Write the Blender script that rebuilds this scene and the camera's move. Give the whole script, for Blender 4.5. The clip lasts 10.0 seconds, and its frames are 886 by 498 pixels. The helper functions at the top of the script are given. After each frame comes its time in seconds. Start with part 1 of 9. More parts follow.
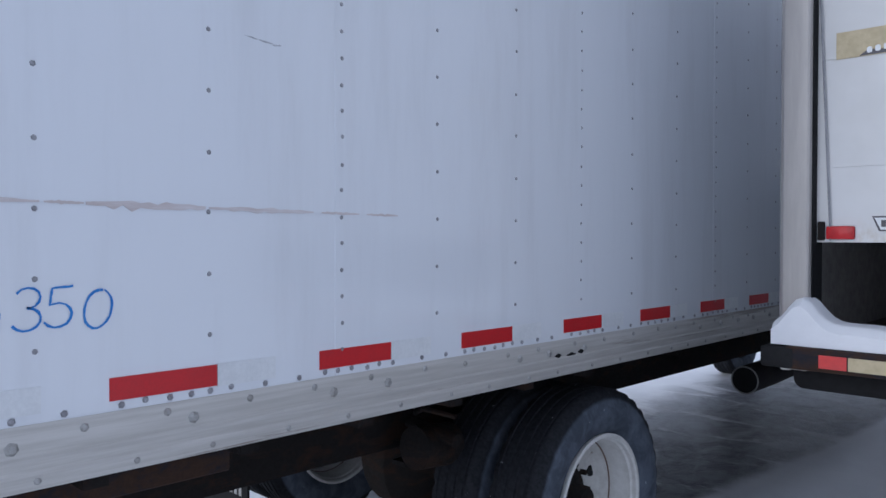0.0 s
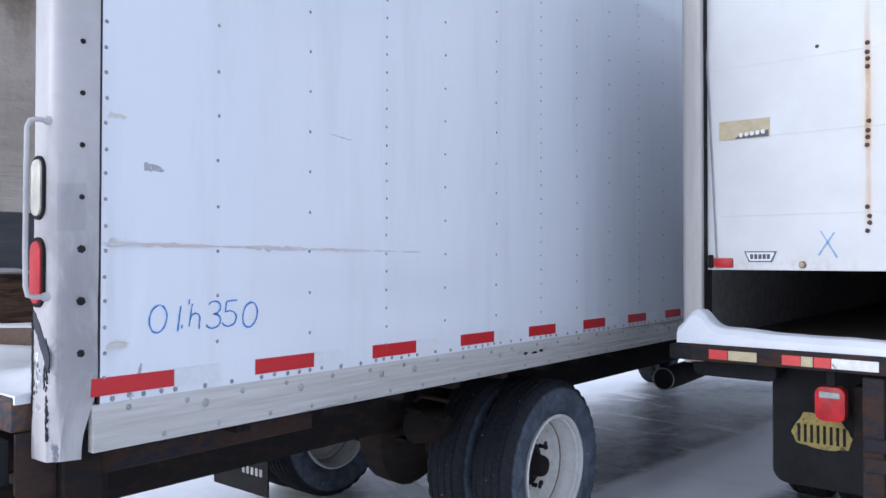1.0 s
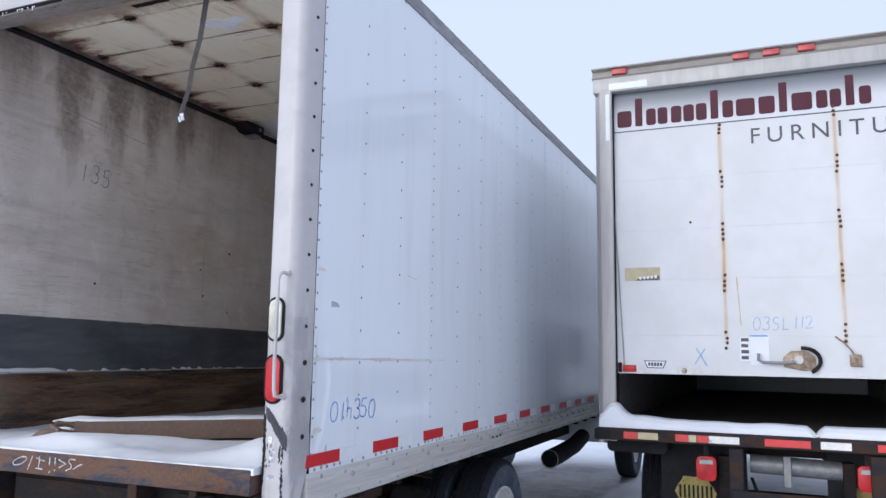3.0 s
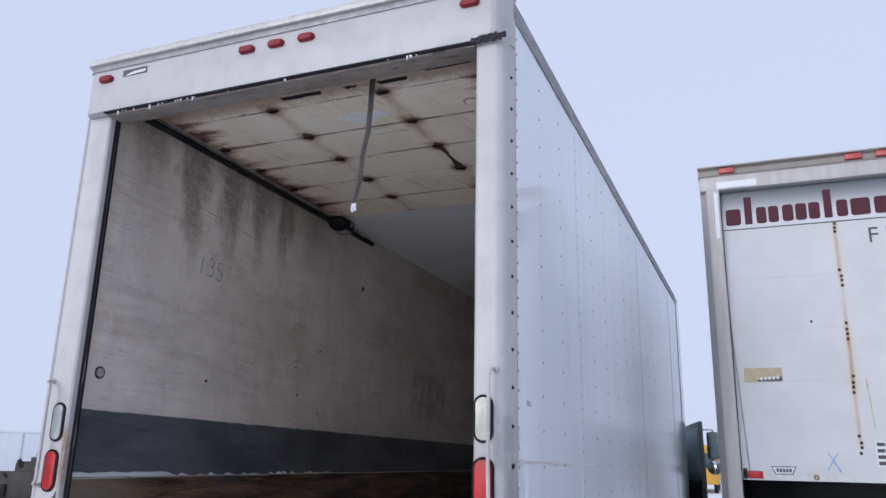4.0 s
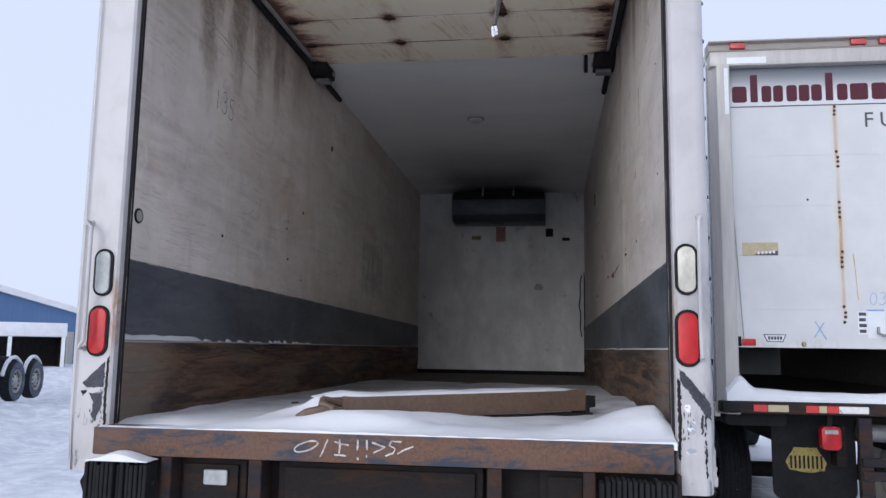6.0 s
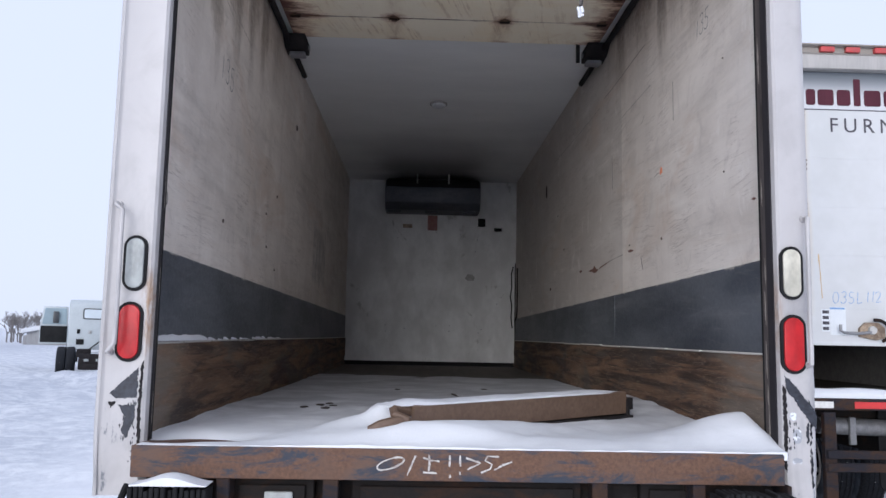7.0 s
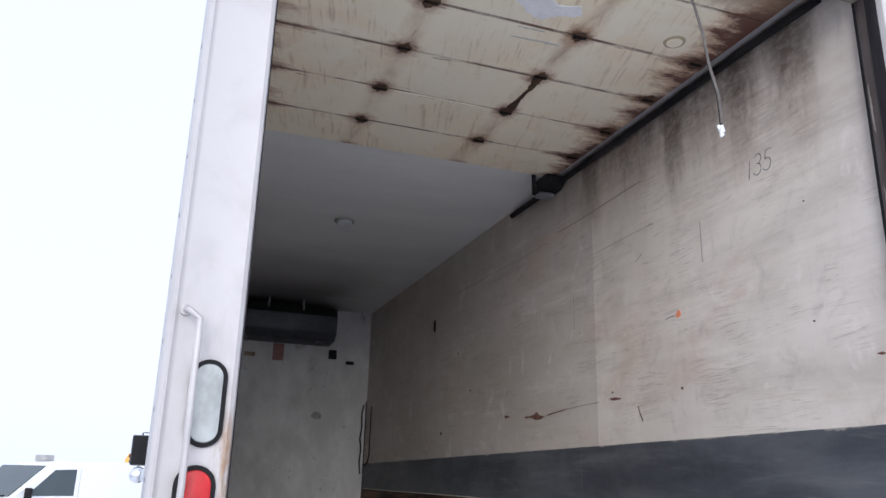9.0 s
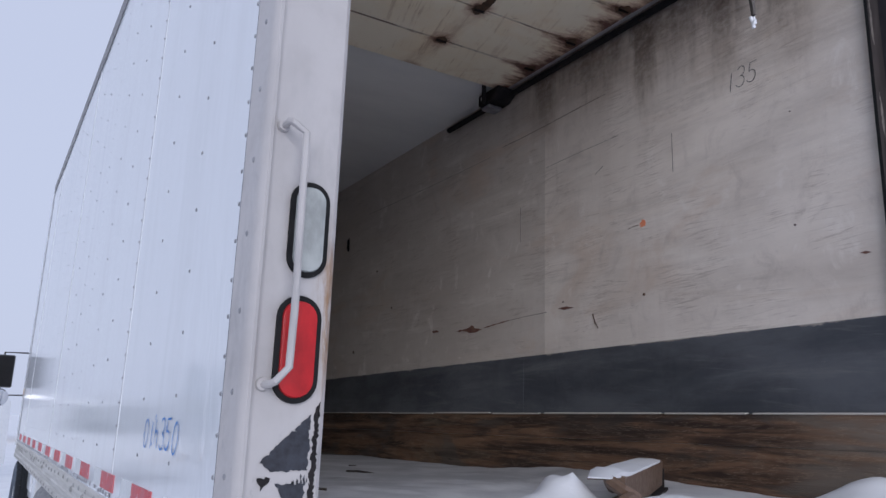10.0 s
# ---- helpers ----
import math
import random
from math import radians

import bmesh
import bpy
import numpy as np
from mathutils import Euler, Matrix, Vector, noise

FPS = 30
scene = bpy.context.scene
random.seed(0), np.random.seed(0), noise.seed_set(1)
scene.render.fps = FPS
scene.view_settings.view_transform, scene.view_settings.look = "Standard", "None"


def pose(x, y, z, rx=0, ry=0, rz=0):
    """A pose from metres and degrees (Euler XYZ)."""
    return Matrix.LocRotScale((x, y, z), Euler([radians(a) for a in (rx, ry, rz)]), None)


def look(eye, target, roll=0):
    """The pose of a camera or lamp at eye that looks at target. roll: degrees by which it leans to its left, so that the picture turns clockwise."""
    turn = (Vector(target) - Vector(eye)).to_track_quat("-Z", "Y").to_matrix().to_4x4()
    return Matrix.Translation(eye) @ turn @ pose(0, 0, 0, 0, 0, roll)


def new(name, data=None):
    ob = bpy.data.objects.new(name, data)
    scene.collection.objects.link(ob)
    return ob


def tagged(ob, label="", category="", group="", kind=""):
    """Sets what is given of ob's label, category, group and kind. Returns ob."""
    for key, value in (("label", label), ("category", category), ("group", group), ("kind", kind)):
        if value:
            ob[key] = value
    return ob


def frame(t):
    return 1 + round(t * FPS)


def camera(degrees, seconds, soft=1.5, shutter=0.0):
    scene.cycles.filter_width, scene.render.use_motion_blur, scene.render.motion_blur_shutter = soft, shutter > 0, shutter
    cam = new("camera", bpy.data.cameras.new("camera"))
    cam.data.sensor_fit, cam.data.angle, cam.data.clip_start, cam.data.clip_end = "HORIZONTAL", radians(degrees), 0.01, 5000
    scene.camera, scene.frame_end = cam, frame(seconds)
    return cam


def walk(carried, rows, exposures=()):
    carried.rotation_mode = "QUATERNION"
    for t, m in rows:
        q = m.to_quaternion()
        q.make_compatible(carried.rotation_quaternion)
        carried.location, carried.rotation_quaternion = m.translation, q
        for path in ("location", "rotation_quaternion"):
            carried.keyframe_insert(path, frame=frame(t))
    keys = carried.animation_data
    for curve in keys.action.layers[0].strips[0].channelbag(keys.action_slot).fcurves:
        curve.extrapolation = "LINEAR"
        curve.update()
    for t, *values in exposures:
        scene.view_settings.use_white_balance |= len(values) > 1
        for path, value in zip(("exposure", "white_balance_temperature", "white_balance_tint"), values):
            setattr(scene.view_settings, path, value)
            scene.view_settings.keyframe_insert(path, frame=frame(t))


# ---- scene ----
cam = camera(59.8, 10.0)
PATH = [
    (0, (3.114, -0.009, 1.538), (1.721, 1.425, 1.507), 0.1),
    (0.5, (3.429, -0.471, 1.543), (2.152, 1.068, 1.569), 0.1),
    (1, (3.61, -1.01, 1.569), (2.343, 0.538, 1.598), 0.1),
    (1.5, (3.753, -1.525, 1.599), (2.492, 0.027, 1.634), 0.2),
    (2, (3.683, -2.024, 1.654), (2.515, -0.401, 1.676), 0.5),
    (2.2, (3.637, -2.233, 1.636), (2.583, -0.535, 1.696), 0.7),
    (3.3, (2.903, -2.877, 1.656), (2.147, -1.058, 2.001), 0.9),
    (3.5, (2.709, -2.923, 1.652), (1.962, -1.111, 2.048), 1.0),
    (4, (2.24, -3.014, 1.626), (1.507, -1.229, 2.151), 1.1),
    (4.5, (1.826, -3.033, 1.582), (1.097, -1.258, 2.147), 1.0),
    (5, (1.45, -2.965, 1.531), (0.748, -1.173, 2.075), 0.9),
    (5.5, (1.085, -3.018, 1.496), (0.554, -1.128, 1.876), 0.8),
    (5.7, (0.937, -2.999, 1.481), (0.516, -1.068, 1.791), 0.8),
    (6.8, (-0.029, -2.78, 1.505), (-0.027, -0.793, 1.726), 1.0),
    (7, (-0.157, -2.727, 1.536), (-0.099, -0.741, 1.76), 1.1),
    (7.5, (-0.43, -2.476, 1.603), (-0.215, -0.501, 1.838), 1.1),
    (8, (-0.709, -2.252, 1.642), (-0.345, -0.324, 2.03), 1.3),
    (8.5, (-0.997, -2.066, 1.661), (-0.469, -0.213, 2.197), 1.6),
    (9, (-1.27, -1.83, 1.619), (-0.635, -0.022, 2.193), 1.6),
    (9.5, (-1.508, -1.684, 1.53), (-0.772, 0.083, 2.108), 1.9),
    (10, (-1.714, -1.408, 1.388), (-0.726, 0.271, 1.84), 1.9),
]
EXPOSURES = [(0.0, -0.22, 5750, 11), (0.6, 0.0, 5750, 11), (1.0, 0.30, 5800, 11), (1.6, 0.40, 5830, 11), (2.2, 0.33, 5860, 10), (3.5, -0.02, 5900, 12), (4.5, -0.17, 5900, 13), (5.5, -0.02, 5950, 12), (6.8, 0.16, 6020, 12), (7.5, 0.34, 6120, 12), (8.2, 0.70, 6240, 12), (9.0, 0.48, 6130, 11), (9.5, -0.08, 6030, 13), (10.0, -0.31, 5950, 14)]
walk(cam, [(t, look(eye, target, roll)) for t, eye, target, roll in PATH], EXPOSURES)

# ---- light: an overcast winter sky over snow ----
GROUND = -0.18
world = bpy.data.worlds.new("overcast_sky")
scene.world = world
world.use_nodes = True
wt = world.node_tree
sky = wt.nodes.new("ShaderNodeTexSky")
sky.sky_type = "NISHITA"
sky.sun_disc = False
sky.sun_elevation, sky.sun_rotation = radians(10), radians(199)
sky.air_density, sky.dust_density, sky.ozone_density = 1.0, 4.0, 1.0
sky_dim = wt.nodes.new("ShaderNodeVectorMath")
sky_dim.operation = "SCALE"
sky_dim.inputs["Scale"].default_value = 0.10
cloud = wt.nodes.new("ShaderNodeMix")
cloud.data_type = "RGBA"
cloud.inputs[0].default_value = 0.9
cloud.inputs[7].default_value = (0.77, 0.82, 0.96, 1)
wt.links.new(sky.outputs[0], sky_dim.inputs[0])
wt.links.new(sky_dim.outputs[0], cloud.inputs[6])
wt.links.new(cloud.outputs[2], wt.nodes["Background"].inputs[0])
wt.nodes["Background"].inputs[1].default_value = 1.0
sun = new("sun", bpy.data.lights.new("sun", "SUN"))
sun.data.energy, sun.data.angle, sun.data.color = 2.2, radians(40), (1.0, 0.98, 0.95)
sun.matrix_basis = look((-4.8, -14, 2.5), (0, 0, 0))


# ---- node helpers ----
def put(nt, sock, v):
    if isinstance(v, bpy.types.NodeSocket):
        nt.links.new(v, sock)
    else:
        sock.default_value = v


def place_of(nt, scale=(1, 1, 1)):
    g = nt.nodes.new("ShaderNodeNewGeometry")
    m = nt.nodes.new("ShaderNodeVectorMath")
    m.operation = "MULTIPLY"
    nt.links.new(g.outputs["Position"], m.inputs[0])
    m.inputs[1].default_value = scale
    return m.outputs[0]


def noise_of(nt, v, scale, detail=4.0, rough=0.55, distortion=0.0):
    n = nt.nodes.new("ShaderNodeTexNoise")
    nt.links.new(v, n.inputs["Vector"])
    n.inputs["Scale"].default_value, n.inputs["Detail"].default_value = scale, detail
    n.inputs["Roughness"].default_value, n.inputs["Distortion"].default_value = rough, distortion
    return n.outputs[0]


def step_of(nt, f, lo, hi, a=0.0, b=1.0):
    n = nt.nodes.new("ShaderNodeMapRange")
    n.interpolation_type = "SMOOTHSTEP"
    put(nt, n.inputs[0], f)
    for i, v in ((1, lo), (2, hi), (3, a), (4, b)):
        put(nt, n.inputs[i], v)
    return n.outputs[0]


def maths(nt, op, a, b=0.0):
    n = nt.nodes.new("ShaderNodeMath")
    n.operation = op
    put(nt, n.inputs[0], a)
    put(nt, n.inputs[1], b)
    return n.outputs[0]


def mixed(nt, f, a, b):
    n = nt.nodes.new("ShaderNodeMix")
    n.data_type = "RGBA"
    put(nt, n.inputs[0], f)
    for i, v in ((6, a), (7, b)):
        put(nt, n.inputs[i], v if isinstance(v, bpy.types.NodeSocket) else (*v, 1))
    return n.outputs[2]


def axis_of(nt, i):
    g = nt.nodes.new("ShaderNodeNewGeometry")
    s = nt.nodes.new("ShaderNodeSeparateXYZ")
    nt.links.new(g.outputs["Position"], s.inputs[0])
    return s.outputs[i]


def begin(name):
    m = bpy.data.materials.new(name)
    m.use_nodes = True
    return m, m.node_tree


def finish(m, nt, colour, rough=0.5, metal=0.0, height=None, depth=0.002, strength=0.6, coat=0.0, shine=0.5):
    b = nt.nodes["Principled BSDF"]
    b.inputs["Specular IOR Level"].default_value = shine
    put(nt, b.inputs["Base Color"], colour if isinstance(colour, bpy.types.NodeSocket) else (*colour, 1))
    put(nt, b.inputs["Roughness"], rough)
    put(nt, b.inputs["Metallic"], metal)
    if coat:
        b.inputs["Coat Weight"].default_value, b.inputs["Coat Roughness"].default_value = coat, 0.12
    if height is not None:
        n = nt.nodes.new("ShaderNodeBump")
        n.inputs["Strength"].default_value, n.inputs["Distance"].default_value = strength, depth
        nt.links.new(height, n.inputs["Height"])
        nt.links.new(n.outputs[0], b.inputs["Normal"])
    return m


def worn(name, a, b, rough=0.5, metal=0.0, grain=(1, 1, 1), fine=30.0, coarse=3.0, depth=0.002, spot=None, spot_at=0.62, coat=0.0, shine=0.5):
    """A surface of two tones at two scales, with an optional third tone in blotches."""
    m, nt = begin(name)
    v = place_of(nt, grain)
    f, c = noise_of(nt, v, fine, 6, 0.65), noise_of(nt, v, coarse, 4, 0.6)
    k = maths(nt, "ADD", maths(nt, "MULTIPLY", f, 0.5), maths(nt, "MULTIPLY", c, 0.5))
    col = mixed(nt, step_of(nt, k, 0.35, 0.65), a, b)
    if spot:
        col = mixed(nt, step_of(nt, noise_of(nt, v, coarse * 2.3, 8, 0.7, 0.4), spot_at, spot_at + 0.07), col, spot)
    return finish(m, nt, col, step_of(nt, f, 0.3, 0.7, max(rough - 0.08, 0.03), min(rough + 0.1, 1)), metal, f, depth, coat=coat, shine=shine)


# ---- materials ----
def turned_place(nt, degrees, scale):
    g = nt.nodes.new("ShaderNodeNewGeometry")
    m = nt.nodes.new("ShaderNodeMapping")
    m.inputs["Rotation"].default_value = (radians(degrees), 0, 0)
    m.inputs["Scale"].default_value = scale
    nt.links.new(g.outputs["Position"], m.inputs["Vector"])
    return m.outputs[0]


def painted_skin():
    m, nt = begin("white_painted_aluminium")
    v = place_of(nt)
    fine, wave = noise_of(nt, v, 45, 5, 0.6), noise_of(nt, place_of(nt, (1, 1, 0.35)), 2.2, 3, 0.5)
    dirt = noise_of(nt, place_of(nt, (1, 1, 0.12)), 6, 6, 0.65)
    col = mixed(nt, step_of(nt, dirt, 0.45, 0.75), (0.72, 0.745, 0.775), (0.67, 0.69, 0.715))
    knock = noise_of(nt, turned_place(nt, 25, (1, 1.6, 0.7)), 3.4, 3, 0.5, 0.6)
    knock = maths(nt, "MULTIPLY", knock, maths(nt, "MULTIPLY", step_of(nt, axis_of(nt, 1), 0.75, 0.25), step_of(nt, axis_of(nt, 2), 2.1, 1.5)))
    h = maths(nt, "ADD", maths(nt, "ADD", wave, maths(nt, "MULTIPLY", knock, 2.6)), maths(nt, "MULTIPLY", fine, 0.003))
    return finish(m, nt, col, step_of(nt, fine, 0.3, 0.7, 0.10, 0.15), 0.0, h, 0.005, 0.3)


def within(nt, v, lo, hi, soft):
    return maths(nt, "MULTIPLY", step_of(nt, v, lo - soft, lo + soft), step_of(nt, v, hi + soft, hi - soft))


def post_paint():
    m, nt = begin("chalky_white_post_paint")
    v = place_of(nt)
    fine, blot = noise_of(nt, v, 60, 6, 0.65), noise_of(nt, v, 5, 6, 0.6, 0.3)
    col = mixed(nt, step_of(nt, blot, 0.42, 0.7), (0.475, 0.455, 0.45), (0.42, 0.40, 0.395))
    inward = step_of(nt, maths(nt, "ABSOLUTE", axis_of(nt, 0)), 1.172, 1.118)
    rust = maths(nt, "MULTIPLY", inward, maths(nt, "MULTIPLY", step_of(nt, axis_of(nt, 2), 1.36, 1.58), step_of(nt, axis_of(nt, 2), 1.86, 1.66)))
    rust = maths(nt, "MULTIPLY", rust, step_of(nt, noise_of(nt, place_of(nt, (5, 1, 0.8)), 10, 7, 0.7), 0.36, 0.66))
    col = mixed(nt, rust, col, (0.26, 0.15, 0.075))
    low = step_of(nt, axis_of(nt, 2), 1.55, 1.15)
    smudge = maths(nt, "MULTIPLY", step_of(nt, noise_of(nt, place_of(nt, (1.5, 1.5, 0.7)), 4.5, 7, 0.62, 0.5), 0.46, 0.70, 0, 0.6), step_of(nt, axis_of(nt, 2), 2.3, 1.6, 0.12, 1))
    col = mixed(nt, smudge, col, (0.25, 0.245, 0.25))
    worn_f = maths(nt, "MULTIPLY", step_of(nt, noise_of(nt, place_of(nt, (2, 2, 0.9)), 9, 8, 0.7), 0.58, 0.66), low)
    col = mixed(nt, worn_f, col, (0.16, 0.17, 0.19))
    flank = maths(nt, "MULTIPLY", step_of(nt, axis_of(nt, 0), 1.262, 1.270), step_of(nt, axis_of(nt, 2), 2.05, 1.45, 0.06, 1))
    flank = maths(nt, "MULTIPLY", flank, step_of(nt, noise_of(nt, place_of(nt, (1, 1, 0.45)), 6, 7, 0.65, 0.6), 0.34, 0.60, 0.15, 0.85))
    col = mixed(nt, flank, col, (0.265, 0.255, 0.255))
    z = axis_of(nt, 2)
    wobble = maths(nt, "MULTIPLY", maths(nt, "SUBTRACT", noise_of(nt, v, 12, 4, 0.5), 0.5), 0.03)
    primer = maths(nt, "MULTIPLY", step_of(nt, axis_of(nt, 0), 1.262, 1.268), within(nt, maths(nt, "ADD", z, wobble), 1.655, 1.800, 0.006))
    primer = maths(nt, "MULTIPLY", primer, step_of(nt, maths(nt, "ADD", axis_of(nt, 1), wobble), 0.118, 0.108))
    col = mixed(nt, maths(nt, "MULTIPLY", primer, 0.38), col, (0.25, 0.25, 0.265))
    dents = noise_of(nt, place_of(nt, (1, 1, 0.6)), 7, 3, 0.5)
    h = maths(nt, "ADD", maths(nt, "MULTIPLY", fine, 0.03), maths(nt, "MULTIPLY", dents, maths(nt, "ADD", 0.12, low)))
    return finish(m, nt, col, step_of(nt, fine, 0.3, 0.7, 0.36, 0.5), 0, h, 0.03, 0.5)


def slanted(nt, slope, scale):
    """Position stretched by scale after leaning the height along the length."""
    g = nt.nodes.new("ShaderNodeNewGeometry")
    sp = nt.nodes.new("ShaderNodeSeparateXYZ")
    nt.links.new(g.outputs["Position"], sp.inputs[0])
    cb = nt.nodes.new("ShaderNodeCombineXYZ")
    put(nt, cb.inputs[0], maths(nt, "MULTIPLY", sp.outputs[0], scale[0]))
    put(nt, cb.inputs[1], maths(nt, "MULTIPLY", sp.outputs[1], scale[1]))
    put(nt, cb.inputs[2], maths(nt, "MULTIPLY", maths(nt, "ADD", sp.outputs[2], maths(nt, "MULTIPLY", sp.outputs[1], slope)), scale[2]))
    return cb.outputs[0]


def lining():
    m, nt = begin("stained_off_white_lining")
    z, y, x = axis_of(nt, 2), axis_of(nt, 1), axis_of(nt, 0)
    blot = noise_of(nt, place_of(nt, (1, 0.6, 1.1)), 1.2, 7, 0.62, 0.2)
    patchy = noise_of(nt, place_of(nt, (1, 0.8, 1.6)), 1.7, 6, 0.62)
    speck = noise_of(nt, place_of(nt), 48, 6, 0.72)
    col = mixed(nt, step_of(nt, blot, 0.36, 0.66), (0.90, 0.835, 0.765), (0.68, 0.615, 0.55))
    column = noise_of(nt, place_of(nt, (1, 1.6, 0.28)), 1.3, 5, 0.6, 0.2)
    col = mixed(nt, step_of(nt, column, 0.42, 0.66, 0, 0.40), col, (0.62, 0.55, 0.49))
    sheet = nt.nodes.new("ShaderNodeObjectInfo")
    col = mixed(nt, maths(nt, "MULTIPLY", sheet.outputs["Random"], 0.30), col, (0.62, 0.555, 0.49))
    col = mixed(nt, maths(nt, "MULTIPLY", step_of(nt, y, 2.2495, 2.2505), step_of(nt, x, 0.0, 0.1, 0.10, 0.46)), col, (0.45, 0.41, 0.37))
    # soft level smears left by loads sliding past, at three lengths
    height = speck
    for slope, scale, size, lo, hi, far, tone in (
        (0.01, (1, 0.30, 2.4), 1.7, 0.46, 0.70, 0.50, (0.48, 0.43, 0.38)),
        (-0.01, (1, 0.55, 5), 1.7, 0.50, 0.72, 0.42, (0.40, 0.355, 0.31)),
        (0.02, (1, 0.8, 8), 2.0, 0.53, 0.74, 0.36, (0.37, 0.33, 0.29)),
        (0.00, (1, 0.5, 4), 2.2, 0.48, 0.28, 0.45, (0.90, 0.855, 0.79)),
        (0.01, (1, 1.2, 16), 2.3, 0.50, 0.76, 0.18, (0.45, 0.40, 0.345)),
        (-0.04, (1, 0.35, 6), 2.2, 0.52, 0.76, 0.36, (0.56, 0.47, 0.375)),
    ):
        n = noise_of(nt, slanted(nt, slope, scale), size, 8, 0.66, 0.35)
        col = mixed(nt, maths(nt, "MULTIPLY", step_of(nt, n, lo, hi, 0, far), step_of(nt, patchy, 0.36, 0.60, 0.12, 1.0)), col, tone)
        height = maths(nt, "ADD", height, maths(nt, "MULTIPLY", n, 0.45))
    # faint smears running down and tan water marks
    smear = noise_of(nt, place_of(nt, (1, 9, 0.7)), 2.2, 6, 0.65)
    col = mixed(nt, step_of(nt, smear, 0.58, 0.78, 0, 0.24), col, (0.42, 0.37, 0.32))
    tan = noise_of(nt, place_of(nt, (1, 0.8, 2.2)), 0.9, 7, 0.66, 0.7)
    col = mixed(nt, step_of(nt, tan, 0.52, 0.70, 0, 0.55), col, (0.60, 0.465, 0.36))
    cloud_dark = noise_of(nt, place_of(nt, (1, 1.5, 1.2)), 3.4, 8, 0.72, 0.6)
    col = mixed(nt, step_of(nt, cloud_dark, 0.52, 0.72, 0, 0.40), col, (0.43, 0.38, 0.34))
    col = mixed(nt, step_of(nt, cloud_dark, 0.44, 0.30, 0, 0.5), col, (0.91, 0.86, 0.81))
    # long thin scratches
    for slope, scale, far in ((0.02, 2.6, 0.013), (0.10, 1.7, 0.011), (-0.06, 2.0, 0.012), (0.05, 3.3, 0.012)):
        n = noise_of(nt, slanted(nt, slope, (1, 0.35, 13)), scale, 5, 0.5)
        line = step_of(nt, maths(nt, "ABSOLUTE", maths(nt, "SUBTRACT", n, 0.5)), far, 0.0)
        line = maths(nt, "MULTIPLY", line, step_of(nt, noise_of(nt, place_of(nt, (1, 1, 2)), 3.1 + slope, 5, 0.6), 0.50, 0.64, 0, 0.40))
        col = mixed(nt, line, col, (0.25, 0.185, 0.145))
    col = mixed(nt, step_of(nt, speck, 0.67, 0.75, 0, 0.7), col, (0.17, 0.14, 0.12))
    # a worn dark block far down one wall, with an upright rub beside it
    block = maths(nt, "MULTIPLY", within(nt, y, 4.50, 5.42, 0.02), within(nt, maths(nt, "ADD", z, maths(nt, "MULTIPLY", patchy, 0.25)), 2.14, 2.68, 0.05))
    block = maths(nt, "MULTIPLY", maths(nt, "MULTIPLY", block, step_of(nt, x, 0.0, -0.1)), step_of(nt, noise_of(nt, place_of(nt, (1, 6, 4)), 2.2, 7, 0.7), 0.34, 0.66, 0.05, 0.60))
    col = mixed(nt, block, col, (0.22, 0.21, 0.20))
    # mould running down from the roof in tongues
    wander = maths(nt, "ADD", y, maths(nt, "MULTIPLY", maths(nt, "SUBTRACT", noise_of(nt, place_of(nt, (1, 1.5, 0.8)), 3.0, 6, 0.65), 0.5), 0.35))
    drops = []
    for side, tongues in ((-1, ((0.42, 0.22, 0.26), (0.88, 0.17, 0.62), (1.27, 0.20, 0.50), (1.62, 0.20, 0.46), (1.95, 0.14, 0.42), (2.4, 0.3, 0.20))), (1, ((0.50, 0.24, 0.36), (0.87, 0.17, 0.36), (1.10, 0.30, 0.22), (1.36, 0.20, 0.36), (1.75, 0.36, 0.20), (2.22, 0.20, 0.26)))):
        here = step_of(nt, maths(nt, "MULTIPLY", x, float(side)), 0.0, 0.1)
        for yc, wide, deep in tongues:
            d = step_of(nt, maths(nt, "ABSOLUTE", maths(nt, "SUBTRACT", wander, yc)), wide, wide * 0.15, 0.0, deep)
            drops.append(maths(nt, "MULTIPLY", d, here))
    drop = drops[0]
    for d in drops[1:]:
        drop = maths(nt, "MAXIMUM", drop, d)
    blur = noise_of(nt, place_of(nt, (1, 2.2, 0.5)), 5, 8, 0.7)
    edge = maths(nt, "ADD", maths(nt, "ADD", z, drop), maths(nt, "MULTIPLY", maths(nt, "SUBTRACT", blur, 0.5), 0.7))
    clean = maths(nt, "MULTIPLY", step_of(nt, y, 3.6, 2.0, 0.1, 1), step_of(nt, maths(nt, "ADD", y, maths(nt, "MULTIPLY", x, -0.16)), 0.10, 0.30, 0.15, 1))
    mottle = noise_of(nt, slanted(nt, 0.1, (1, 0.7, 1.3)), 19, 9, 0.8)
    haze = maths(nt, "MULTIPLY", maths(nt, "MULTIPLY", step_of(nt, edge, 3.22, 3.80), clean), step_of(nt, mottle, 0.28, 0.66, 0.34, 0.66))
    col = mixed(nt, haze, col, (0.29, 0.23, 0.175))
    mould = maths(nt, "MULTIPLY", maths(nt, "MULTIPLY", step_of(nt, edge, 3.46, 3.98), clean), step_of(nt, mottle, 0.30, 0.68, 0.25, 0.75))
    mould = maths(nt, "MULTIPLY", mould, step_of(nt, x, -0.1, 0.1, 0.72, 1.22))
    col = mixed(nt, mould, col, (0.085, 0.055, 0.040))
    return finish(m, nt, col, step_of(nt, speck, 0.3, 0.7, 0.45, 0.65), 0, height, 0.004, 0.6)


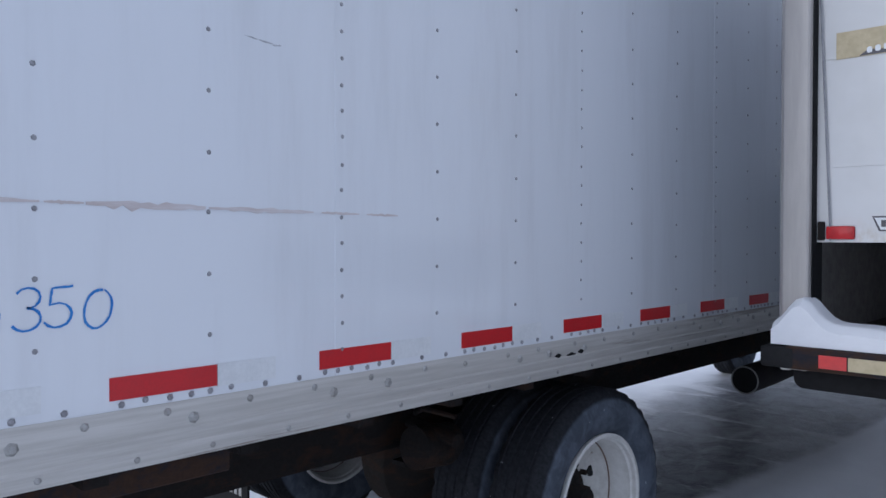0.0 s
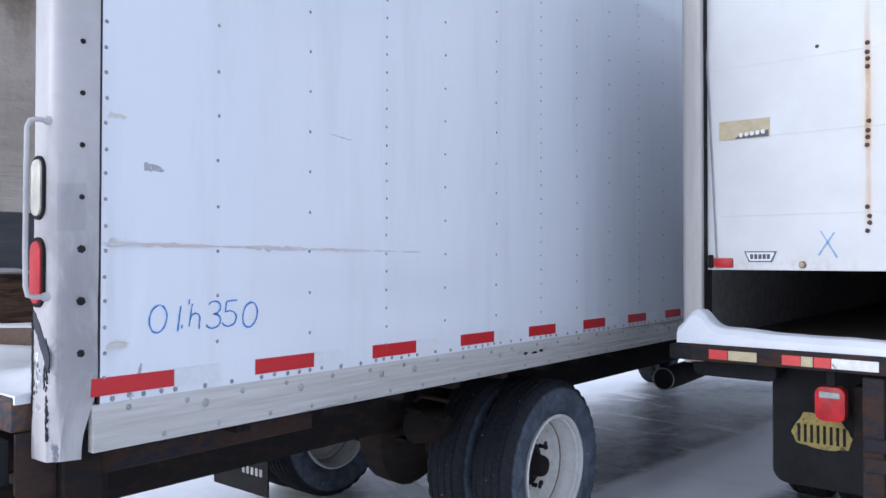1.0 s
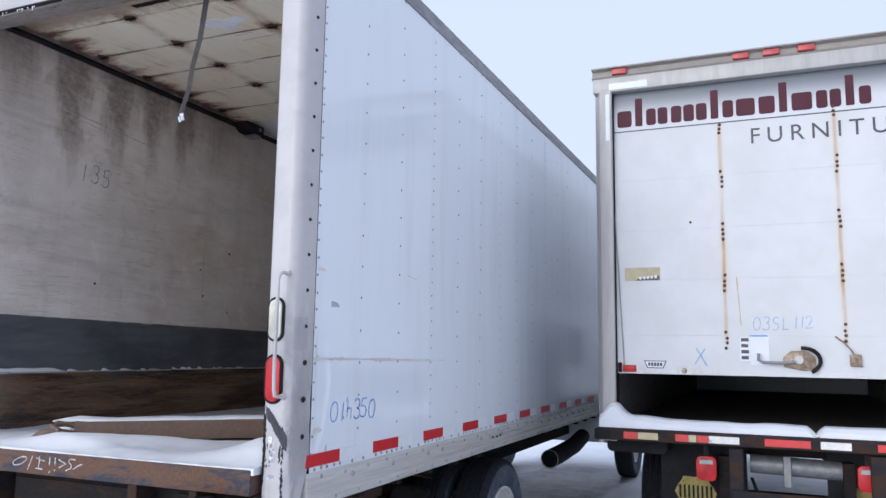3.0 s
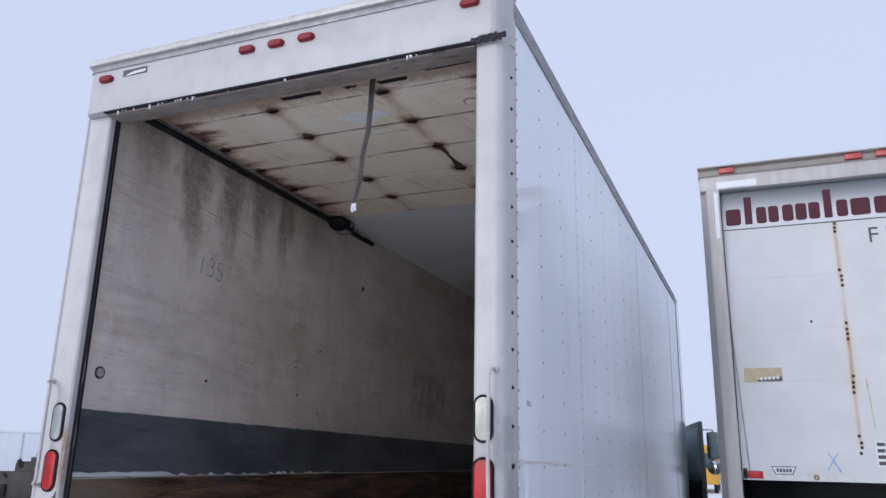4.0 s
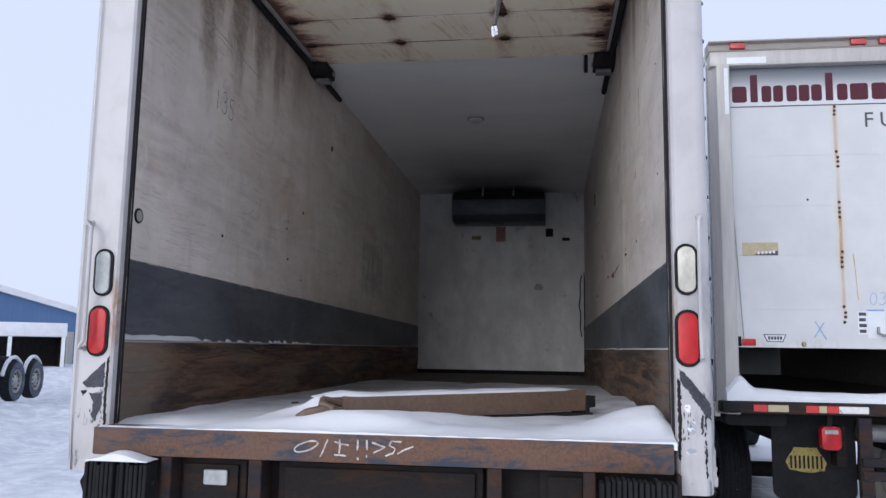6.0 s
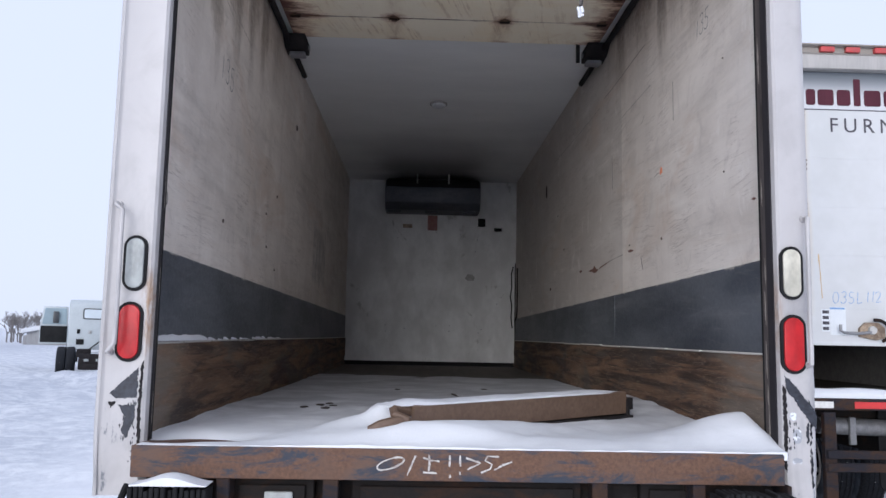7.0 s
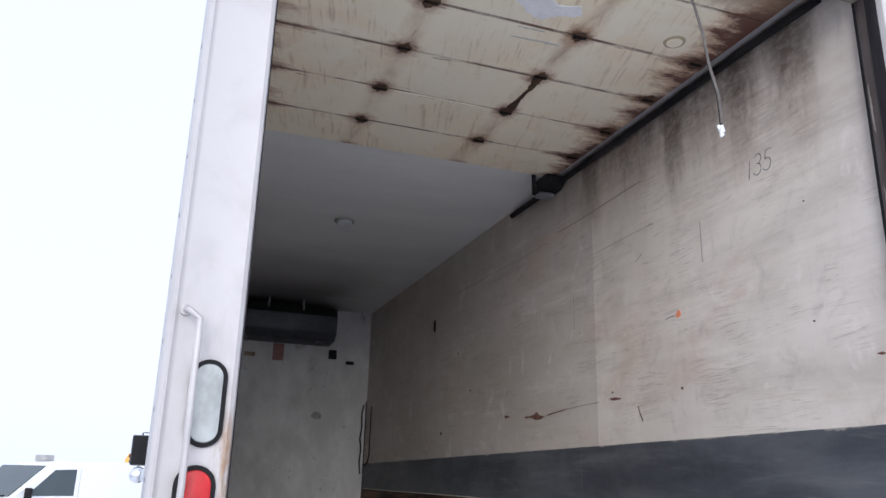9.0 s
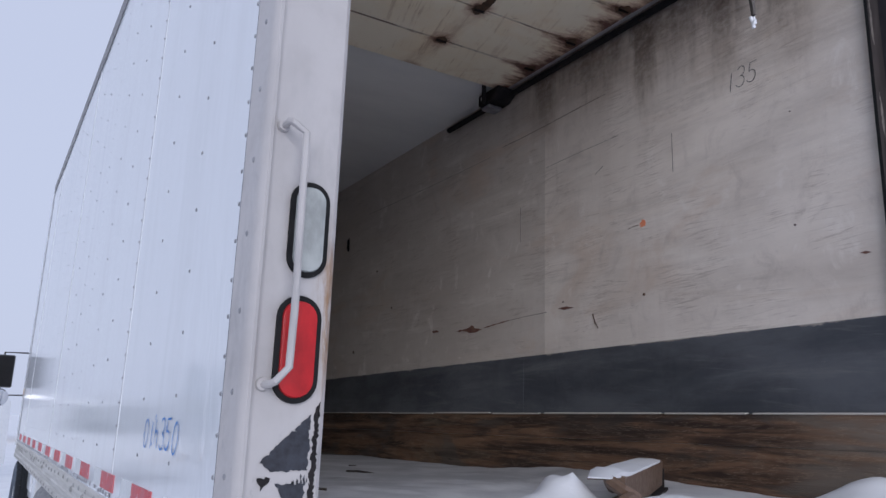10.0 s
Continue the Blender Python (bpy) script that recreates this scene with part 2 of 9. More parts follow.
def door_paint():
    m, nt = begin("cream_door_paint_with_rust_runs")
    grain = noise_of(nt, place_of(nt, (9, 1.2, 1)), 8, 8, 0.7)
    blot = noise_of(nt, place_of(nt), 2.6, 6, 0.65, 0.4)
    col = mixed(nt, step_of(nt, blot, 0.4, 0.7), (0.95, 0.865, 0.695), (0.92, 0.80, 0.60))
    wash = noise_of(nt, place_of(nt, (1.4, 0.7, 1)), 2.1, 8, 0.7, 0.8)
    col = mixed(nt, step_of(nt, wash, 0.54, 0.72, 0, 0.45), col, (0.70, 0.52, 0.335))
    # slanting brown scuffs left by the load
    g = nt.nodes.new("ShaderNodeMapping")
    g.vector_type = "TEXTURE"
    g.inputs["Rotation"].default_value = (0, 0, radians(-14))
    g.inputs["Scale"].default_value = (0.022, 0.30, 1)
    p = nt.nodes.new("ShaderNodeNewGeometry")
    nt.links.new(p.outputs["Position"], g.inputs["Vector"])
    scrape = noise_of(nt, g.outputs[0], 1.0, 5, 0.6, 0.1)
    col = mixed(nt, maths(nt, "MULTIPLY", step_of(nt, scrape, 0.52, 0.66, 0, 0.5), step_of(nt, blot, 0.40, 0.62)), col, (0.50, 0.36, 0.23))
    col = mixed(nt, step_of(nt, grain, 0.64, 0.72, 0, 0.5), col, (0.34, 0.26, 0.17))
    x = maths(nt, "ABSOLUTE", axis_of(nt, 0))
    near = maths(nt, "ABSOLUTE", maths(nt, "SUBTRACT", x, 0.372))
    y = maths(nt, "DIVIDE", maths(nt, "SUBTRACT", axis_of(nt, 1), 0.57), 0.4188)
    dy = maths(nt, "MULTIPLY", maths(nt, "ABSOLUTE", maths(nt, "SUBTRACT", maths(nt, "FRACT", maths(nt, "ADD", y, 0.5)), 0.5)), 0.4188)
    torn = noise_of(nt, place_of(nt), 17, 8, 0.75)
    # pale brown runs from hinge to hinge
    run = maths(nt, "MULTIPLY", step_of(nt, near, 0.085, 0.0), step_of(nt, noise_of(nt, place_of(nt, (1.5, 0.4, 1)), 7, 6, 0.7), 0.40, 0.70, 0.15, 0.75))
    col = mixed(nt, run, col, (0.44, 0.29, 0.17))
    # rust creeping in from both sides, furthest along the joints
    creep = maths(nt, "ADD", x, maths(nt, "MULTIPLY", maths(nt, "SUBTRACT", noise_of(nt, place_of(nt, (0.45, 1.3, 1)), 5, 9, 0.75), 0.5), 0.85))
    creep = maths(nt, "ADD", creep, step_of(nt, dy, 0.07, 0.0, 0.0, 0.13))
    col = mixed(nt, step_of(nt, creep, 0.90, 1.02, 0, 0.6), col, (0.42, 0.21, 0.12))
    col = mixed(nt, step_of(nt, creep, 1.0, 1.10, 0, 0.95), col, (0.105, 0.036, 0.028))
    far = maths(nt, "SQRT", maths(nt, "ADD", maths(nt, "MULTIPLY", near, near), maths(nt, "MULTIPLY", dy, dy)))
    rim = maths(nt, "ADD", far, maths(nt, "MULTIPLY", maths(nt, "SUBTRACT", torn, 0.5), 0.17))
    col = mixed(nt, step_of(nt, rim, 0.115, 0.04, 0, 0.6), col, (0.36, 0.165, 0.09))
    col = mixed(nt, step_of(nt, rim, 0.065, 0.02), col, (0.115, 0.046, 0.034))
    joint = maths(nt, "MULTIPLY", step_of(nt, dy, 0.014, 0.003), step_of(nt, noise_of(nt, place_of(nt, (0.7, 2, 1)), 5, 6, 0.7), 0.40, 0.58, 0.25, 1))
    col = mixed(nt, joint, col, (0.15, 0.085, 0.055))
    dash = maths(nt, "MULTIPLY", step_of(nt, dy, 0.050, 0.02), step_of(nt, noise_of(nt, place_of(nt, (1.2, 9, 1)), 5, 6, 0.7), 0.60, 0.66, 0, 0.85))
    col = mixed(nt, dash, col, (0.22, 0.125, 0.07))
    # the first panel by the opening is soaked brown
    lip = step_of(nt, maths(nt, "ADD", axis_of(nt, 1), maths(nt, "MULTIPLY", maths(nt, "SUBTRACT", torn, 0.5), 0.25)), 0.60, 0.44, 0, 0.75)
    col = mixed(nt, lip, col, (0.26, 0.17, 0.11))
    return finish(m, nt, col, 0.6, 0, grain, 0.003, 0.5)


def rusty(name, paint, share, strength=1.0):
    m, nt = begin(name)
    v = place_of(nt)
    a, b = noise_of(nt, place_of(nt, (0.8, 1, 2.4)), 5, 9, 0.75, 0.5), noise_of(nt, v, 70, 6, 0.7)
    col = mixed(nt, step_of(nt, b, 0.3, 0.7), [c * strength for c in (0.080, 0.046, 0.033)], [c * strength for c in (0.128, 0.074, 0.050)])
    col = mixed(nt, step_of(nt, noise_of(nt, v, 4, 5, 0.6), 0.45, 0.7), col, [c * strength for c in (0.10, 0.065, 0.05)])
    col = mixed(nt, step_of(nt, a, share, share + 0.14), col, paint)
    return finish(m, nt, col, step_of(nt, b, 0.3, 0.7, 0.7, 0.92), 0.0, b, 0.003, 0.7, shine=0.15)


def planks():
    m, nt = begin("splintered_scuff_board_wood")
    v = turned_place(nt, 3, (1, 0.45, 5.5))
    g, t = noise_of(nt, v, 2.5, 9, 0.66, 0.9), noise_of(nt, place_of(nt, (1, 0.55, 2.4)), 2.0, 8, 0.65, 0.6)
    col = mixed(nt, step_of(nt, g, 0.35, 0.68), (0.058, 0.044, 0.037), (0.135, 0.106, 0.082))
    torn = step_of(nt, t, 0.40, 0.50)
    red = mixed(nt, step_of(nt, g, 0.38, 0.62), (0.036, 0.020, 0.014), (0.185, 0.104, 0.060))
    col = mixed(nt, torn, col, red)
    col = mixed(nt, step_of(nt, noise_of(nt, v, 10, 7, 0.75), 0.60, 0.70), col, (0.020, 0.015, 0.012))
    y = axis_of(nt, 1)
    smooth = maths(nt, "MULTIPLY", step_of(nt, maths(nt, "ADD", y, maths(nt, "MULTIPLY", t, 0.8)), 1.15, 0.75, 0, 0.62), step_of(nt, g, 0.62, 0.45, 0.35, 1.0))
    col = mixed(nt, smooth, col, (0.255, 0.215, 0.175))
    rub = noise_of(nt, place_of(nt, (1, 0.35, 1.4)), 2.1, 7, 0.65, 0.6)
    col = mixed(nt, step_of(nt, rub, 0.57, 0.68, 0, 0.60), col, (0.17, 0.135, 0.095))
    col = mixed(nt, step_of(nt, rub, 0.46, 0.34, 0, 0.75), col, (0.040, 0.030, 0.026))
    pale = noise_of(nt, turned_place(nt, -8, (1, 0.9, 12)), 4, 7, 0.65)
    col = mixed(nt, maths(nt, "MULTIPLY", step_of(nt, maths(nt, "ABSOLUTE", maths(nt, "SUBTRACT", pale, 0.5)), 0.012, 0.0, 0, 0.5), torn), col, (0.40, 0.31, 0.22))
    return finish(m, nt, col, 0.75, 0, maths(nt, "ADD", g, maths(nt, "MULTIPLY", t, 0.7)), 0.012, 0.8)


def snow():
    m, nt = begin("fresh_snow")
    v = place_of(nt)
    a, b = noise_of(nt, v, 2.5, 6, 0.6), noise_of(nt, v, 60, 5, 0.7)
    col = mixed(nt, step_of(nt, a, 0.3, 0.7), (0.74, 0.75, 0.77), (0.66, 0.67, 0.695))
    h = maths(nt, "ADD", maths(nt, "MULTIPLY", a, 0.9), maths(nt, "MULTIPLY", b, 0.12))
    return finish(m, nt, col, 0.75, 0, h, 0.02, 0.5)


def yard_snow():
    m, nt = begin("packed_snow_dark_under_trucks")
    v = place_of(nt)
    x, y = axis_of(nt, 0), axis_of(nt, 1)
    a, b = noise_of(nt, v, 1.1, 8, 0.65, 0.5), noise_of(nt, v, 45, 6, 0.7)
    wob = maths(nt, "MULTIPLY", maths(nt, "SUBTRACT", noise_of(nt, place_of(nt, (1, 0.6, 1)), 1.6, 6, 0.6), 0.5), 0.7)
    xw = maths(nt, "ADD", x, wob)
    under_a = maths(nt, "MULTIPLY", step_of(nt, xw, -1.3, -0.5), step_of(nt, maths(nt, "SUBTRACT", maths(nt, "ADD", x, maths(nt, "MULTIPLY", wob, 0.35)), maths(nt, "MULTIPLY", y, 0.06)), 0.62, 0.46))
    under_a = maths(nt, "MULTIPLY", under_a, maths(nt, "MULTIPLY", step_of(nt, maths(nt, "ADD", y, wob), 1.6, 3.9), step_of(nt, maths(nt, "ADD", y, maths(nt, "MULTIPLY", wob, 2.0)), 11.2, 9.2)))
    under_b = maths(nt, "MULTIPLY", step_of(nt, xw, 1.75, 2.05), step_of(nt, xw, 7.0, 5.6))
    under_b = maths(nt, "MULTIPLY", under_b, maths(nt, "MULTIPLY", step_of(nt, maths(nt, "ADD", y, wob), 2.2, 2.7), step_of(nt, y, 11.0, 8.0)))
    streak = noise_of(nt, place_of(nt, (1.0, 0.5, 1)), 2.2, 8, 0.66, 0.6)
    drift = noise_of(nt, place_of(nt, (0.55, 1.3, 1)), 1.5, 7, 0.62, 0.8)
    # ground turns darker and smoother, in patches, within the two trucks' footprints
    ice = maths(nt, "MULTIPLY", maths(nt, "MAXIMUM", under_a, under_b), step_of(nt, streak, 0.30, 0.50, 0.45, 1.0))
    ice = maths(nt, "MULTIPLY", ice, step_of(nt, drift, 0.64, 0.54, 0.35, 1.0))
    col = mixed(nt, step_of(nt, a, 0.35, 0.7), (0.88, 0.89, 0.91), (0.80, 0.81, 0.84))
    # trodden field snow, with shade between its lumps put into the colour
    field = step_of(nt, x, -2.6, -6.0)
    rough = noise_of(nt, v, 3.2, 8, 0.7, 0.3)
    col = mixed(nt, maths(nt, "MULTIPLY", field, step_of(nt, rough, 0.35, 0.62, 0.35, 1.0)), col, (0.54, 0.565, 0.62))
    fleck = noise_of(nt, place_of(nt, (1.0, 0.75, 1)), 5.5, 8, 0.72, 0.5)
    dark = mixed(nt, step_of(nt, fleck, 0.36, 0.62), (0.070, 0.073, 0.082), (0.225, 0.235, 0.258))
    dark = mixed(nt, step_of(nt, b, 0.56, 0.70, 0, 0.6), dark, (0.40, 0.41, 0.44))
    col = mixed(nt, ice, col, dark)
    h = maths(nt, "ADD", maths(nt, "MULTIPLY", a, 1.0), maths(nt, "MULTIPLY", b, 0.10))
    h = maths(nt, "ADD", h, maths(nt, "MULTIPLY", maths(nt, "MULTIPLY", rough, field), 2.2))
    return finish(m, nt, col, maths(nt, "SUBTRACT", 0.8, maths(nt, "MULTIPLY", ice, 0.45)), 0, h, 0.06, 0.5)


def lamp_lens(name, colour):
    m, nt = begin(name)
    rib = noise_of(nt, place_of(nt, (1, 1, 1)), 120, 3, 0.5)
    finish(m, nt, mixed(nt, step_of(nt, noise_of(nt, place_of(nt, (1, 1, 0.6)), 14, 5, 0.6), 0.35, 0.7), colour, tuple(c * 0.62 for c in colour)), 0.36, 0, rib, 0.001, 0.5, shine=0.32)
    return m


def glass_dark(name, colour):
    m, nt = begin(name)
    return finish(m, nt, mixed(nt, noise_of(nt, place_of(nt), 2, 3, 0.5), colour, tuple(c * 1.5 for c in colour)), 0.08, 0.0, None)


SKIN, POST, LINING, DOORPAINT = painted_skin(), post_paint(), lining(), door_paint()
RUST = rusty("rusted_steel_with_blue_paint_traces", (0.022, 0.021, 0.026), 0.44, 0.44)
SILL_RUST = rusty("rusted_sill_with_blue_grey_paint", (0.050, 0.058, 0.074), 0.47, 1.3)
RUST_DARK = rusty("dark_rusted_chassis_steel", (0.016, 0.014, 0.0135), 0.38, 0.30)
BROWN = worn("brown_primed_steel", (0.150, 0.096, 0.064), (0.115, 0.072, 0.050), 0.55, 0, fine=50, coarse=4, spot=(0.09, 0.05, 0.03), spot_at=0.66)
HEADBOARD = worn("grimy_mildewed_board", (0.30, 0.26, 0.22), (0.17, 0.14, 0.115), 0.75, 0, (0.5, 2, 2), 30, 4, 0.003, spot=(0.06, 0.05, 0.04), spot_at=0.60)
BEIGE_ALLOY = worn("oxidised_beige_aluminium", (0.45, 0.425, 0.40), (0.37, 0.35, 0.33), 0.5, 0.15, (1, 1, 0.12), 25, 3, 0.001, spot=(0.27, 0.25, 0.235), spot_at=0.66)
TAN_ALLOY = worn("dull_tan_aluminium", (0.33, 0.30, 0.265), (0.27, 0.245, 0.22), 0.55, 0.1, (0.3, 1, 1), 25, 3, 0.001, spot=(0.20, 0.17, 0.14), spot_at=0.66)
DIM_RED = lamp_lens("dirty_dark_red_lens", (0.22, 0.010, 0.018))
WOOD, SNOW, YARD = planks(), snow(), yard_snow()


def blown_snow():
    """Thin dusty snow, its tone greyer further in."""
    m, nt = begin("thin_blown_snow")
    v, y = place_of(nt), axis_of(nt, 1)
    a, b = noise_of(nt, v, 2.2, 7, 0.62, 0.4), noise_of(nt, v, 55, 5, 0.7)
    col = mixed(nt, step_of(nt, a, 0.3, 0.7), (0.76, 0.77, 0.79), (0.69, 0.70, 0.725))
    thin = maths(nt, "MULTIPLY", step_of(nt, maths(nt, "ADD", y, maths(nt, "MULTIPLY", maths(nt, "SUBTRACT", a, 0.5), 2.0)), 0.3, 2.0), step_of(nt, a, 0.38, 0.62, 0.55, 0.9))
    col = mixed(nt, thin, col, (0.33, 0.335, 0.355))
    bare = maths(nt, "MULTIPLY", step_of(nt, noise_of(nt, place_of(nt, (0.8, 2.2, 1)), 1.7, 6, 0.6, 0.5), 0.62, 0.74), step_of(nt, y, 1.2, 2.4))
    col = mixed(nt, maths(nt, "MULTIPLY", bare, 0.65), col, (0.16, 0.16, 0.165))
    h = maths(nt, "ADD", maths(nt, "MULTIPLY", a, 0.9), maths(nt, "MULTIPLY", b, 0.12))
    return finish(m, nt, col, 0.75, 0, h, 0.015, 0.5)


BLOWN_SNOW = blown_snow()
ALLOY = worn("dull_aluminium_extrusion", (0.58, 0.565, 0.535), (0.43, 0.415, 0.385), 0.48, 0.15, (1, 0.06, 1.6), 40, 3, 0.001, spot=(0.27, 0.24, 0.21), spot_at=0.6)
ALLOY_DARK = worn("weathered_dark_aluminium", (0.30, 0.30, 0.30), (0.20, 0.20, 0.21), 0.5, 0.5, (1, 0.2, 1), 30, 3, 0.001)
RIVET = worn("tarnished_rivet_metal", (0.20, 0.20, 0.215), (0.36, 0.36, 0.375), 0.45, 0.3, fine=90, coarse=9, depth=0.0005)
SMUDGE = worn("rubbed_grey_scuff", (0.40, 0.41, 0.43), (0.30, 0.31, 0.335), 0.5, 0, fine=60, coarse=14, spot=(0.70, 0.72, 0.75), spot_at=0.52)
RIVET_PALE = worn("zinc_rivet_metal", (0.42, 0.42, 0.41), (0.30, 0.29, 0.27), 0.45, 0.6, fine=90, coarse=9, depth=0.0005)
def kick_paint():
    m, nt = begin("scuffed_dark_grey_kick_plate")
    z, y = axis_of(nt, 2), axis_of(nt, 1)
    broad, fine = noise_of(nt, place_of(nt, (1, 0.7, 1.6)), 2.0, 6, 0.62, 0.3), noise_of(nt, place_of(nt), 60, 6, 0.7)
    col = mixed(nt, step_of(nt, broad, 0.35, 0.66), (0.062, 0.069, 0.082), (0.118, 0.126, 0.140))
    for slope, scale, size, lo, hi, far, tone in ((0.03, (1, 0.5, 6), 2.1, 0.52, 0.74, 0.50, (0.20, 0.205, 0.21)), (-0.10, (1, 0.9, 14), 2.4, 0.55, 0.76, 0.42, (0.24, 0.24, 0.24)), (0.0, (1, 4, 0.8), 2.0, 0.56, 0.76, 0.34, (0.040, 0.042, 0.048)), (0.05, (1, 0.6, 5), 1.9, 0.50, 0.72, 0.45, (0.036, 0.038, 0.045))):
        col = mixed(nt, step_of(nt, noise_of(nt, slanted(nt, slope, scale), size, 8, 0.68, 0.3), lo, hi, 0, far), col, tone)
    # chipped along the upper edge
    top = maths(nt, "ADD", z, maths(nt, "MULTIPLY", y, 0.0085))
    chip = noise_of(nt, place_of(nt, (1, 0.6, 1)), 14, 7, 0.72)
    col = mixed(nt, step_of(nt, maths(nt, "ADD", top, maths(nt, "MULTIPLY", chip, 0.06)), 1.878, 1.886, 0, 0.85), col, (0.42, 0.385, 0.34))
    col = mixed(nt, step_of(nt, fine, 0.68, 0.74, 0, 0.6), col, (0.26, 0.24, 0.22))
    return finish(m, nt, col, step_of(nt, fine, 0.3, 0.7, 0.42, 0.58), 0, fine, 0.001)


KICK = kick_paint()
BLACK = worn("black_rubber", (0.008, 0.008, 0.009), (0.018, 0.018, 0.019), 0.8, 0, fine=40, coarse=5, shine=0.2)
def tyre_rubber():
    m, nt = begin("weathered_tyre_rubber")
    tc = nt.nodes.new("ShaderNodeTexCoord")
    sep = nt.nodes.new("ShaderNodeSeparateXYZ")
    nt.links.new(tc.outputs["Object"], sep.inputs[0])
    x, y, z = sep.outputs
    r = maths(nt, "SQRT", maths(nt, "ADD", maths(nt, "MULTIPLY", y, y), maths(nt, "MULTIPLY", z, z)))
    smudge = noise_of(nt, tc.outputs["Object"], 9, 7, 0.65, 0.5)
    wall = maths(nt, "MULTIPLY", step_of(nt, r, 0.485, 0.465), step_of(nt, maths(nt, "ABSOLUTE", x), 0.095, 0.115))
    grey = mixed(nt, step_of(nt, smudge, 0.35, 0.68), (0.060, 0.072, 0.092), (0.125, 0.148, 0.185))
    fine = noise_of(nt, tc.outputs["Object"], 55, 6, 0.7)
    black = mixed(nt, step_of(nt, fine, 0.3, 0.7), (0.008, 0.009, 0.012), (0.022, 0.024, 0.029))
    col = mixed(nt, wall, black, grey)
    col = mixed(nt, step_of(nt, noise_of(nt, tc.outputs["Object"], 42, 3, 0.5), 0.735, 0.76), col, (0.62, 0.64, 0.68))
    return finish(m, nt, col, 0.78, 0, fine, 0.003, 0.6, shine=0.25)


TYRE = tyre_rubber()
RIM = worn("chipped_white_rim_paint", (0.72, 0.71, 0.68), (0.60, 0.59, 0.55), 0.4, 0, fine=40, coarse=6, depth=0.001, spot=(0.24, 0.15, 0.08), spot_at=0.665)
DISC = worn("grimy_pale_disc_paint", (0.66, 0.65, 0.615), (0.52, 0.505, 0.47), 0.5, 0, fine=30, coarse=7, depth=0.001, spot=(0.17, 0.11, 0.07), spot_at=0.62)
SEAL = worn("weathered_dark_seal_rubber", (0.016, 0.014, 0.017), (0.042, 0.038, 0.042), 0.8, 0, (1, 1, 0.2), 30, 5, shine=0.2)
JAMB = worn("grimy_brown_grey_jamb", (0.060, 0.050, 0.048), (0.110, 0.094, 0.087), 0.7, 0, (1, 2, 0.15), 30, 5, 0.002, spot=(0.035, 0.028, 0.027), spot_at=0.54, shine=0.25)
TRACK = worn("grimy_dark_track_steel", (0.012, 0.011, 0.013), (0.030, 0.026, 0.026), 0.82, 0, fine=50, coarse=6, spot=(0.075, 0.035, 0.024), spot_at=0.64, shine=0.2)
RED_TAPE = worn("red_reflective_tape", (0.53, 0.011, 0.016), (0.45, 0.014, 0.018), 0.40, 0, fine=120, coarse=8, depth=0.0004)
PALE_TAPE = worn("bleached_white_reflective_tape", (0.70, 0.72, 0.73), (0.62, 0.64, 0.65), 0.4, 0, fine=90, coarse=10, depth=0.0006)
CHIPPED_WHITE = worn("flaking_white_tape", (0.74, 0.73, 0.70), (0.60, 0.58, 0.54), 0.45, 0, fine=40, coarse=9, spot=(0.16, 0.10, 0.06), spot_at=0.60)
CHIPPED_RED = worn("flaking_red_tape", (0.60, 0.035, 0.03), (0.48, 0.03, 0.03), 0.4, 0, fine=40, coarse=9, spot=(0.18, 0.11, 0.07), spot_at=0.66)
SCRAPE = worn("pinkish_brown_scrape", (0.53, 0.465, 0.445), (0.65, 0.62, 0.62), 0.5, 0, (1, 0.3, 2), 40, 9)
PALE_SEALANT = worn("dried_cream_sealant", (0.62, 0.60, 0.555), (0.54, 0.51, 0.46), 0.6, 0, fine=60, coarse=9)
PAPER = worn("weathered_white_paper", (0.92, 0.92, 0.93), (0.84, 0.83, 0.82), 0.7, 0, fine=40, coarse=9, spot=(0.70, 0.62, 0.50), spot_at=0.60)
TAN_TAPE = worn("sun_bleached_tan_tape", (0.50, 0.42, 0.26), (0.40, 0.33, 0.20), 0.5, 0, fine=40, coarse=9)
RED_LENS, CLEAR_LENS = lamp_lens("red_lamp_lens", (0.50, 0.018, 0.022)), lamp_lens("clear_lamp_lens", (0.40, 0.42, 0.41))
YELLOWED_LENS = lamp_lens("yellowed_clear_lamp_lens", (0.64, 0.61, 0.51))
AMBER_LENS = lamp_lens("amber_lamp_lens", (0.75, 0.28, 0.04))
INK_BLUE = worn("blue_paint_marker", (0.012, 0.16, 0.52), (0.04, 0.24, 0.60), 0.5, 0, fine=60, coarse=9)
INK_PALE = worn("faded_blue_marker", (0.17, 0.30, 0.52), (0.24, 0.38, 0.58), 0.5, 0, fine=60, coarse=9)
PENCIL = worn("grey_pencil", (0.10, 0.10, 0.10), (0.17, 0.17, 0.165), 0.6, 0, fine=90, coarse=12)
SCUFF_LINE = worn("grey_scratch", (0.20, 0.175, 0.155), (0.34, 0.30, 0.265), 0.7, 0, fine=90, coarse=12)
CHALK = worn("white_chalk", (0.62, 0.60, 0.57), (0.30, 0.26, 0.23), 0.85, 0, fine=140, coarse=40, spot=(0.13, 0.085, 0.06), spot_at=0.60)
MAROON = worn("faded_maroon_vinyl", (0.058, 0.008, 0.017), (0.078, 0.014, 0.025), 0.55, 0, fine=60, coarse=4, shine=0.3)
DARK_INK = worn("dark_grey_vinyl", (0.045, 0.04, 0.05), (0.07, 0.065, 0.075), 0.4, 0, fine=60, coarse=4)
# top door panel: colour runs from dark grey above to pale grey below
GREY_PANEL, _gp = begin("panel_grey_to_white")
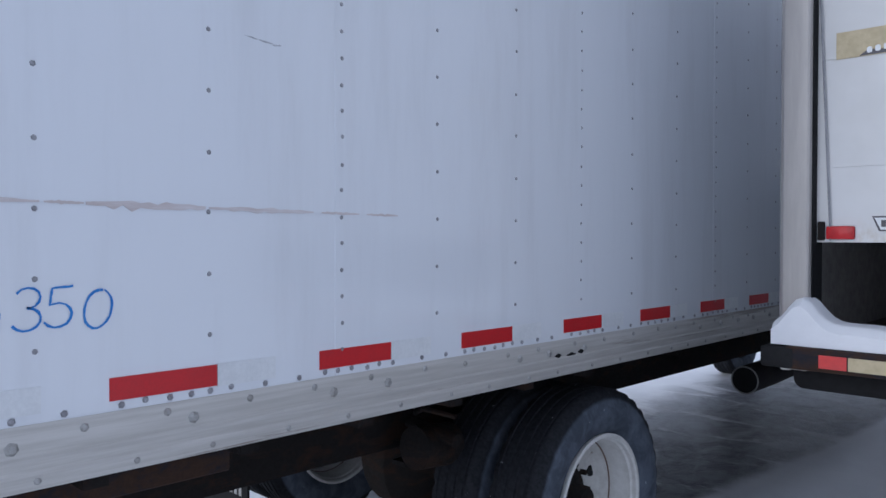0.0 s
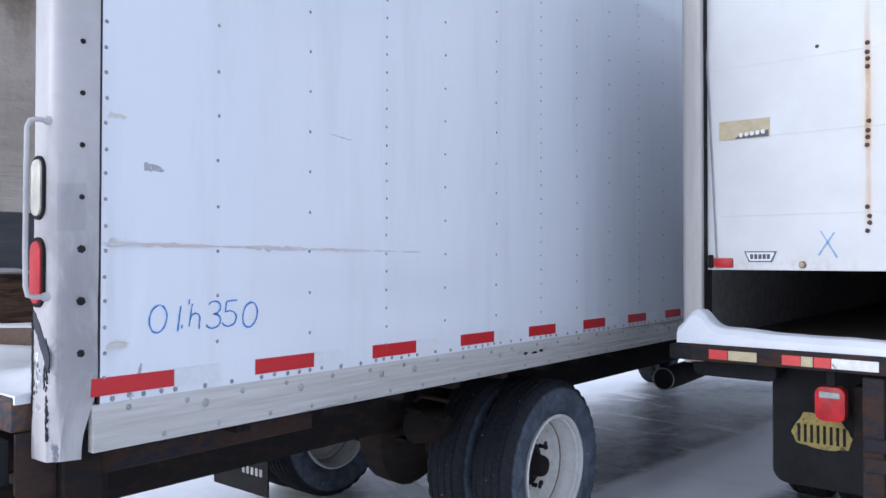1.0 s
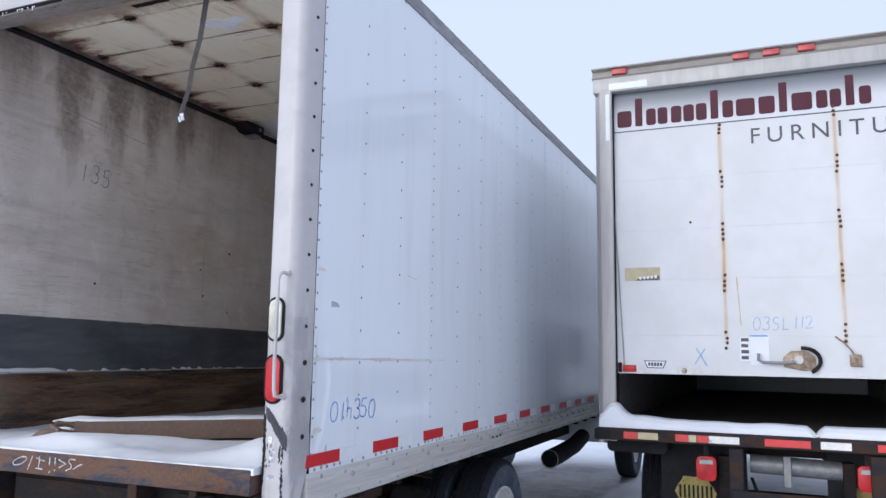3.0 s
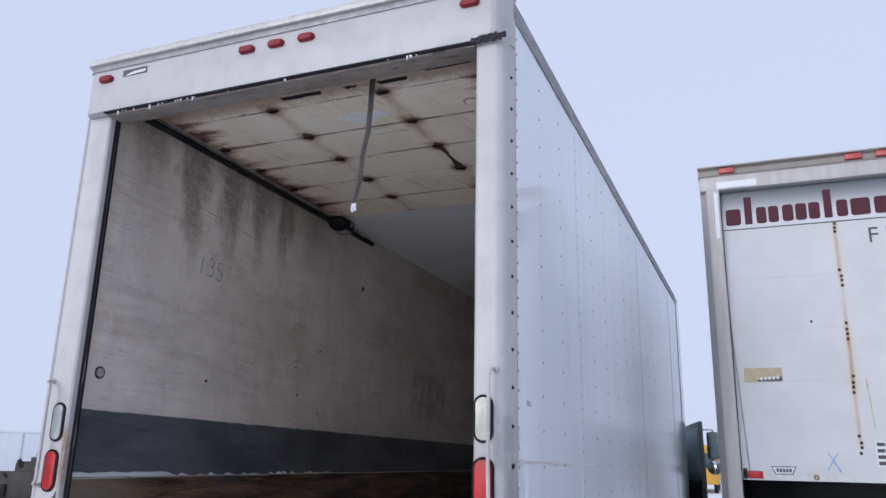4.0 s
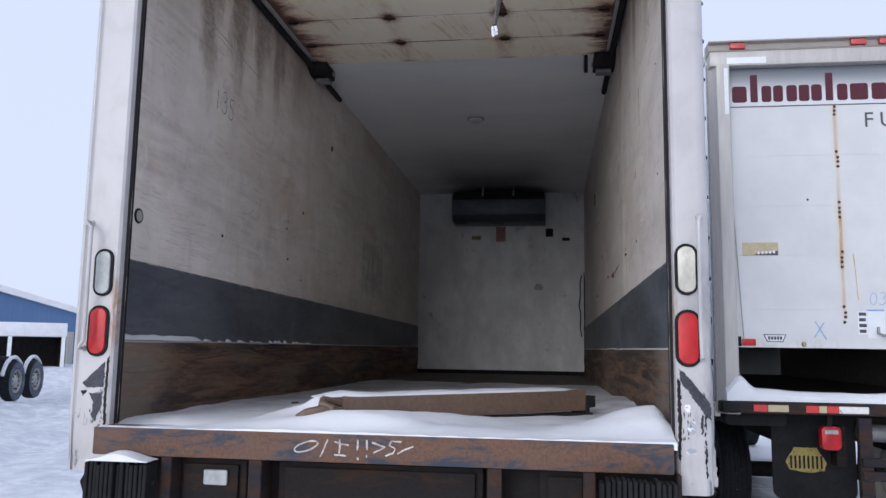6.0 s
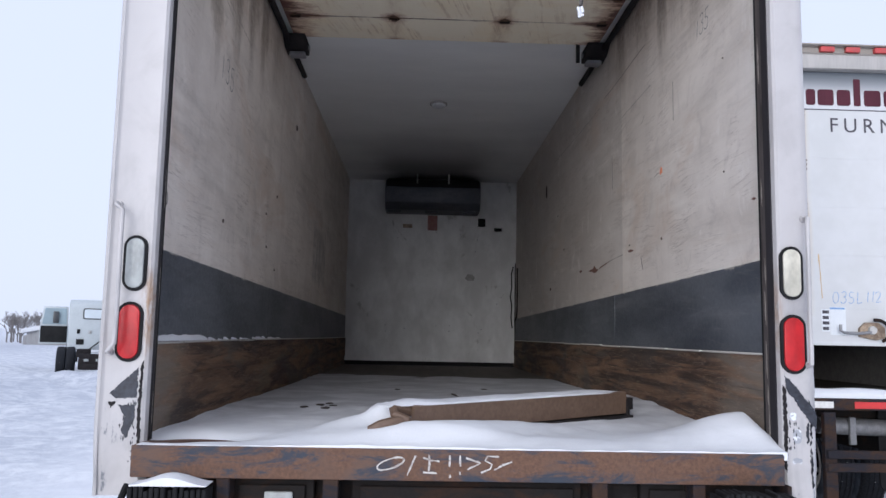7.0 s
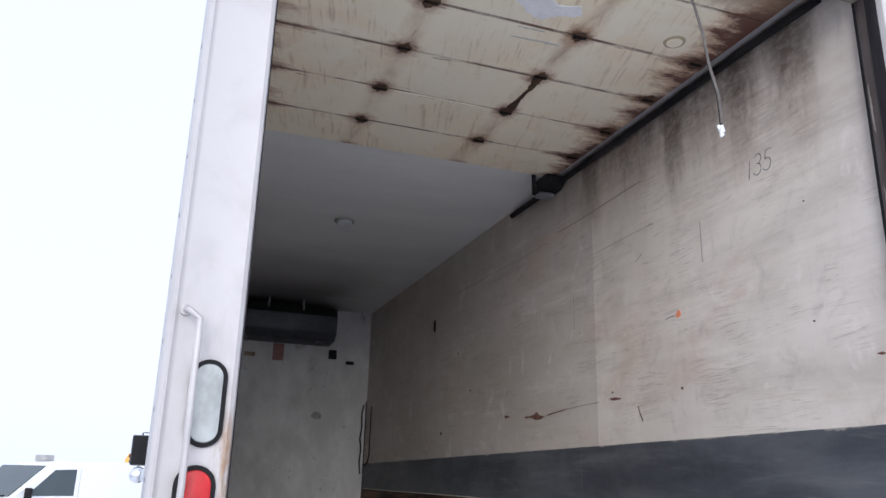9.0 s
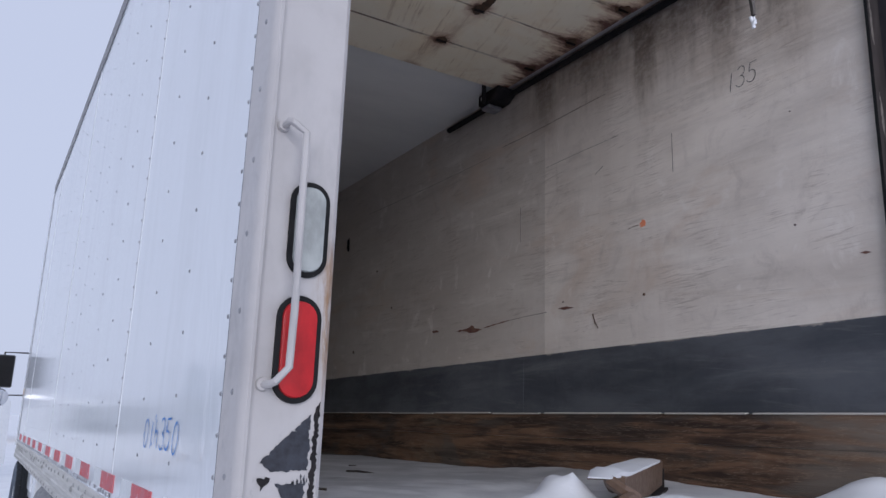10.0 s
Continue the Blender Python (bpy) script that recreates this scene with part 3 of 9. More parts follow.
finish(GREY_PANEL, _gp, mixed(_gp, step_of(_gp, maths(_gp, "ADD", axis_of(_gp, 2), maths(_gp, "MULTIPLY", noise_of(_gp, place_of(_gp, (0.3, 1, 1)), 5, 5, 0.6), 0.03)), 3.46, 3.69), (0.56, 0.56, 0.57), (0.115, 0.13, 0.145)), 0.42, 0, noise_of(_gp, place_of(_gp), 40, 4, 0.6), 0.001)
FADED_LENS = worn("sun_faded_red_lens", (0.50, 0.050, 0.050), (0.40, 0.075, 0.07), 0.35, 0, fine=60, coarse=14)
def door_white():
    m, nt = begin("off_white_door_panel_paint_with_rust_runs")
    f, c = noise_of(nt, place_of(nt), 30, 6, 0.65), noise_of(nt, place_of(nt), 2.2, 4, 0.6)
    col = mixed(nt, step_of(nt, c, 0.35, 0.65), (0.58, 0.58, 0.575), (0.53, 0.53, 0.52))
    x, z = axis_of(nt, 0), axis_of(nt, 2)
    run = noise_of(nt, place_of(nt, (3, 1, 0.5)), 9, 7, 0.7)
    fall = noise_of(nt, place_of(nt, (0.5, 1, 1.1)), 2.7, 3, 0.5)
    for at in (2.852, 3.615):
        d = maths(nt, "ABSOLUTE", maths(nt, "SUBTRACT", maths(nt, "ADD", x, maths(nt, "MULTIPLY", maths(nt, "SUBTRACT", run, 0.5), 0.022)), at))
        live = maths(nt, "MULTIPLY", step_of(nt, z, 1.72, 1.78), maths(nt, "MULTIPLY", step_of(nt, fall, 0.36, 0.58, 0.55, 1.0), maths(nt, "ADD", 0.5, maths(nt, "MULTIPLY", within(nt, z, 2.05, 2.62, 0.15), 0.5))))
        col = mixed(nt, maths(nt, "MULTIPLY", step_of(nt, d, 0.056, 0.004, 0, 0.55), live), col, (0.56, 0.46, 0.31))
        col = mixed(nt, maths(nt, "MULTIPLY", maths(nt, "MULTIPLY", step_of(nt, d, 0.019, 0.004), step_of(nt, run, 0.30, 0.60, 0.35, 1.0)), live), col, (0.37, 0.18, 0.055))
    grime = maths(nt, "MULTIPLY", step_of(nt, z, 1.64, 1.52), step_of(nt, noise_of(nt, place_of(nt, (1, 1, 0.6)), 8, 6, 0.7), 0.5, 0.7, 0, 0.6))
    col = mixed(nt, grime, col, (0.42, 0.36, 0.28))
    return finish(m, nt, col, step_of(nt, f, 0.3, 0.7, 0.32, 0.46), 0, f, 0.001)


DOOR_WHITE = door_white()
GLOSS_SKIN, _gs = begin("glossy_white_fibreglass")
finish(GLOSS_SKIN, _gs, mixed(_gs, step_of(_gs, noise_of(_gs, place_of(_gs, (1, 1, 0.2)), 4, 6, 0.6), 0.4, 0.7), (0.66, 0.68, 0.71), (0.60, 0.62, 0.65)), 0.05, 0, noise_of(_gs, place_of(_gs, (1, 1, 0.25)), 3.0, 2, 0.5), 0.006, 0.25, coat=1.0)
DUSTY_TAPE = worn("snow_dusted_red_tape", (0.55, 0.05, 0.06), (0.50, 0.16, 0.18), 0.5, 0, fine=40, coarse=14, spot=(0.70, 0.70, 0.73), spot_at=0.60)
HINGE_RUST = worn("crusted_hinge_rust", (0.035, 0.022, 0.016), (0.12, 0.065, 0.036), 0.8, 0, fine=60, coarse=18)
STICKER_RED = worn("faded_dull_red_sticker", (0.24, 0.085, 0.075), (0.32, 0.17, 0.15), 0.6, 0, fine=60, coarse=14, spot=(0.42, 0.38, 0.35), spot_at=0.62)
ORANGE_MARK = worn("sprayed_orange_mark", (0.90, 0.26, 0.12), (0.85, 0.36, 0.20), 0.7, 0, fine=70, coarse=25)
RUST_STREAK = worn("orange_rust_run", (0.50, 0.31, 0.12), (0.64, 0.47, 0.25), 0.7, 0, (1, 1, 0.25), 30, 6)
BARE_BLUE = worn("bare_blue_grey_steel", (0.013, 0.014, 0.020), (0.038, 0.042, 0.056), 0.5, 0.2, fine=80, coarse=26, spot=(0.24, 0.26, 0.29), spot_at=0.64)
GASH_RED = worn("torn_reddish_ply", (0.13, 0.052, 0.040), (0.22, 0.12, 0.085), 0.8, 0, fine=60, coarse=14)
RUST_STAIN = worn("brown_rust_stain", (0.12, 0.07, 0.05), (0.22, 0.15, 0.11), 0.7, 0, fine=60, coarse=14)
BRASS = worn("corroded_brass_latch", (0.34, 0.26, 0.18), (0.15, 0.10, 0.07), 0.5, 0.4, fine=50, coarse=22, spot=(0.09, 0.055, 0.035), spot_at=0.60)
def far_darkened_ceiling():
    m, nt = begin("grey_interior_ceiling")
    f, c = noise_of(nt, place_of(nt), 30, 6, 0.65), noise_of(nt, place_of(nt, (0.5, 1.4, 1)), 1.3, 5, 0.6)
    col = mixed(nt, step_of(nt, c, 0.35, 0.65), (0.90, 0.90, 0.895), (0.83, 0.83, 0.83))
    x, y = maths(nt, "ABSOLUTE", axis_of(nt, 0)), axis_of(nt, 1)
    # colour darkens in two steps towards the middle of the far end
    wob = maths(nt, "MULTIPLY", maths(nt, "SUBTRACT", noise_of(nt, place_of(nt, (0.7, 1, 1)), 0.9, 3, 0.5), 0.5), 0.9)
    wide_dark = maths(nt, "MULTIPLY", step_of(nt, maths(nt, "ADD", x, wob), 1.15, 0.35), step_of(nt, maths(nt, "ADD", y, wob), 5.0, 6.5))
    col = mixed(nt, maths(nt, "MULTIPLY", wide_dark, 0.62), col, (0.24, 0.24, 0.255))
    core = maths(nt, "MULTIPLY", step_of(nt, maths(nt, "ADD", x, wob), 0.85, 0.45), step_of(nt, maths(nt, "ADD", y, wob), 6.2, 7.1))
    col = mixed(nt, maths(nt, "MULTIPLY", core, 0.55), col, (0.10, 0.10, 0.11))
    return finish(m, nt, col, 0.5, 0, f, 0.001)


ROOF_IN = far_darkened_ceiling()
END_WALL = worn("scuffed_grey_white_bulkhead", (0.70, 0.69, 0.67), (0.50, 0.49, 0.475), 0.5, 0, (1, 1, 0.6), fine=5, coarse=1.1, depth=0.002, spot=(0.36, 0.345, 0.325), spot_at=0.60)
SHED_GREY = worn("scuffed_grey_filler", (0.34, 0.325, 0.31), (0.24, 0.23, 0.22), 0.7, 0, fine=40, coarse=12)
EVAP = worn("dark_blue_grey_evaporator_casing", (0.045, 0.050, 0.064), (0.085, 0.092, 0.112), 0.45, 0, (1, 1, 2), fine=50, coarse=5)
FLOOR_WOOD = worn("dirty_dark_floor_boards", (0.065, 0.055, 0.045), (0.12, 0.10, 0.085), 0.7, 0, (6, 0.5, 1), 8, 2, 0.003)
STRAP = worn("frayed_grey_webbing", (0.075, 0.066, 0.060), (0.14, 0.125, 0.115), 0.85, 0, (1, 1, 3), 60, 8)
MIRROR_GLASS = worn("tinted_mirror_glass", (0.13, 0.165, 0.17), (0.10, 0.13, 0.135), 0.10, 0.9, fine=20, coarse=3, depth=0.0002)
MIRROR_BACK = worn("black_mirror_shell", (0.03, 0.035, 0.04), (0.05, 0.055, 0.06), 0.4, 0, fine=40, coarse=5)
CHROME, _ct = begin("chrome")
finish(CHROME, _ct, (0.8, 0.8, 0.82), 0.12, 1.0)
ICE, _it = begin("icicle_ice")
finish(ICE, _it, (0.82, 0.86, 0.90), 0.15)
GLASS = glass_dark("tinted_cab_glass", (0.045, 0.06, 0.065))
GLASS_GREEN = glass_dark("grey_green_windscreen", (0.085, 0.115, 0.11))
# opaque pane; the bright sky in it is put into its pale colour
GLASS_PALE = glass_dark("cab_glass_pale_as_sky", (0.22, 0.28, 0.31))


# ---- building helpers ----
def world_of(ob):
    m = ob.matrix_parent_inverse @ ob.matrix_basis
    return world_of(ob.parent) @ m if ob.parent else ob.matrix_basis.copy()


def thing(name, label, category, at=(0, 0, 0), group="", kind="", turn=0.0):
    ob = new(name)
    ob.empty_display_size = 0.2
    ob.matrix_basis = pose(*at, 0, 0, turn)
    return tagged(ob, label, category, group, kind)


def mesh_of(name, bm, material, sharp=35):
    bmesh.ops.recalc_face_normals(bm, faces=bm.faces)
    me = bpy.data.meshes.new(name)
    bm.to_mesh(me)
    bm.free()
    for p in me.polygons:
        p.use_smooth = True
    me.set_sharp_from_angle(angle=radians(sharp))
    me.materials.append(material)
    return me


def part(name, bm, material, parent, label="", local=False, kind=""):
    """One mesh under a thing or part; its vertices are given in the world, or with local=True in the thing's own frame."""
    ob = new(name, mesh_of(name, bm, material))
    ob.parent = parent
    if not local:
        ob.matrix_parent_inverse = world_of(parent).inverted()
    return tagged(ob, label, kind=kind)


def single(name, bm, material, label, category, kind="", group=""):
    return tagged(new(name, mesh_of(name, bm, material)), label, category, group, kind)


def box(bm, x0, x1, y0, y1, z0, z1, bevel=0.0, seg=2):
    v = [bm.verts.new((x, y, z)) for x in (x0, x1) for y in (y0, y1) for z in (z0, z1)]
    f = [bm.faces.new([v[i] for i in q]) for q in ((0, 1, 3, 2), (4, 6, 7, 5), (0, 4, 5, 1), (2, 3, 7, 6), (0, 2, 6, 4), (1, 5, 7, 3))]
    if bevel:
        edges = list({e for q in f for e in q.edges})
        bmesh.ops.bevel(bm, geom=edges, offset=bevel, segments=seg, affect="EDGES", profile=0.5)
    return bm


def B():
    return bmesh.new()


def frame_of(d):
    d = Vector(d).normalized()
    a = d.orthogonal().normalized()
    return d, a, d.cross(a)


def loft(bm, rings, closed=True, cap=True):
    vs = [[bm.verts.new(p) for p in r] for r in rings]
    n = len(vs[0])
    for a, b in zip(vs, vs[1:]):
        for i in range(n if closed else n - 1):
            j = (i + 1) % n
            bm.faces.new((a[i], a[j], b[j], b[i]))
    if cap and closed:
        bm.faces.new(vs[0][::-1])
        bm.faces.new(vs[-1])
    return bm


def cyl(bm, p, q, r0, r1=None, seg=14):
    p, q = Vector(p), Vector(q)
    r1 = r0 if r1 is None else r1
    _, a, b = frame_of(q - p)
    ring = lambda c, r: [c + (a * math.cos(t) + b * math.sin(t)) * r for t in (2 * math.pi * i / seg for i in range(seg))]
    return loft(bm, [ring(p, r0), ring(q, r1)])


def tube(bm, pts, r, seg=8, flat=1.0):
    pts = [Vector(p) for p in pts]
    d0, a, b = frame_of(pts[1] - pts[0])
    rings = []
    for i, p in enumerate(pts):
        d = (pts[min(i + 1, len(pts) - 1)] - pts[max(i - 1, 0)]).normalized()
        turn = d0.rotation_difference(d)
        a, b, d0 = turn @ a, turn @ b, d
        rings.append([p + (a * math.cos(t) * flat + b * math.sin(t)) * r for t in (2 * math.pi * k / seg for k in range(seg))])
    return loft(bm, rings)


def lathe_x(bm, profile, cx, cy, cz, seg=64, sign=1.0, lug=None):
    """Turns (radius, x) pairs round an axle along x; closed profile."""
    rings = []
    for k in range(seg):
        t = 2 * math.pi * k / seg
        rings.append([(cx + sign * x, cy + math.cos(t) * (r + (lug(i, k) if lug else 0)), cz + math.sin(t) * (r + (lug(i, k) if lug else 0))) for i, (r, x) in enumerate(profile)])
    rings.append(rings[0])
    vs = [[bm.verts.new(p) for p in r] for r in rings[:-1]]
    vs.append(vs[0])
    n = len(profile)
    for a, b in zip(vs, vs[1:]):
        for i in range(n):
            j = (i + 1) % n
            bm.faces.new((a[i], a[j], b[j], b[i]))
    return bm


def prism(bm, pts, axis, a, b, bevel=0.0):
    """Extrudes a flat outline from a to b along an axis; pts give the other two coordinates in order."""
    def p3(u, v, w):
        return {"x": (w, u, v), "y": (u, w, v), "z": (u, v, w)}[axis]
    loft(bm, [[p3(u, v, a) for u, v in pts], [p3(u, v, b) for u, v in pts]])
    if bevel:
        bmesh.ops.bevel(bm, geom=list(bm.edges), offset=bevel, segments=2, affect="EDGES", profile=0.5)
    return bm


def oval(cu, cv, w, h, r, n=6):
    """Outline of a rounded rectangle."""
    out = []
    for su, sv, t0 in ((1, 1, 0), (-1, 1, 90), (-1, -1, 180), (1, -1, 270)):
        for k in range(n + 1):
            t = radians(t0 + 90 * k / n)
            out.append((cu + su * (w / 2 - r) + math.cos(t) * r, cv + sv * (h / 2 - r) + math.sin(t) * r))
    return out


def ragged(pts, seed, cut=0.012, amp=0.004):
    """Breaks a straight outline into torn edges."""
    rng = random.Random(seed)
    out = []
    for (u0, v0), (u1, v1) in zip(pts, pts[1:] + pts[:1]):
        n = max(1, int(math.hypot(u1 - u0, v1 - v0) / cut))
        for k in range(n):
            out.append((u0 + (u1 - u0) * k / n + (rng.uniform(-amp, amp) if k else 0), v0 + (v1 - v0) * k / n + (rng.uniform(-amp, amp) if k else 0)))
    return out


def arc(cu, cv, ru, rv, t0, t1, n=10):
    return [(cu + ru * math.cos(radians(t0 + (t1 - t0) * k / n)), cv + rv * math.sin(radians(t0 + (t1 - t0) * k / n))) for k in range(n + 1)]


# strokes of handwriting in a unit cell, u to the right and v up
GLYPHS = {
    "0": [arc(0.35, 0.5, 0.33, 0.48, 80, 435, 18)],
    "1": [[(0.3, 0.0), (0.33, 0.9)]],
    "3": [arc(0.3, 0.74, 0.28, 0.24, 150, -80, 8) + arc(0.3, 0.25, 0.33, 0.27, 90, -150, 9)],
    "5": [[(0.62, 0.98), (0.15, 0.95), (0.12, 0.55)] + arc(0.3, 0.3, 0.33, 0.29, 110, -150, 10)],
    "h": [[(0.10, 0.92), (0.06, 0.12)], [(0.07, 0.35)] + arc(0.27, 0.34, 0.2, 0.24, 150, 20, 5) + [(0.47, 0.0)]],
    ":": [[(0.18, 0.08), (0.20, 0.20)], [(0.38, 0.92), (0.40, 1.12)]],
    "S": [arc(0.35, 0.74, 0.28, 0.24, 40, 260, 8) + arc(0.3, 0.25, 0.3, 0.26, 80, -140, 8)],
    "L": [[(0.1, 1.0), (0.1, 0.05), (0.6, 0.1)]],
    "2": [arc(0.3, 0.7, 0.28, 0.27, 160, -40, 8) + [(0.1, 0.05), (0.7, 0.1)]],
    "T": [[(0.0, 0.95), (0.7, 0.85)], [(0.35, 1.0), (0.32, 0.2)], [(0.1, 0.1), (0.6, 0.05)]],
    "/": [[(0.0, 0.0), (0.75, 1.0)]],
    "X": [[(0.0, 0.1), (0.75, 0.95)], [(0.12, 1.0), (0.85, 0.0)]],
    ">": [[(0.0, 0.95), (0.7, 0.6), (0.1, 0.4)]],
    "8": [arc(0.5, 0.75, 0.35, 0.2, 60, 250, 6) + [(0.6, 0.25)] + arc(0.4, 0.2, 0.3, 0.15, 20, -180, 6), [(0.2, 0.2), (0.9, 0.75)]],
    " ": [],
}


def draw_line(bm, pts, width, out, rng):
    """One hand-drawn stroke of uneven width, laid 2 mm proud."""
    pts = [p + out * 0.002 for p in pts]
    fine = [pts[0]]
    for a, b in zip(pts, pts[1:]):
        n = max(1, int((b - a).length / (width * 1.5)))
        fine += [a.lerp(b, (q + 1) / n) for q in range(n)]
    edge = []
    for k, p in enumerate(fine):
        d = (fine[min(k + 1, len(fine) - 1)] - fine[max(k - 1, 0)]).normalized()
        across = d.cross(out).normalized() * width
        w, j = across * rng.uniform(0.32, 0.62), across * rng.uniform(-0.12, 0.12)
        edge.append((bm.verts.new(p - w + j), bm.verts.new(p + w + j)))
    for (a0, a1), (b0, b1) in zip(edge, edge[1:]):
        bm.faces.new((a0, b0, b1, a1))


def writing(bm, text, at, right, up, height, pitch, width, out, seed=1):
    """Hand-drawn strokes laid 2 mm proud of a surface."""
    rng = random.Random(seed)
    at, right, up, out = Vector(at), Vector(right), Vector(up), Vector(out)
    for i, ch in enumerate(text):
        sway, lift = rng.uniform(-0.04, 0.04), rng.uniform(-0.08, 0.08)
        for line in GLYPHS[ch]:
            draw_line(bm, [at + right * (i * pitch + (u + sway * v) * height * 0.75) + up * (v + lift) * height for u, v in line], width, out, rng)
    return bm


def write_on(name, text, stops, at, right, up, height, width, out, material, parent, label, seed=1):
    """Each hand-drawn character is a part of its own; stops are metres along the line."""
    for i, (ch, d) in enumerate(zip(text, stops)):
        bm = B()
        writing(bm, ch, Vector(at) + Vector(right) * d, right, up, height, 0, width, out, seed + i)
        part(name, bm, material, parent, label)


def lettering(text, at, rot, size, material, parent, name="lettering", spacing=1.0, label=""):
    cu = bpy.data.curves.new(name, "FONT")
    cu.body, cu.size, cu.extrude, cu.space_character = text, size, 0.0008, spacing
    tmp = bpy.data.objects.new(name, cu)
    me = bpy.data.meshes.new_from_object(tmp)
    bpy.data.objects.remove(tmp)
    me.materials.append(material)
    ob = new(name, me)
    ob.parent = parent
    ob.matrix_parent_inverse = world_of(parent).inverted()
    ob.matrix_basis = pose(*at, *rot)
    return tagged(ob, label)


def spaced_word(text, at, rot, size, material, parent, name, spacing, label):
    """A word whose letters are parts of their own."""
    whole = lettering(text, at, rot, size, material, parent, name, spacing, label)
    src = bmesh.new()
    src.from_mesh(whole.data)
    seen, base = set(), whole.matrix_basis.copy()
    bpy.data.objects.remove(whole)
    for v0 in list(src.verts):
        if v0 in seen:
            continue
        island, stack = [], [v0]
        seen.add(v0)
        while stack:
            v = stack.pop()
            island.append(v)
            for e in v.link_edges:
                o = e.other_vert(v)
                if o not in seen:
                    seen.add(o)
                    stack.append(o)
        bm = B()
        twin = {v: bm.verts.new(base @ v.co) for v in island}
        for f in {f for v in island for f in v.link_faces}:
            bm.faces.new([twin[v] for v in f.verts])
        part(name, bm, material, parent, label)
    src.free()


def rivet(bm, p, out, r=0.008, h=0.004):
    p = Vector(p)
    d, a, b = frame_of(out)
    base = [bm.verts.new(p + (a * math.cos(t) + b * math.sin(t)) * r) for t in (math.pi / 3 * k for k in range(6))]
    top = [bm.verts.new(p + d * h + (a * math.cos(t) + b * math.sin(t)) * r * 0.55) for t in (math.pi / 3 * k for k in range(6))]
    for i in range(6):
        j = (i + 1) % 6
        bm.faces.new((base[i], base[j], top[j], top[i]))
    bm.faces.new(top)


def snow_sheet(bm, x0, x1, y0, y1, nx, ny, height, bottom, limits=None):
    """A closed snow body with a free top surface."""
    xs = [x0 + (x1 - x0) * i / nx for i in range(nx + 1)]
    ys = [y0 + (y1 - y0) * (j / ny) ** 1.3 for j in range(ny + 1)]
    def across(x, y):
        if not limits:
            return x
        a, b = limits(y)
        return a + (b - a) * (x - x0) / (x1 - x0)
    top = [[bm.verts.new((across(x, y), y, max(height(across(x, y), y), bottom - 0.01))) for y in ys] for x in xs]
    for i in range(nx):
        for j in range(ny):
            bm.faces.new((top[i][j], top[i + 1][j], top[i + 1][j + 1], top[i][j + 1]))
    rim = [top[i][0] for i in range(nx + 1)] + [top[nx][j] for j in range(1, ny + 1)] + [top[i][ny] for i in range(nx - 1, -1, -1)] + [top[0][j] for j in range(ny - 1, 0, -1)]
    low = [bm.verts.new((v.co.x, v.co.y, bottom)) for v in rim]
    for i in range(len(rim)):
        j = (i + 1) % len(rim)
        bm.faces.new((rim[i], low[i], low[j], rim[j]))
    return bm


def bump2(x, y, s, seed=0.0):
    return noise.noise(Vector((x * s, y * s, seed)))


def smooth01(v, lo, hi):
    t = min(max((v - lo) / (hi - lo), 0.0), 1.0)
    return t * t * (3 - 2 * t)


# ---- ground: one sheet from the yard to the horizon ----
def ground_height(x, y):
    d = math.hypot(x, y - 3)
    field = smooth01(-x, 2.5, 6.0)
    h = GROUND + 0.015 * bump2(x, y, 0.9) + field * (0.05 * bump2(x, y, 0.5, 3) + 0.03 * bump2(x, y, 1.6, 5))
    h += field * smooth01(d, 4, 8) * 0.11 * max(0.0, bump2(x, y, 1.1, 21) - 0.05) * (1 - smooth01(d, 30, 60))
    h -= field * smooth01(d, 5, 9) * 0.07 * math.exp(-((x + 6.2 + 0.25 * (y - 4) + 0.5 * bump2(y, 0, 0.25)) / 0.35) ** 2) * (1 - smooth01(d, 20, 40))
    h += 0.33 * math.exp(-((x + 6.9) / 2.2) ** 2 - ((y - 20.2) / 0.75) ** 2) * (1 + 0.45 * bump2(x, y, 1.9, 33))
    h += 0.36 * math.exp(-((x + 10.2) / 2.4) ** 2 - ((y - 22.0) / 0.9) ** 2) * (1 + 0.4 * bump2(x, y, 1.3, 31))
    h += 0.24 * math.exp(-((x + 11.8) / 2.6) ** 2 - ((y - 8.9) / 2.6) ** 2)
    h += field * smooth01(d, 9, 17) * (0.16 + 0.30 * bump2(x, y, 0.22, 7) + 0.17 * bump2(x, y, 0.75, 11)) * (1 - smooth01(d, 40, 120))
    return h


def build_ground():
    n = 320
    def coord(i):
        u = 2 * i / n - 1
        return 26 * u + 1500 * u ** 9
    c = [coord(i) for i in range(n + 1)]
    verts = [(x, y + 6, ground_height(x, y + 6)) for x in c for y in c]
    faces = [(i * (n + 1) + j, (i + 1) * (n + 1) + j, (i + 1) * (n + 1) + j + 1, i * (n + 1) + j + 1) for i in range(n) for j in range(n)]
    me = bpy.data.meshes.new("ground")
    me.from_pydata(verts, [], faces)
    for p in me.polygons:
        p.use_smooth = True
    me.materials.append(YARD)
    tagged(new("ground", me), "snow-covered yard with dark grey ground under the trucks", "ground", kind="structure")


build_ground()


# ---- the open box truck ----
truck = thing("box_truck", "white box truck with its rear door rolled up, standing in snow", "truck", (0, 0, GROUND))
SEAMS = (0.16, 1.42, 2.68, 3.94, 5.20, 6.46, 7.40)


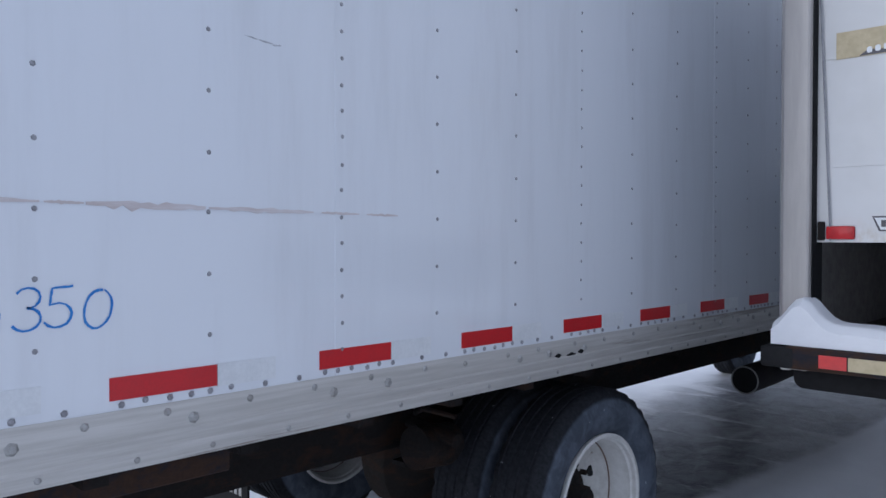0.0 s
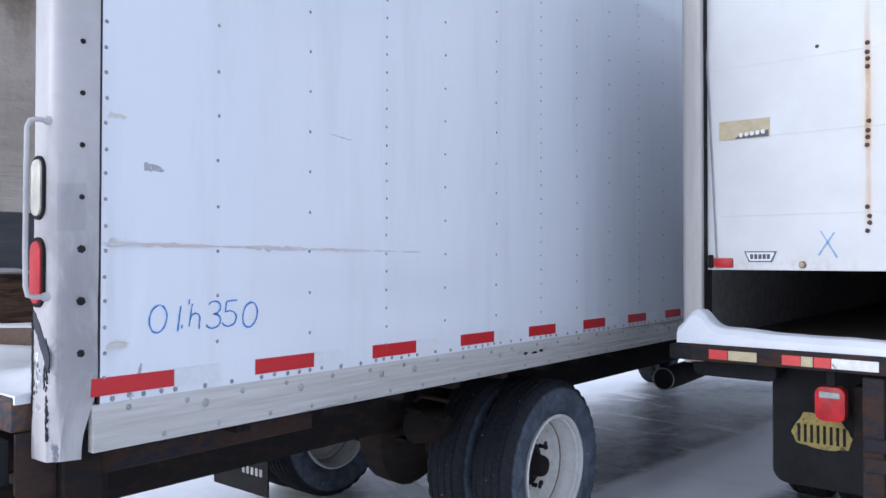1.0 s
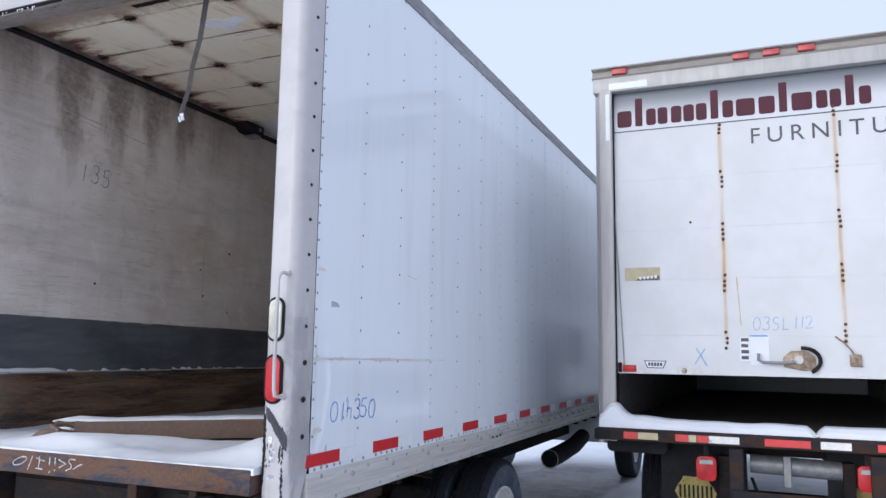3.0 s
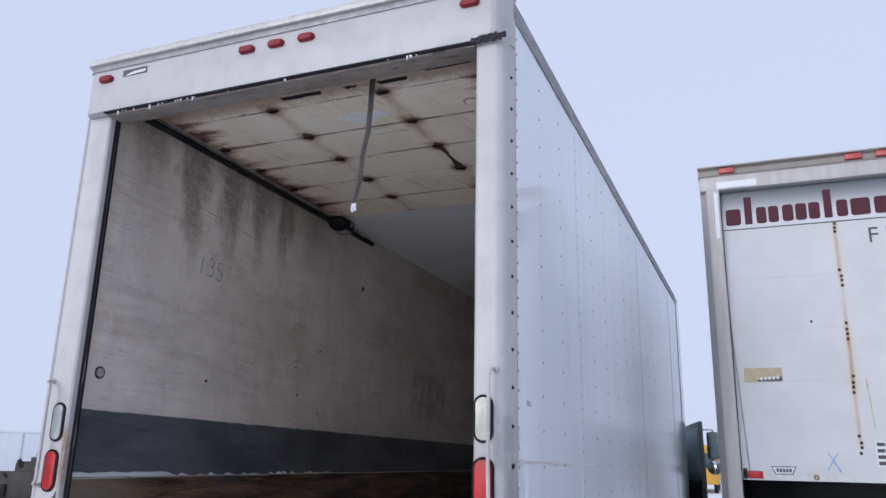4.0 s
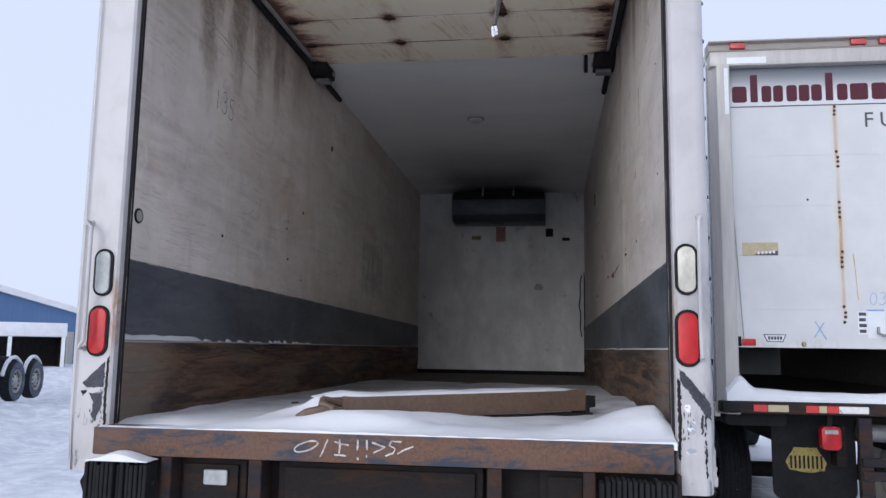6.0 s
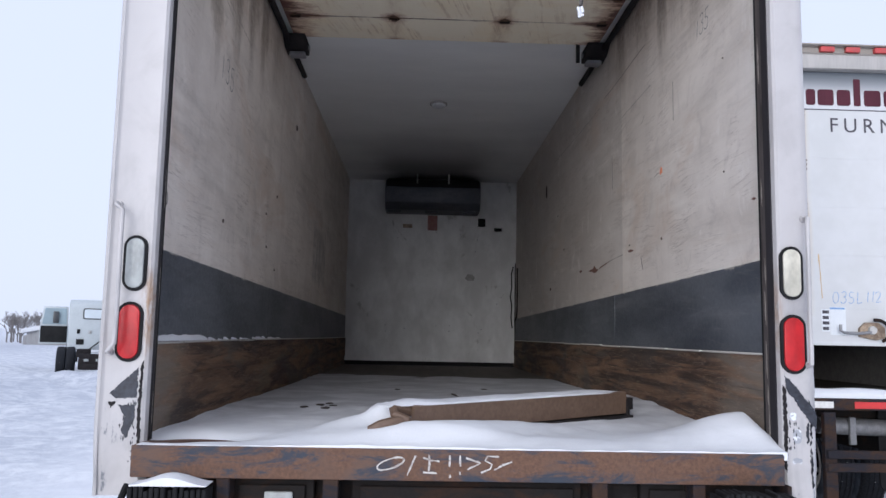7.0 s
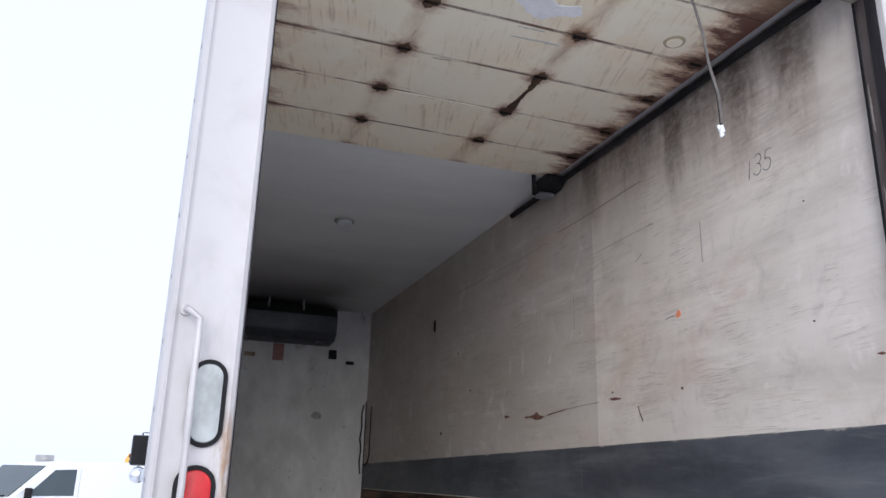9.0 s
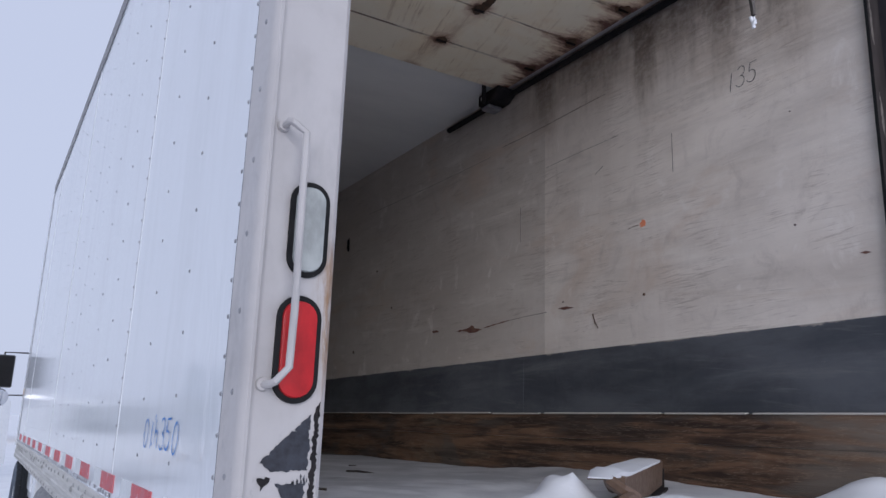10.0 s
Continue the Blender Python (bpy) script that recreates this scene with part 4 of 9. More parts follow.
def dent(y, z):
    """How far the rear side panel is pushed in beside the post, up to a bowed crease."""
    line = ((1.16, 0.185), (1.214, 0.215), (1.305, 0.265), (1.52, 0.315), (1.693, 0.274), (1.745, 0.21), (1.80, 0.18))
    if not line[0][0] < z < line[-1][0]:
        return 0.0
    for (z0, c0), (z1, c1) in zip(line, line[1:]):
        if z0 <= z <= z1:
            c = c0 + (c1 - c0) * (z - z0) / (z1 - z0)
    inside = smooth01(c - y, -0.008, 0.022)
    return inside * smooth01(y, 0.165, 0.215) * smooth01(z, 1.16, 1.26) * smooth01(z, 1.80, 1.70) * (0.0065 + 0.003 * noise.noise(Vector((y * 14, z * 7, 2))))


def dented_panel(bm, y0, y1):
    ys = [y0 + 0.34 * j / 38 for j in range(39)] + [y0 + 0.34 + (y1 - y0 - 0.34) * j / 4 for j in range(1, 5)]
    zs = [1.075 + 0.075 * j / 3 for j in range(3)] + [1.15 + 0.66 * j / 44 for j in range(45)] + [2.2, 2.8, 3.72]
    top = [[bm.verts.new((1.2895 - dent(y, z), y, z)) for z in zs] for y in ys]
    for a, b in zip(top, top[1:]):
        for j in range(len(zs) - 1):
            bm.faces.new((a[j], b[j], b[j + 1], a[j + 1]))
    rim = [r[0] for r in top] + top[-1][1:] + [r[-1] for r in top[-2::-1]] + top[0][-2:0:-1]
    back = [bm.verts.new((1.276, v.co.y, v.co.z)) for v in rim]
    for i in range(len(rim)):
        j = (i + 1) % len(rim)
        bm.faces.new((rim[i], rim[j], back[j], back[i]))


def truck_sides():
    for s in (1, -1):
        for k, (y0, y1) in enumerate(zip(SEAMS, SEAMS[1:])):
            lap = 0.0015 * (k % 2)
            bm = B()
            if s > 0 and k == 0:
                dented_panel(bm, y0, y1)
            else:
                box(bm, s * 1.276, s * (1.2895 + lap), y0 - 0.012 * (k % 2), y1 + 0.012 * (k % 2), 1.075, 3.72, 0.001, 1)
            panel = part("side_panel", bm, SKIN, truck)
            bm = B()
            rng = random.Random(10 * k + s)
            for c in range(3):
                y = y0 + 0.42 * c + (0.014 if c == 0 else 0)
                if y > y1 - 0.05:
                    continue
                step = 0.0792 if c == 0 else 0.158
                z = 1.201 if c == 0 else 1.284
                while z < 3.66:
                    rivet(bm, (s * (1.2895 + lap), y + rng.uniform(-0.002, 0.002), z + rng.uniform(-0.003, 0.003)), (s, 0, 0), 0.0070 if s > 0 else 0.0055, 0.0035 if s > 0 else 0.0028)
                    z += step
            part("rivets", bm, RIVET, panel, kind="stuff")
            if k and s < 0:
                bm = B()
                box(bm, s * 1.285, s * (1.2898 + lap), y0 - 0.002, y0 + 0.0015, 1.09, 3.66)
                part("seam_line", bm, ALLOY_DARK, panel)
        # bottom rail in two steps, with its fixings
        bm = B()
        prism(bm, [(s * 1.27, 0.980), (s * 1.300, 0.980), (s * 1.3035, 0.986), (s * 1.3035, 1.014), (s * 1.299, 1.020), (s * 1.299, 1.036), (s * 1.3015, 1.041), (s * 1.3015, 1.050), (s * 1.297, 1.056), (s * 1.297, 1.116), (s * 1.293, 1.124), (s * 1.27, 1.124)], "y", 0.135, 7.42)
        rail = part("bottom_rail", bm, ALLOY, truck)
        bm = B()
        rng = random.Random(5 + s)
        y = 0.25
        while y < 7.3:
            rivet(bm, (s * 1.297, y, 1.100 + rng.uniform(-0.006, 0.006)), (s, 0, 0), 0.011, 0.006)
            rivet(bm, (s * 1.3035, y + 0.12, 1.000), (s, 0, 0), 0.009, 0.005)
            if rng.random() < 0.4:
                rivet(bm, (s * 1.297, y + 0.07, 1.078), (s, 0, 0), 0.016, 0.009)
            y += rng.uniform(0.17, 0.25)
        part("rail_rivets", bm, RIVET_PALE, rail, kind="stuff")
        bm = B()
        y = 0.2
        while y < 7.3:
            near = (y - 0.124) % 0.6096 < 0.29
            rivet(bm, (s * 1.291, y, 1.138 + rng.uniform(-0.003, 0.003)), (s, 0, 0), 0.009, 0.005)
            y += rng.uniform(0.045, 0.065) if near else rng.uniform(0.09, 0.14)
        part("skirt_rivets", bm, RIVET, rail, kind="stuff")
        bm = B()
        prism(bm, [(s * 1.25, 3.66), (s * 1.296, 3.66), (s * 1.300, 3.70), (s * 1.300, 3.745), (s * 1.28, 3.762), (s * 1.25, 3.762)], "y", 0.13, 7.42)
        part("top_rail", bm, ALLOY_DARK, truck)
        for k in range(12):
            y = 0.132 + 0.6096 * k
            bm = B()
            box(bm, s * 1.289, s * 1.2925, y, y + 0.279, 1.149, 1.204)
            part("red_tape", bm, RED_TAPE if s > 0 else DUSTY_TAPE, truck, "red reflective strip" if s > 0 else "snow-dusted red reflective strip")
            bm = B()
            box(bm, s * 1.289, s * 1.2922, y + 0.281, y + 0.458, 1.146, 1.206)
            part("white_tape", bm, PALE_TAPE, truck, "bleached white reflective strip")
    for s in (1, -1):
        bm = B()
        box(bm, s * 1.286, s * 1.2945, 7.385, 7.432, 1.08, 3.70, 0.002, 1)
        part("corner_trim", bm, ALLOY_DARK, truck, "weathered trim at the front corner of the box")
    # rounded front wall
    outer = [(1.29, 7.40)] + arc(1.04, 7.78, 0.25, 0.25, 0, 90, 8) + arc(-1.04, 7.78, 0.25, 0.25, 90, 180, 8) + [(-1.29, 7.40)]
    inner = [(x * 0.985, y - 0.02) for x, y in outer]
    bm = B()
    vs = [[bm.verts.new((x, y, z)) for x, y in ring] for z in (1.08, 3.74) for ring in (outer, inner)]
    for a, b in ((0, 2), (2, 3), (3, 1), (1, 0)):
        for i in range(len(outer) - 1):
            bm.faces.new((vs[a][i], vs[a][i + 1], vs[b][i + 1], vs[b][i]))
    part("front_wall", bm, SKIN, truck)
    bm = B()
    prism(bm, [(x, y) for x, y in outer[1:-1]] + [(-1.27, 0.12), (1.27, 0.12)], "z", 3.735, 3.765)
    part("roof", bm, SKIN, truck)


truck_sides()


def tail_lamp(x, z, w, h, lens, name, label, front=0.0):
    bm = B()
    prism(bm, oval(x, z, w - 0.004, h - 0.004, w * 0.47), "y", front - 0.008, front + 0.004)
    gasket = part(name, bm, BLACK, truck, label)
    bm = B()
    loft(bm, [[(u, front + y, v) for u, v in oval(x, z, (w - 0.024) * k, (h - 0.024) * k, (w - 0.024) * 0.47 * k)] for y, k in ((-0.006, 1.0), (-0.013, 0.97), (-0.015, 0.80))])
    part("lens", bm, lens, gasket)


def rear_frame():
    for s in (1, -1):
        bm = B()
        inner, back = (1.138, 0.152) if s > 0 else (1.108, 0.124)
        face = 0.020 if s > 0 else 0.055
        if s > 0:
            corner = [(1.232, face), (1.243, face + 0.002), (1.253, face + 0.007), (1.261, face + 0.013), (1.268, face + 0.021), (1.273, face + 0.030), (1.279, face + 0.046)]
        else:
            corner = [(1.255, face), (1.262, face - 0.003), (1.268, face - 0.011), (1.275, face - 0.013), (1.282, face - 0.007), (1.286, face + 0.008), (1.287, face + 0.030)]
        fold = [(inner, face + 0.024), (inner + 0.004, face + 0.008), (inner + 0.014, face)] + corner + [(1.288, 0.118), (1.292, 0.152), (inner + 0.03, 0.152), (inner + 0.03, back), (inner, back)]
        # knocked about low down, the outer fold drawn in towards the foot
        rings = []
        for z in [0.965 + 0.025 * q for q in range(45)] + [2.12, 2.3, 2.8, 3.505]:
            low, foot = smooth01(z, 2.05, 1.55), smooth01(z, 1.22, 0.965)
            ring = []
            for q, (u, v) in enumerate(fold):
                side = 1.0 if 5 <= q <= 11 else 0.0
                hit_in = low * side * (0.006 * noise.noise(Vector((q * 0.5, z * 4.5, 3 * s))) + 0.003 * noise.noise(Vector((q * 1.3, z * 17, s)))) if s > 0 else 0.0
                if 9 <= q <= 11:
                    v -= (0.045 if s > 0 else 0.02) * foot * (q - 8) / 3
                ring.append((s * (u + hit_in - 0.010 * foot * side), v + 0.004 * foot * noise.noise(Vector((q * 0.8, z * 9, 7))), z))
            rings.append(ring)
        loft(bm, rings)
        post = part("corner_post", bm, POST, truck, "scuffed white steel corner post")
        for q in range(14):
            z = 1.285 + 0.158 * q
            bm = B()
            rivet(bm, (s * 1.2855, 0.102, z), (s, -0.15, 0), 0.014 if z < 1.7 and s > 0 else 0.009, 0.006 if s > 0 else 0.004)
            part("post_bolt", bm, TRACK if s > 0 else RIVET, post)
        bm = B()
        box(bm, s * 1.272, s * 1.2908, 0.1528, 0.1596, 1.02, 3.50)
        part("edge_gap", bm, SEAL, post, "dark gap between post and side panel")
        # flaked triangle low on the post, bare dark metal under lifted paint
        if s > 0:
            scars = (((1.152, 1.418), (1.172, 1.405), (1.262, 1.292), (1.262, 1.232), (1.235, 1.262), (1.160, 1.368)), ((1.145, 1.385), (1.156, 1.37), (1.158, 1.22), (1.152, 1.08), (1.144, 1.10), (1.146, 1.25)), ((1.225, 1.24), (1.235, 1.255), (1.235, 1.19), (1.228, 1.18)))
        else:
            scars = (((-1.142, 1.405), (-1.142, 1.300), (-1.215, 1.296), (-1.238, 1.312)), ((-1.124, 1.43), (-1.133, 1.41), (-1.138, 1.25), (-1.131, 1.10), (-1.122, 1.12), (-1.127, 1.28)), ((-1.145, 1.275), (-1.150, 1.215), (-1.172, 1.160), (-1.190, 1.185), (-1.180, 1.235), (-1.205, 1.275)), ((-1.215, 1.285), (-1.232, 1.262), (-1.240, 1.285)))
        for k, scar in enumerate(scars):
            bm = B()
            prism(bm, ragged(list(scar), 31 * k + 7 * s, 0.0055, 0.0030), "y", face - 0.0022, face + 0.002)
            part("bare_metal_patch", bm, BARE_BLUE if k % 2 == 0 else TRACK, post, "bare dark steel where paint has flaked")
        # small flakes scattered along the edges of the bare steel
        rng = random.Random(60 + s)
        bm = B()
        for k in range(55):
            u, v = (rng.gauss(1.151, 0.004), rng.uniform(1.06, 1.40)) if k % 4 else (rng.uniform(1.16, 1.20), rng.uniform(1.16, 1.28))
            r = rng.uniform(0.0015, 0.004)
            prism(bm, [(s * (u + r * rng.uniform(0.4, 1.0) * math.cos(a)), v + r * rng.uniform(0.8, 3.2) * math.sin(a)) for a in (1.05 * q for q in range(6))], "y", face - 0.0012, face + 0.002)
        if s > 0:
            for k in range(70):
                v = rng.uniform(1.02, 1.33)
                u, r = 1.243 + rng.gauss(0, 0.0025), rng.uniform(0.0015, 0.0042)
                prism(bm, [(u + r * rng.uniform(0.4, 1.0) * math.cos(a), v + r * rng.uniform(1.0, 3.4) * math.sin(a)) for a in (1.05 * q for q in range(6))], "y", face - 0.0012, face + 0.006)
        part("paint_flakes", bm, BARE_BLUE, post, "scattered chips in the paint", kind="stuff")
        if s > 0:
            for k, (u, v, w, h) in enumerate(((1.192, 1.205, 0.030, 0.050), (1.180, 1.275, 0.022, 0.028), (1.190, 1.120, 0.036, 0.018))):
                bm = B()
                prism(bm, ragged(oval(u, v, w, h, min(w, h) * 0.4, 3), 90 + k, 0.004, 0.004), "y", face - 0.0008, face + 0.002)
                part("rubbed_patch", bm, SMUDGE, post, "grey rubbed patch in the paint")
        tail_lamp((1.187 if s > 0 else -1.176), (1.786 if s > 0 else 1.774), 0.088, (0.198 if s > 0 else 0.204), YELLOWED_LENS if s > 0 else CLEAR_LENS, "reversing_lamp", "clear oval lamp in a black rubber ring", face)
        tail_lamp((1.187 if s > 0 else -1.182), 1.530, 0.096, 0.216, RED_LENS, "tail_lamp", "red oval lamp in a black rubber ring", face)
        # bent grab handle
        x0, x1 = s * (1.238 if s > 0 else 1.246), s * (1.226 if s > 0 else 1.213)
        pts = [(x0, 0.006, 1.985), (x0 - s * 0.002, -0.035, 1.985), (x0 - s * 0.006, -0.048, 1.980), (x1, -0.054, 1.960), (x1, -0.055, 1.85), (x1 - s * 0.002, -0.055, 1.60), (x1, -0.054, 1.49), (x0 - s * 0.010, -0.048, 1.462), (x0 - s * 0.004, -0.035, 1.458), (x0, 0.006, 1.458)]
        pts = [(u, face + v, w) for u, v, w in pts]
        bm = B()
        tube(bm, pts, 0.0078, 10)
        for z in (1.985, 1.458):
            cyl(bm, (x0, face + 0.012, z), (x0, face - 0.010, z), 0.017, 0.012, 12)
        part("grab_handle", bm, POST, truck, "bent white grab handle")
        bm = B()
        y0 = 0.050 if s > 0 else 0.088
        ym = y0 + (back - y0) * 0.48
        box(bm, s * (inner - 0.004), s * inner, y0, ym, 1.15, 3.50, 0.001, 1)
        part("door_seal", bm, SEAL, truck, "dark rubber door seal")
        bm = B()
        box(bm, s * (inner - 0.002), s * inner, ym, back - 0.010, 1.15, 3.50, 0.0005, 1)
        part("jamb_strip", bm, JAMB, truck, "grimy brown-grey jamb strip with peeling paint")
        bm = B()
        box(bm, s * (inner - 0.003), s * inner, back - 0.010, back + 0.003, 1.15, 3.50, 0.0005, 1)
        part("jamb_edge", bm, BLACK, truck)
        # peeled slivers standing pale on the strip
        bm = B()
        rng = random.Random(17 + s)
        for z in ((1.22, 1.34, 1.47, 1.66, 1.80, 2.10, 2.62, 3.02) if s > 0 else (1.25, 1.70, 2.05)):
            c, n = rng.uniform(ym + 0.006, back - 0.016), rng.uniform(0.03, 0.11)
            prism(bm, ragged([(c - 0.003, z - n), (c + 0.004, z - n * 0.4), (c + 0.002, z + n), (c - 0.004, z + n * 0.2)], 17, 0.012, 0.0015), "x", min(s * (inner - 0.003), s * inner), max(s * (inner - 0.003), s * inner))
        part("peeled_slivers", bm, SCUFF_LINE, truck, "pale slivers of peeling paint", kind="stuff")
        # door track: upright, bend and overhead run
        path = [(s * 1.135, 0.31, 3.615), (s * 1.135, 0.60, 3.622), (s * 1.135, 3.40, 3.622)]
        bm = B()
        tube(bm, path, 0.022, 6)
        part("door_track", bm, TRACK, truck, "grimy steel door track")
        bm = B()
        prism(bm, [(2.56, 3.650), (2.56, 3.628), (2.64, 3.578), (2.80, 3.572), (2.80, 3.650)], "x", min(s * 1.01, s * 1.17), max(s * 1.01, s * 1.17), 0.004)
        bracket = part("spring_bracket", bm, TRACK, truck, "black steel spring bracket")
        bm = B()
        box(bm, s * 1.03, s * 1.14, 2.70, 2.79, 3.545, 3.570, 0.004, 1)
        cyl(bm, (s * 1.0, 2.74, 3.612), (s * 1.012, 2.74, 3.612), 0.018, 0.018, 10)
        part("bracket_lip", bm, RIVET, bracket)
    bm = B()
    box(bm, 0.940, 0.967, 2.640, 2.656, 3.525, 3.680, 0.002, 1)
    part("hanger_bar", bm, TRACK, truck, "short black hanger bar under the ceiling")
    bm = B()
    prism(bm, [(-1.222, -0.004), (-1.244, 0.006), (-1.258, 0.024), (-1.292, 0.110), (-1.296, 0.152), (1.296, 0.152), (1.292, 0.110), (1.258, 0.024), (1.244, 0.006), (1.222, -0.004)], "z", 3.507, 3.80, 0.004)
    header = part("header", bm, POST, truck, "white steel header over the rear opening")
    bm = B()
    prism(bm, [(-1.238, -0.030), (-1.258, -0.022), (-1.300, 0.070), (-1.303, 0.15), (1.303, 0.15), (1.300, 0.070), (1.258, -0.022), (1.238, -0.030)], "z", 3.802, 3.842, 0.006)
    cap = part("roof_cap", bm, ALLOY, truck, "dented aluminium roof cap")
    bm = B()
    prism(bm, [(-1.226, -0.012), (-1.250, 0.002), (-1.296, 0.100), (-1.2985, 0.151), (1.2985, 0.151), (1.296, 0.100), (1.250, 0.002), (1.226, -0.012)], "z", 3.764, 3.801, 0.003)
    part("cap_flange", bm, ALLOY_DARK, cap, "tarnished flange under the roof cap")
    bm = B()
    box(bm, -1.113, 1.148, -0.005, 0.020, 3.499, 3.506)
    part("drip_edge", bm, SEAL, truck)
    bm = B()
    box(bm, -1.113, 1.136, 0.022, 0.150, 3.490, 3.506, 0.003, 1)
    part("head_board", bm, HEADBOARD, truck, "grimy board under the header")
    bm = B()
    rng = random.Random(3)
    for k in range(16):
        x = 1.125 + k * 0.0105
        box(bm, x, x + 0.013, -0.008 - rng.uniform(0, 0.006), 0.0, 3.50 - rng.uniform(0, 0.016), 3.512 + rng.uniform(0, 0.014))
    part("caulk_bead", bm, SEAL, header, "ragged dark caulk", kind="stuff")
    for x in (-1.118, -0.144, 0.039, 0.222, 1.118):
        bm = B()
        loft(bm, [[(u, y, v) for u, v in oval(x, 3.706, 0.098 * k, 0.040 * k, 0.019 * k)] for y, k in ((-0.002, 1.0), (-0.020, 0.98), (-0.030, 0.78))])
        part("marker_lamp", bm, DIM_RED, truck, "small grimy red oval marker lamp")
    bm = B()
    box(bm, -1.0, -0.826, -0.0065, -0.0035, 3.703, 3.742)
    plate = part("torn_sticker", bm, DARK_INK, truck, "torn dark sticker with a pale remnant")
    bm = B()
    prism(bm, [(-0.985, 3.705), (-0.84, 3.712), (-0.83, 3.728), (-0.93, 3.724)], "y", -0.0085, -0.006)
    part("sticker_remnant", bm, PALE_TAPE, plate)
    rng = random.Random(8)
    for k in range(22):
        x = rng.uniform(-1.05, -0.35) if k < 14 else rng.uniform(-0.3, 1.0)
        n = rng.choice((0.007, 0.009, 0.012, 0.016, 0.028))
        bm = B()
        cyl(bm, (x, 0.0, 3.494), (x + rng.uniform(-0.003, 0.003), 0.0, 3.494 - n), 0.0028 + n * 0.07, 0.0008, 7)
        part("icicle", bm, ICE, truck, "small icicle")
    # dirty board behind the header
    bm = B()
    prism(bm, [(0.15, 3.52), (0.30, 3.60), (0.30, 3.66), (0.15, 3.66)], "x", -1.10, 1.10)
    part("header_board", bm, HEADBOARD, truck, "mould-stained board behind the header")


rear_frame()


def interior():
    for s in (1, -1):
        start = 0.153 if s > 0 else 0.125
        for k, (y0, y1) in enumerate(((start, 2.249), (2.251, 4.699), (4.701, 7.862))):
            bm = B()
            box(bm, s * (1.164 + 0.001 * k), s * 1.20, y0, y1, 1.480, 3.70, 0.001, 1)
            part("wall_lining", bm, LINING, truck, "stained off-white wall lining")
        for k, (y0, y1) in enumerate(((start, 2.449), (2.451, 4.899), (4.901, 7.862))):
            bm = B()
            prism(bm, [(y0, 1.49), (y1, 1.49), (y1, 1.853 - 0.0085 * y1), (y0, 1.853 - 0.0085 * y0)], "x", min(s * (1.161 - 0.001 * (k % 2)), s * 1.1632), max(s * (1.161 - 0.001 * (k % 2)), s * 1.1632))
            part("kick_plate", bm, KICK, truck, "dark grey kick plate")
        # eroded boards, torn back in horizontal flakes
        for k, (z0, z1) in enumerate(((1.12, 1.352), (1.3535, 1.489))):
            bm = B()
            ny, nz = 150, 12
            def face(i, j):
                y, z = start + 7.70 * (i / ny) ** 1.4, z0 + (z1 - z0) * j / nz
                e = 0.020 * max(0.0, noise.noise(Vector((y * 1.5, z * 11, 3 * s))) + 0.15) + 0.007 * noise.noise(Vector((y * 5, z * 40, s)))
                return (s * (1.146 + (0.0 if j in (0, nz) else e)), y, z)
            front = [[bm.verts.new(face(i, j)) for j in range(nz + 1)] for i in range(ny + 1)]
            back = [[bm.verts.new((s * 1.195, r[0].co.y, z)) for z in (z0, z1)] for r in front]
            for i in range(ny):
                for j in range(nz):
                    bm.faces.new((front[i][j], front[i + 1][j], front[i + 1][j + 1], front[i][j + 1]))
                bm.faces.new((front[i][nz], front[i + 1][nz], back[i + 1][1], back[i][1]))
            bm.faces.new([v for v in front[0]] + [back[0][1], back[0][0]])
            part("scuff_board", bm, WOOD, truck, "splintered dark wooden scuff board")
        rng = random.Random(29 + s)
        yl = 0.152
        while yl < 7.7:
            n = rng.uniform(0.35, 0.9)
            bm = B()
            lift = rng.uniform(-0.0015, 0.003)
            box(bm, s * (1.141 + rng.uniform(0, 0.003)), s * 1.17, yl, min(yl + n, 7.85), 1.486 + lift, 1.494 + lift, 0.002, 1)
            part("ledge_strip", bm, PALE_SEALANT if s > 0 else ALLOY, truck, "pale edge strip over the scuff board")
            yl += n + rng.uniform(0.004, 0.05)
    bm = B()
    box(bm, -1.19, 1.19, 0.10, 7.90, 1.06, 1.130)
    part("cargo_floor", bm, FLOOR_WOOD, truck)
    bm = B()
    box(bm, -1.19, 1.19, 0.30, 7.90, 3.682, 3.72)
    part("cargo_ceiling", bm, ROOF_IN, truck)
    bm = B()
    box(bm, -1.19, 1.19, 7.862, 7.90, 1.185, 3.70)
    bulkhead = part("bulkhead", bm, END_WALL, truck, "scuffed pale bulkhead")
    bm = B()
    box(bm, -1.19, 1.19, 7.868, 7.90, 1.12, 1.185)
    part("bulkhead_gap", bm, BLACK, truck)
    bm = B()
    box(bm, 1.152, 1.1625, 7.845, 7.861, 1.19, 2.55, 0.002, 1)
    part("corner_trim", bm, TRACK, truck)
    bm = B()
    tube(bm, [(1.125, 7.83, 2.50), (1.10, 7.82, 2.40), (1.105, 7.80, 2.22), (1.085, 7.80, 2.08), (1.11, 7.82, 1.96), (1.10, 7.83, 1.80), (1.12, 7.84, 1.66)], 0.008, 8)
    part("loose_cable", bm, BLACK, truck, "black cable hanging by the bulkhead")
    bm = B()
    tube(bm, [(1.148, 7.55, 2.46), (1.148, 7.55, 1.90), (1.148, 7.60, 1.80), (1.148, 7.80, 1.76)], 0.008, 8)
    part("conduit", bm, TRACK, truck, "dark conduit on the lining")
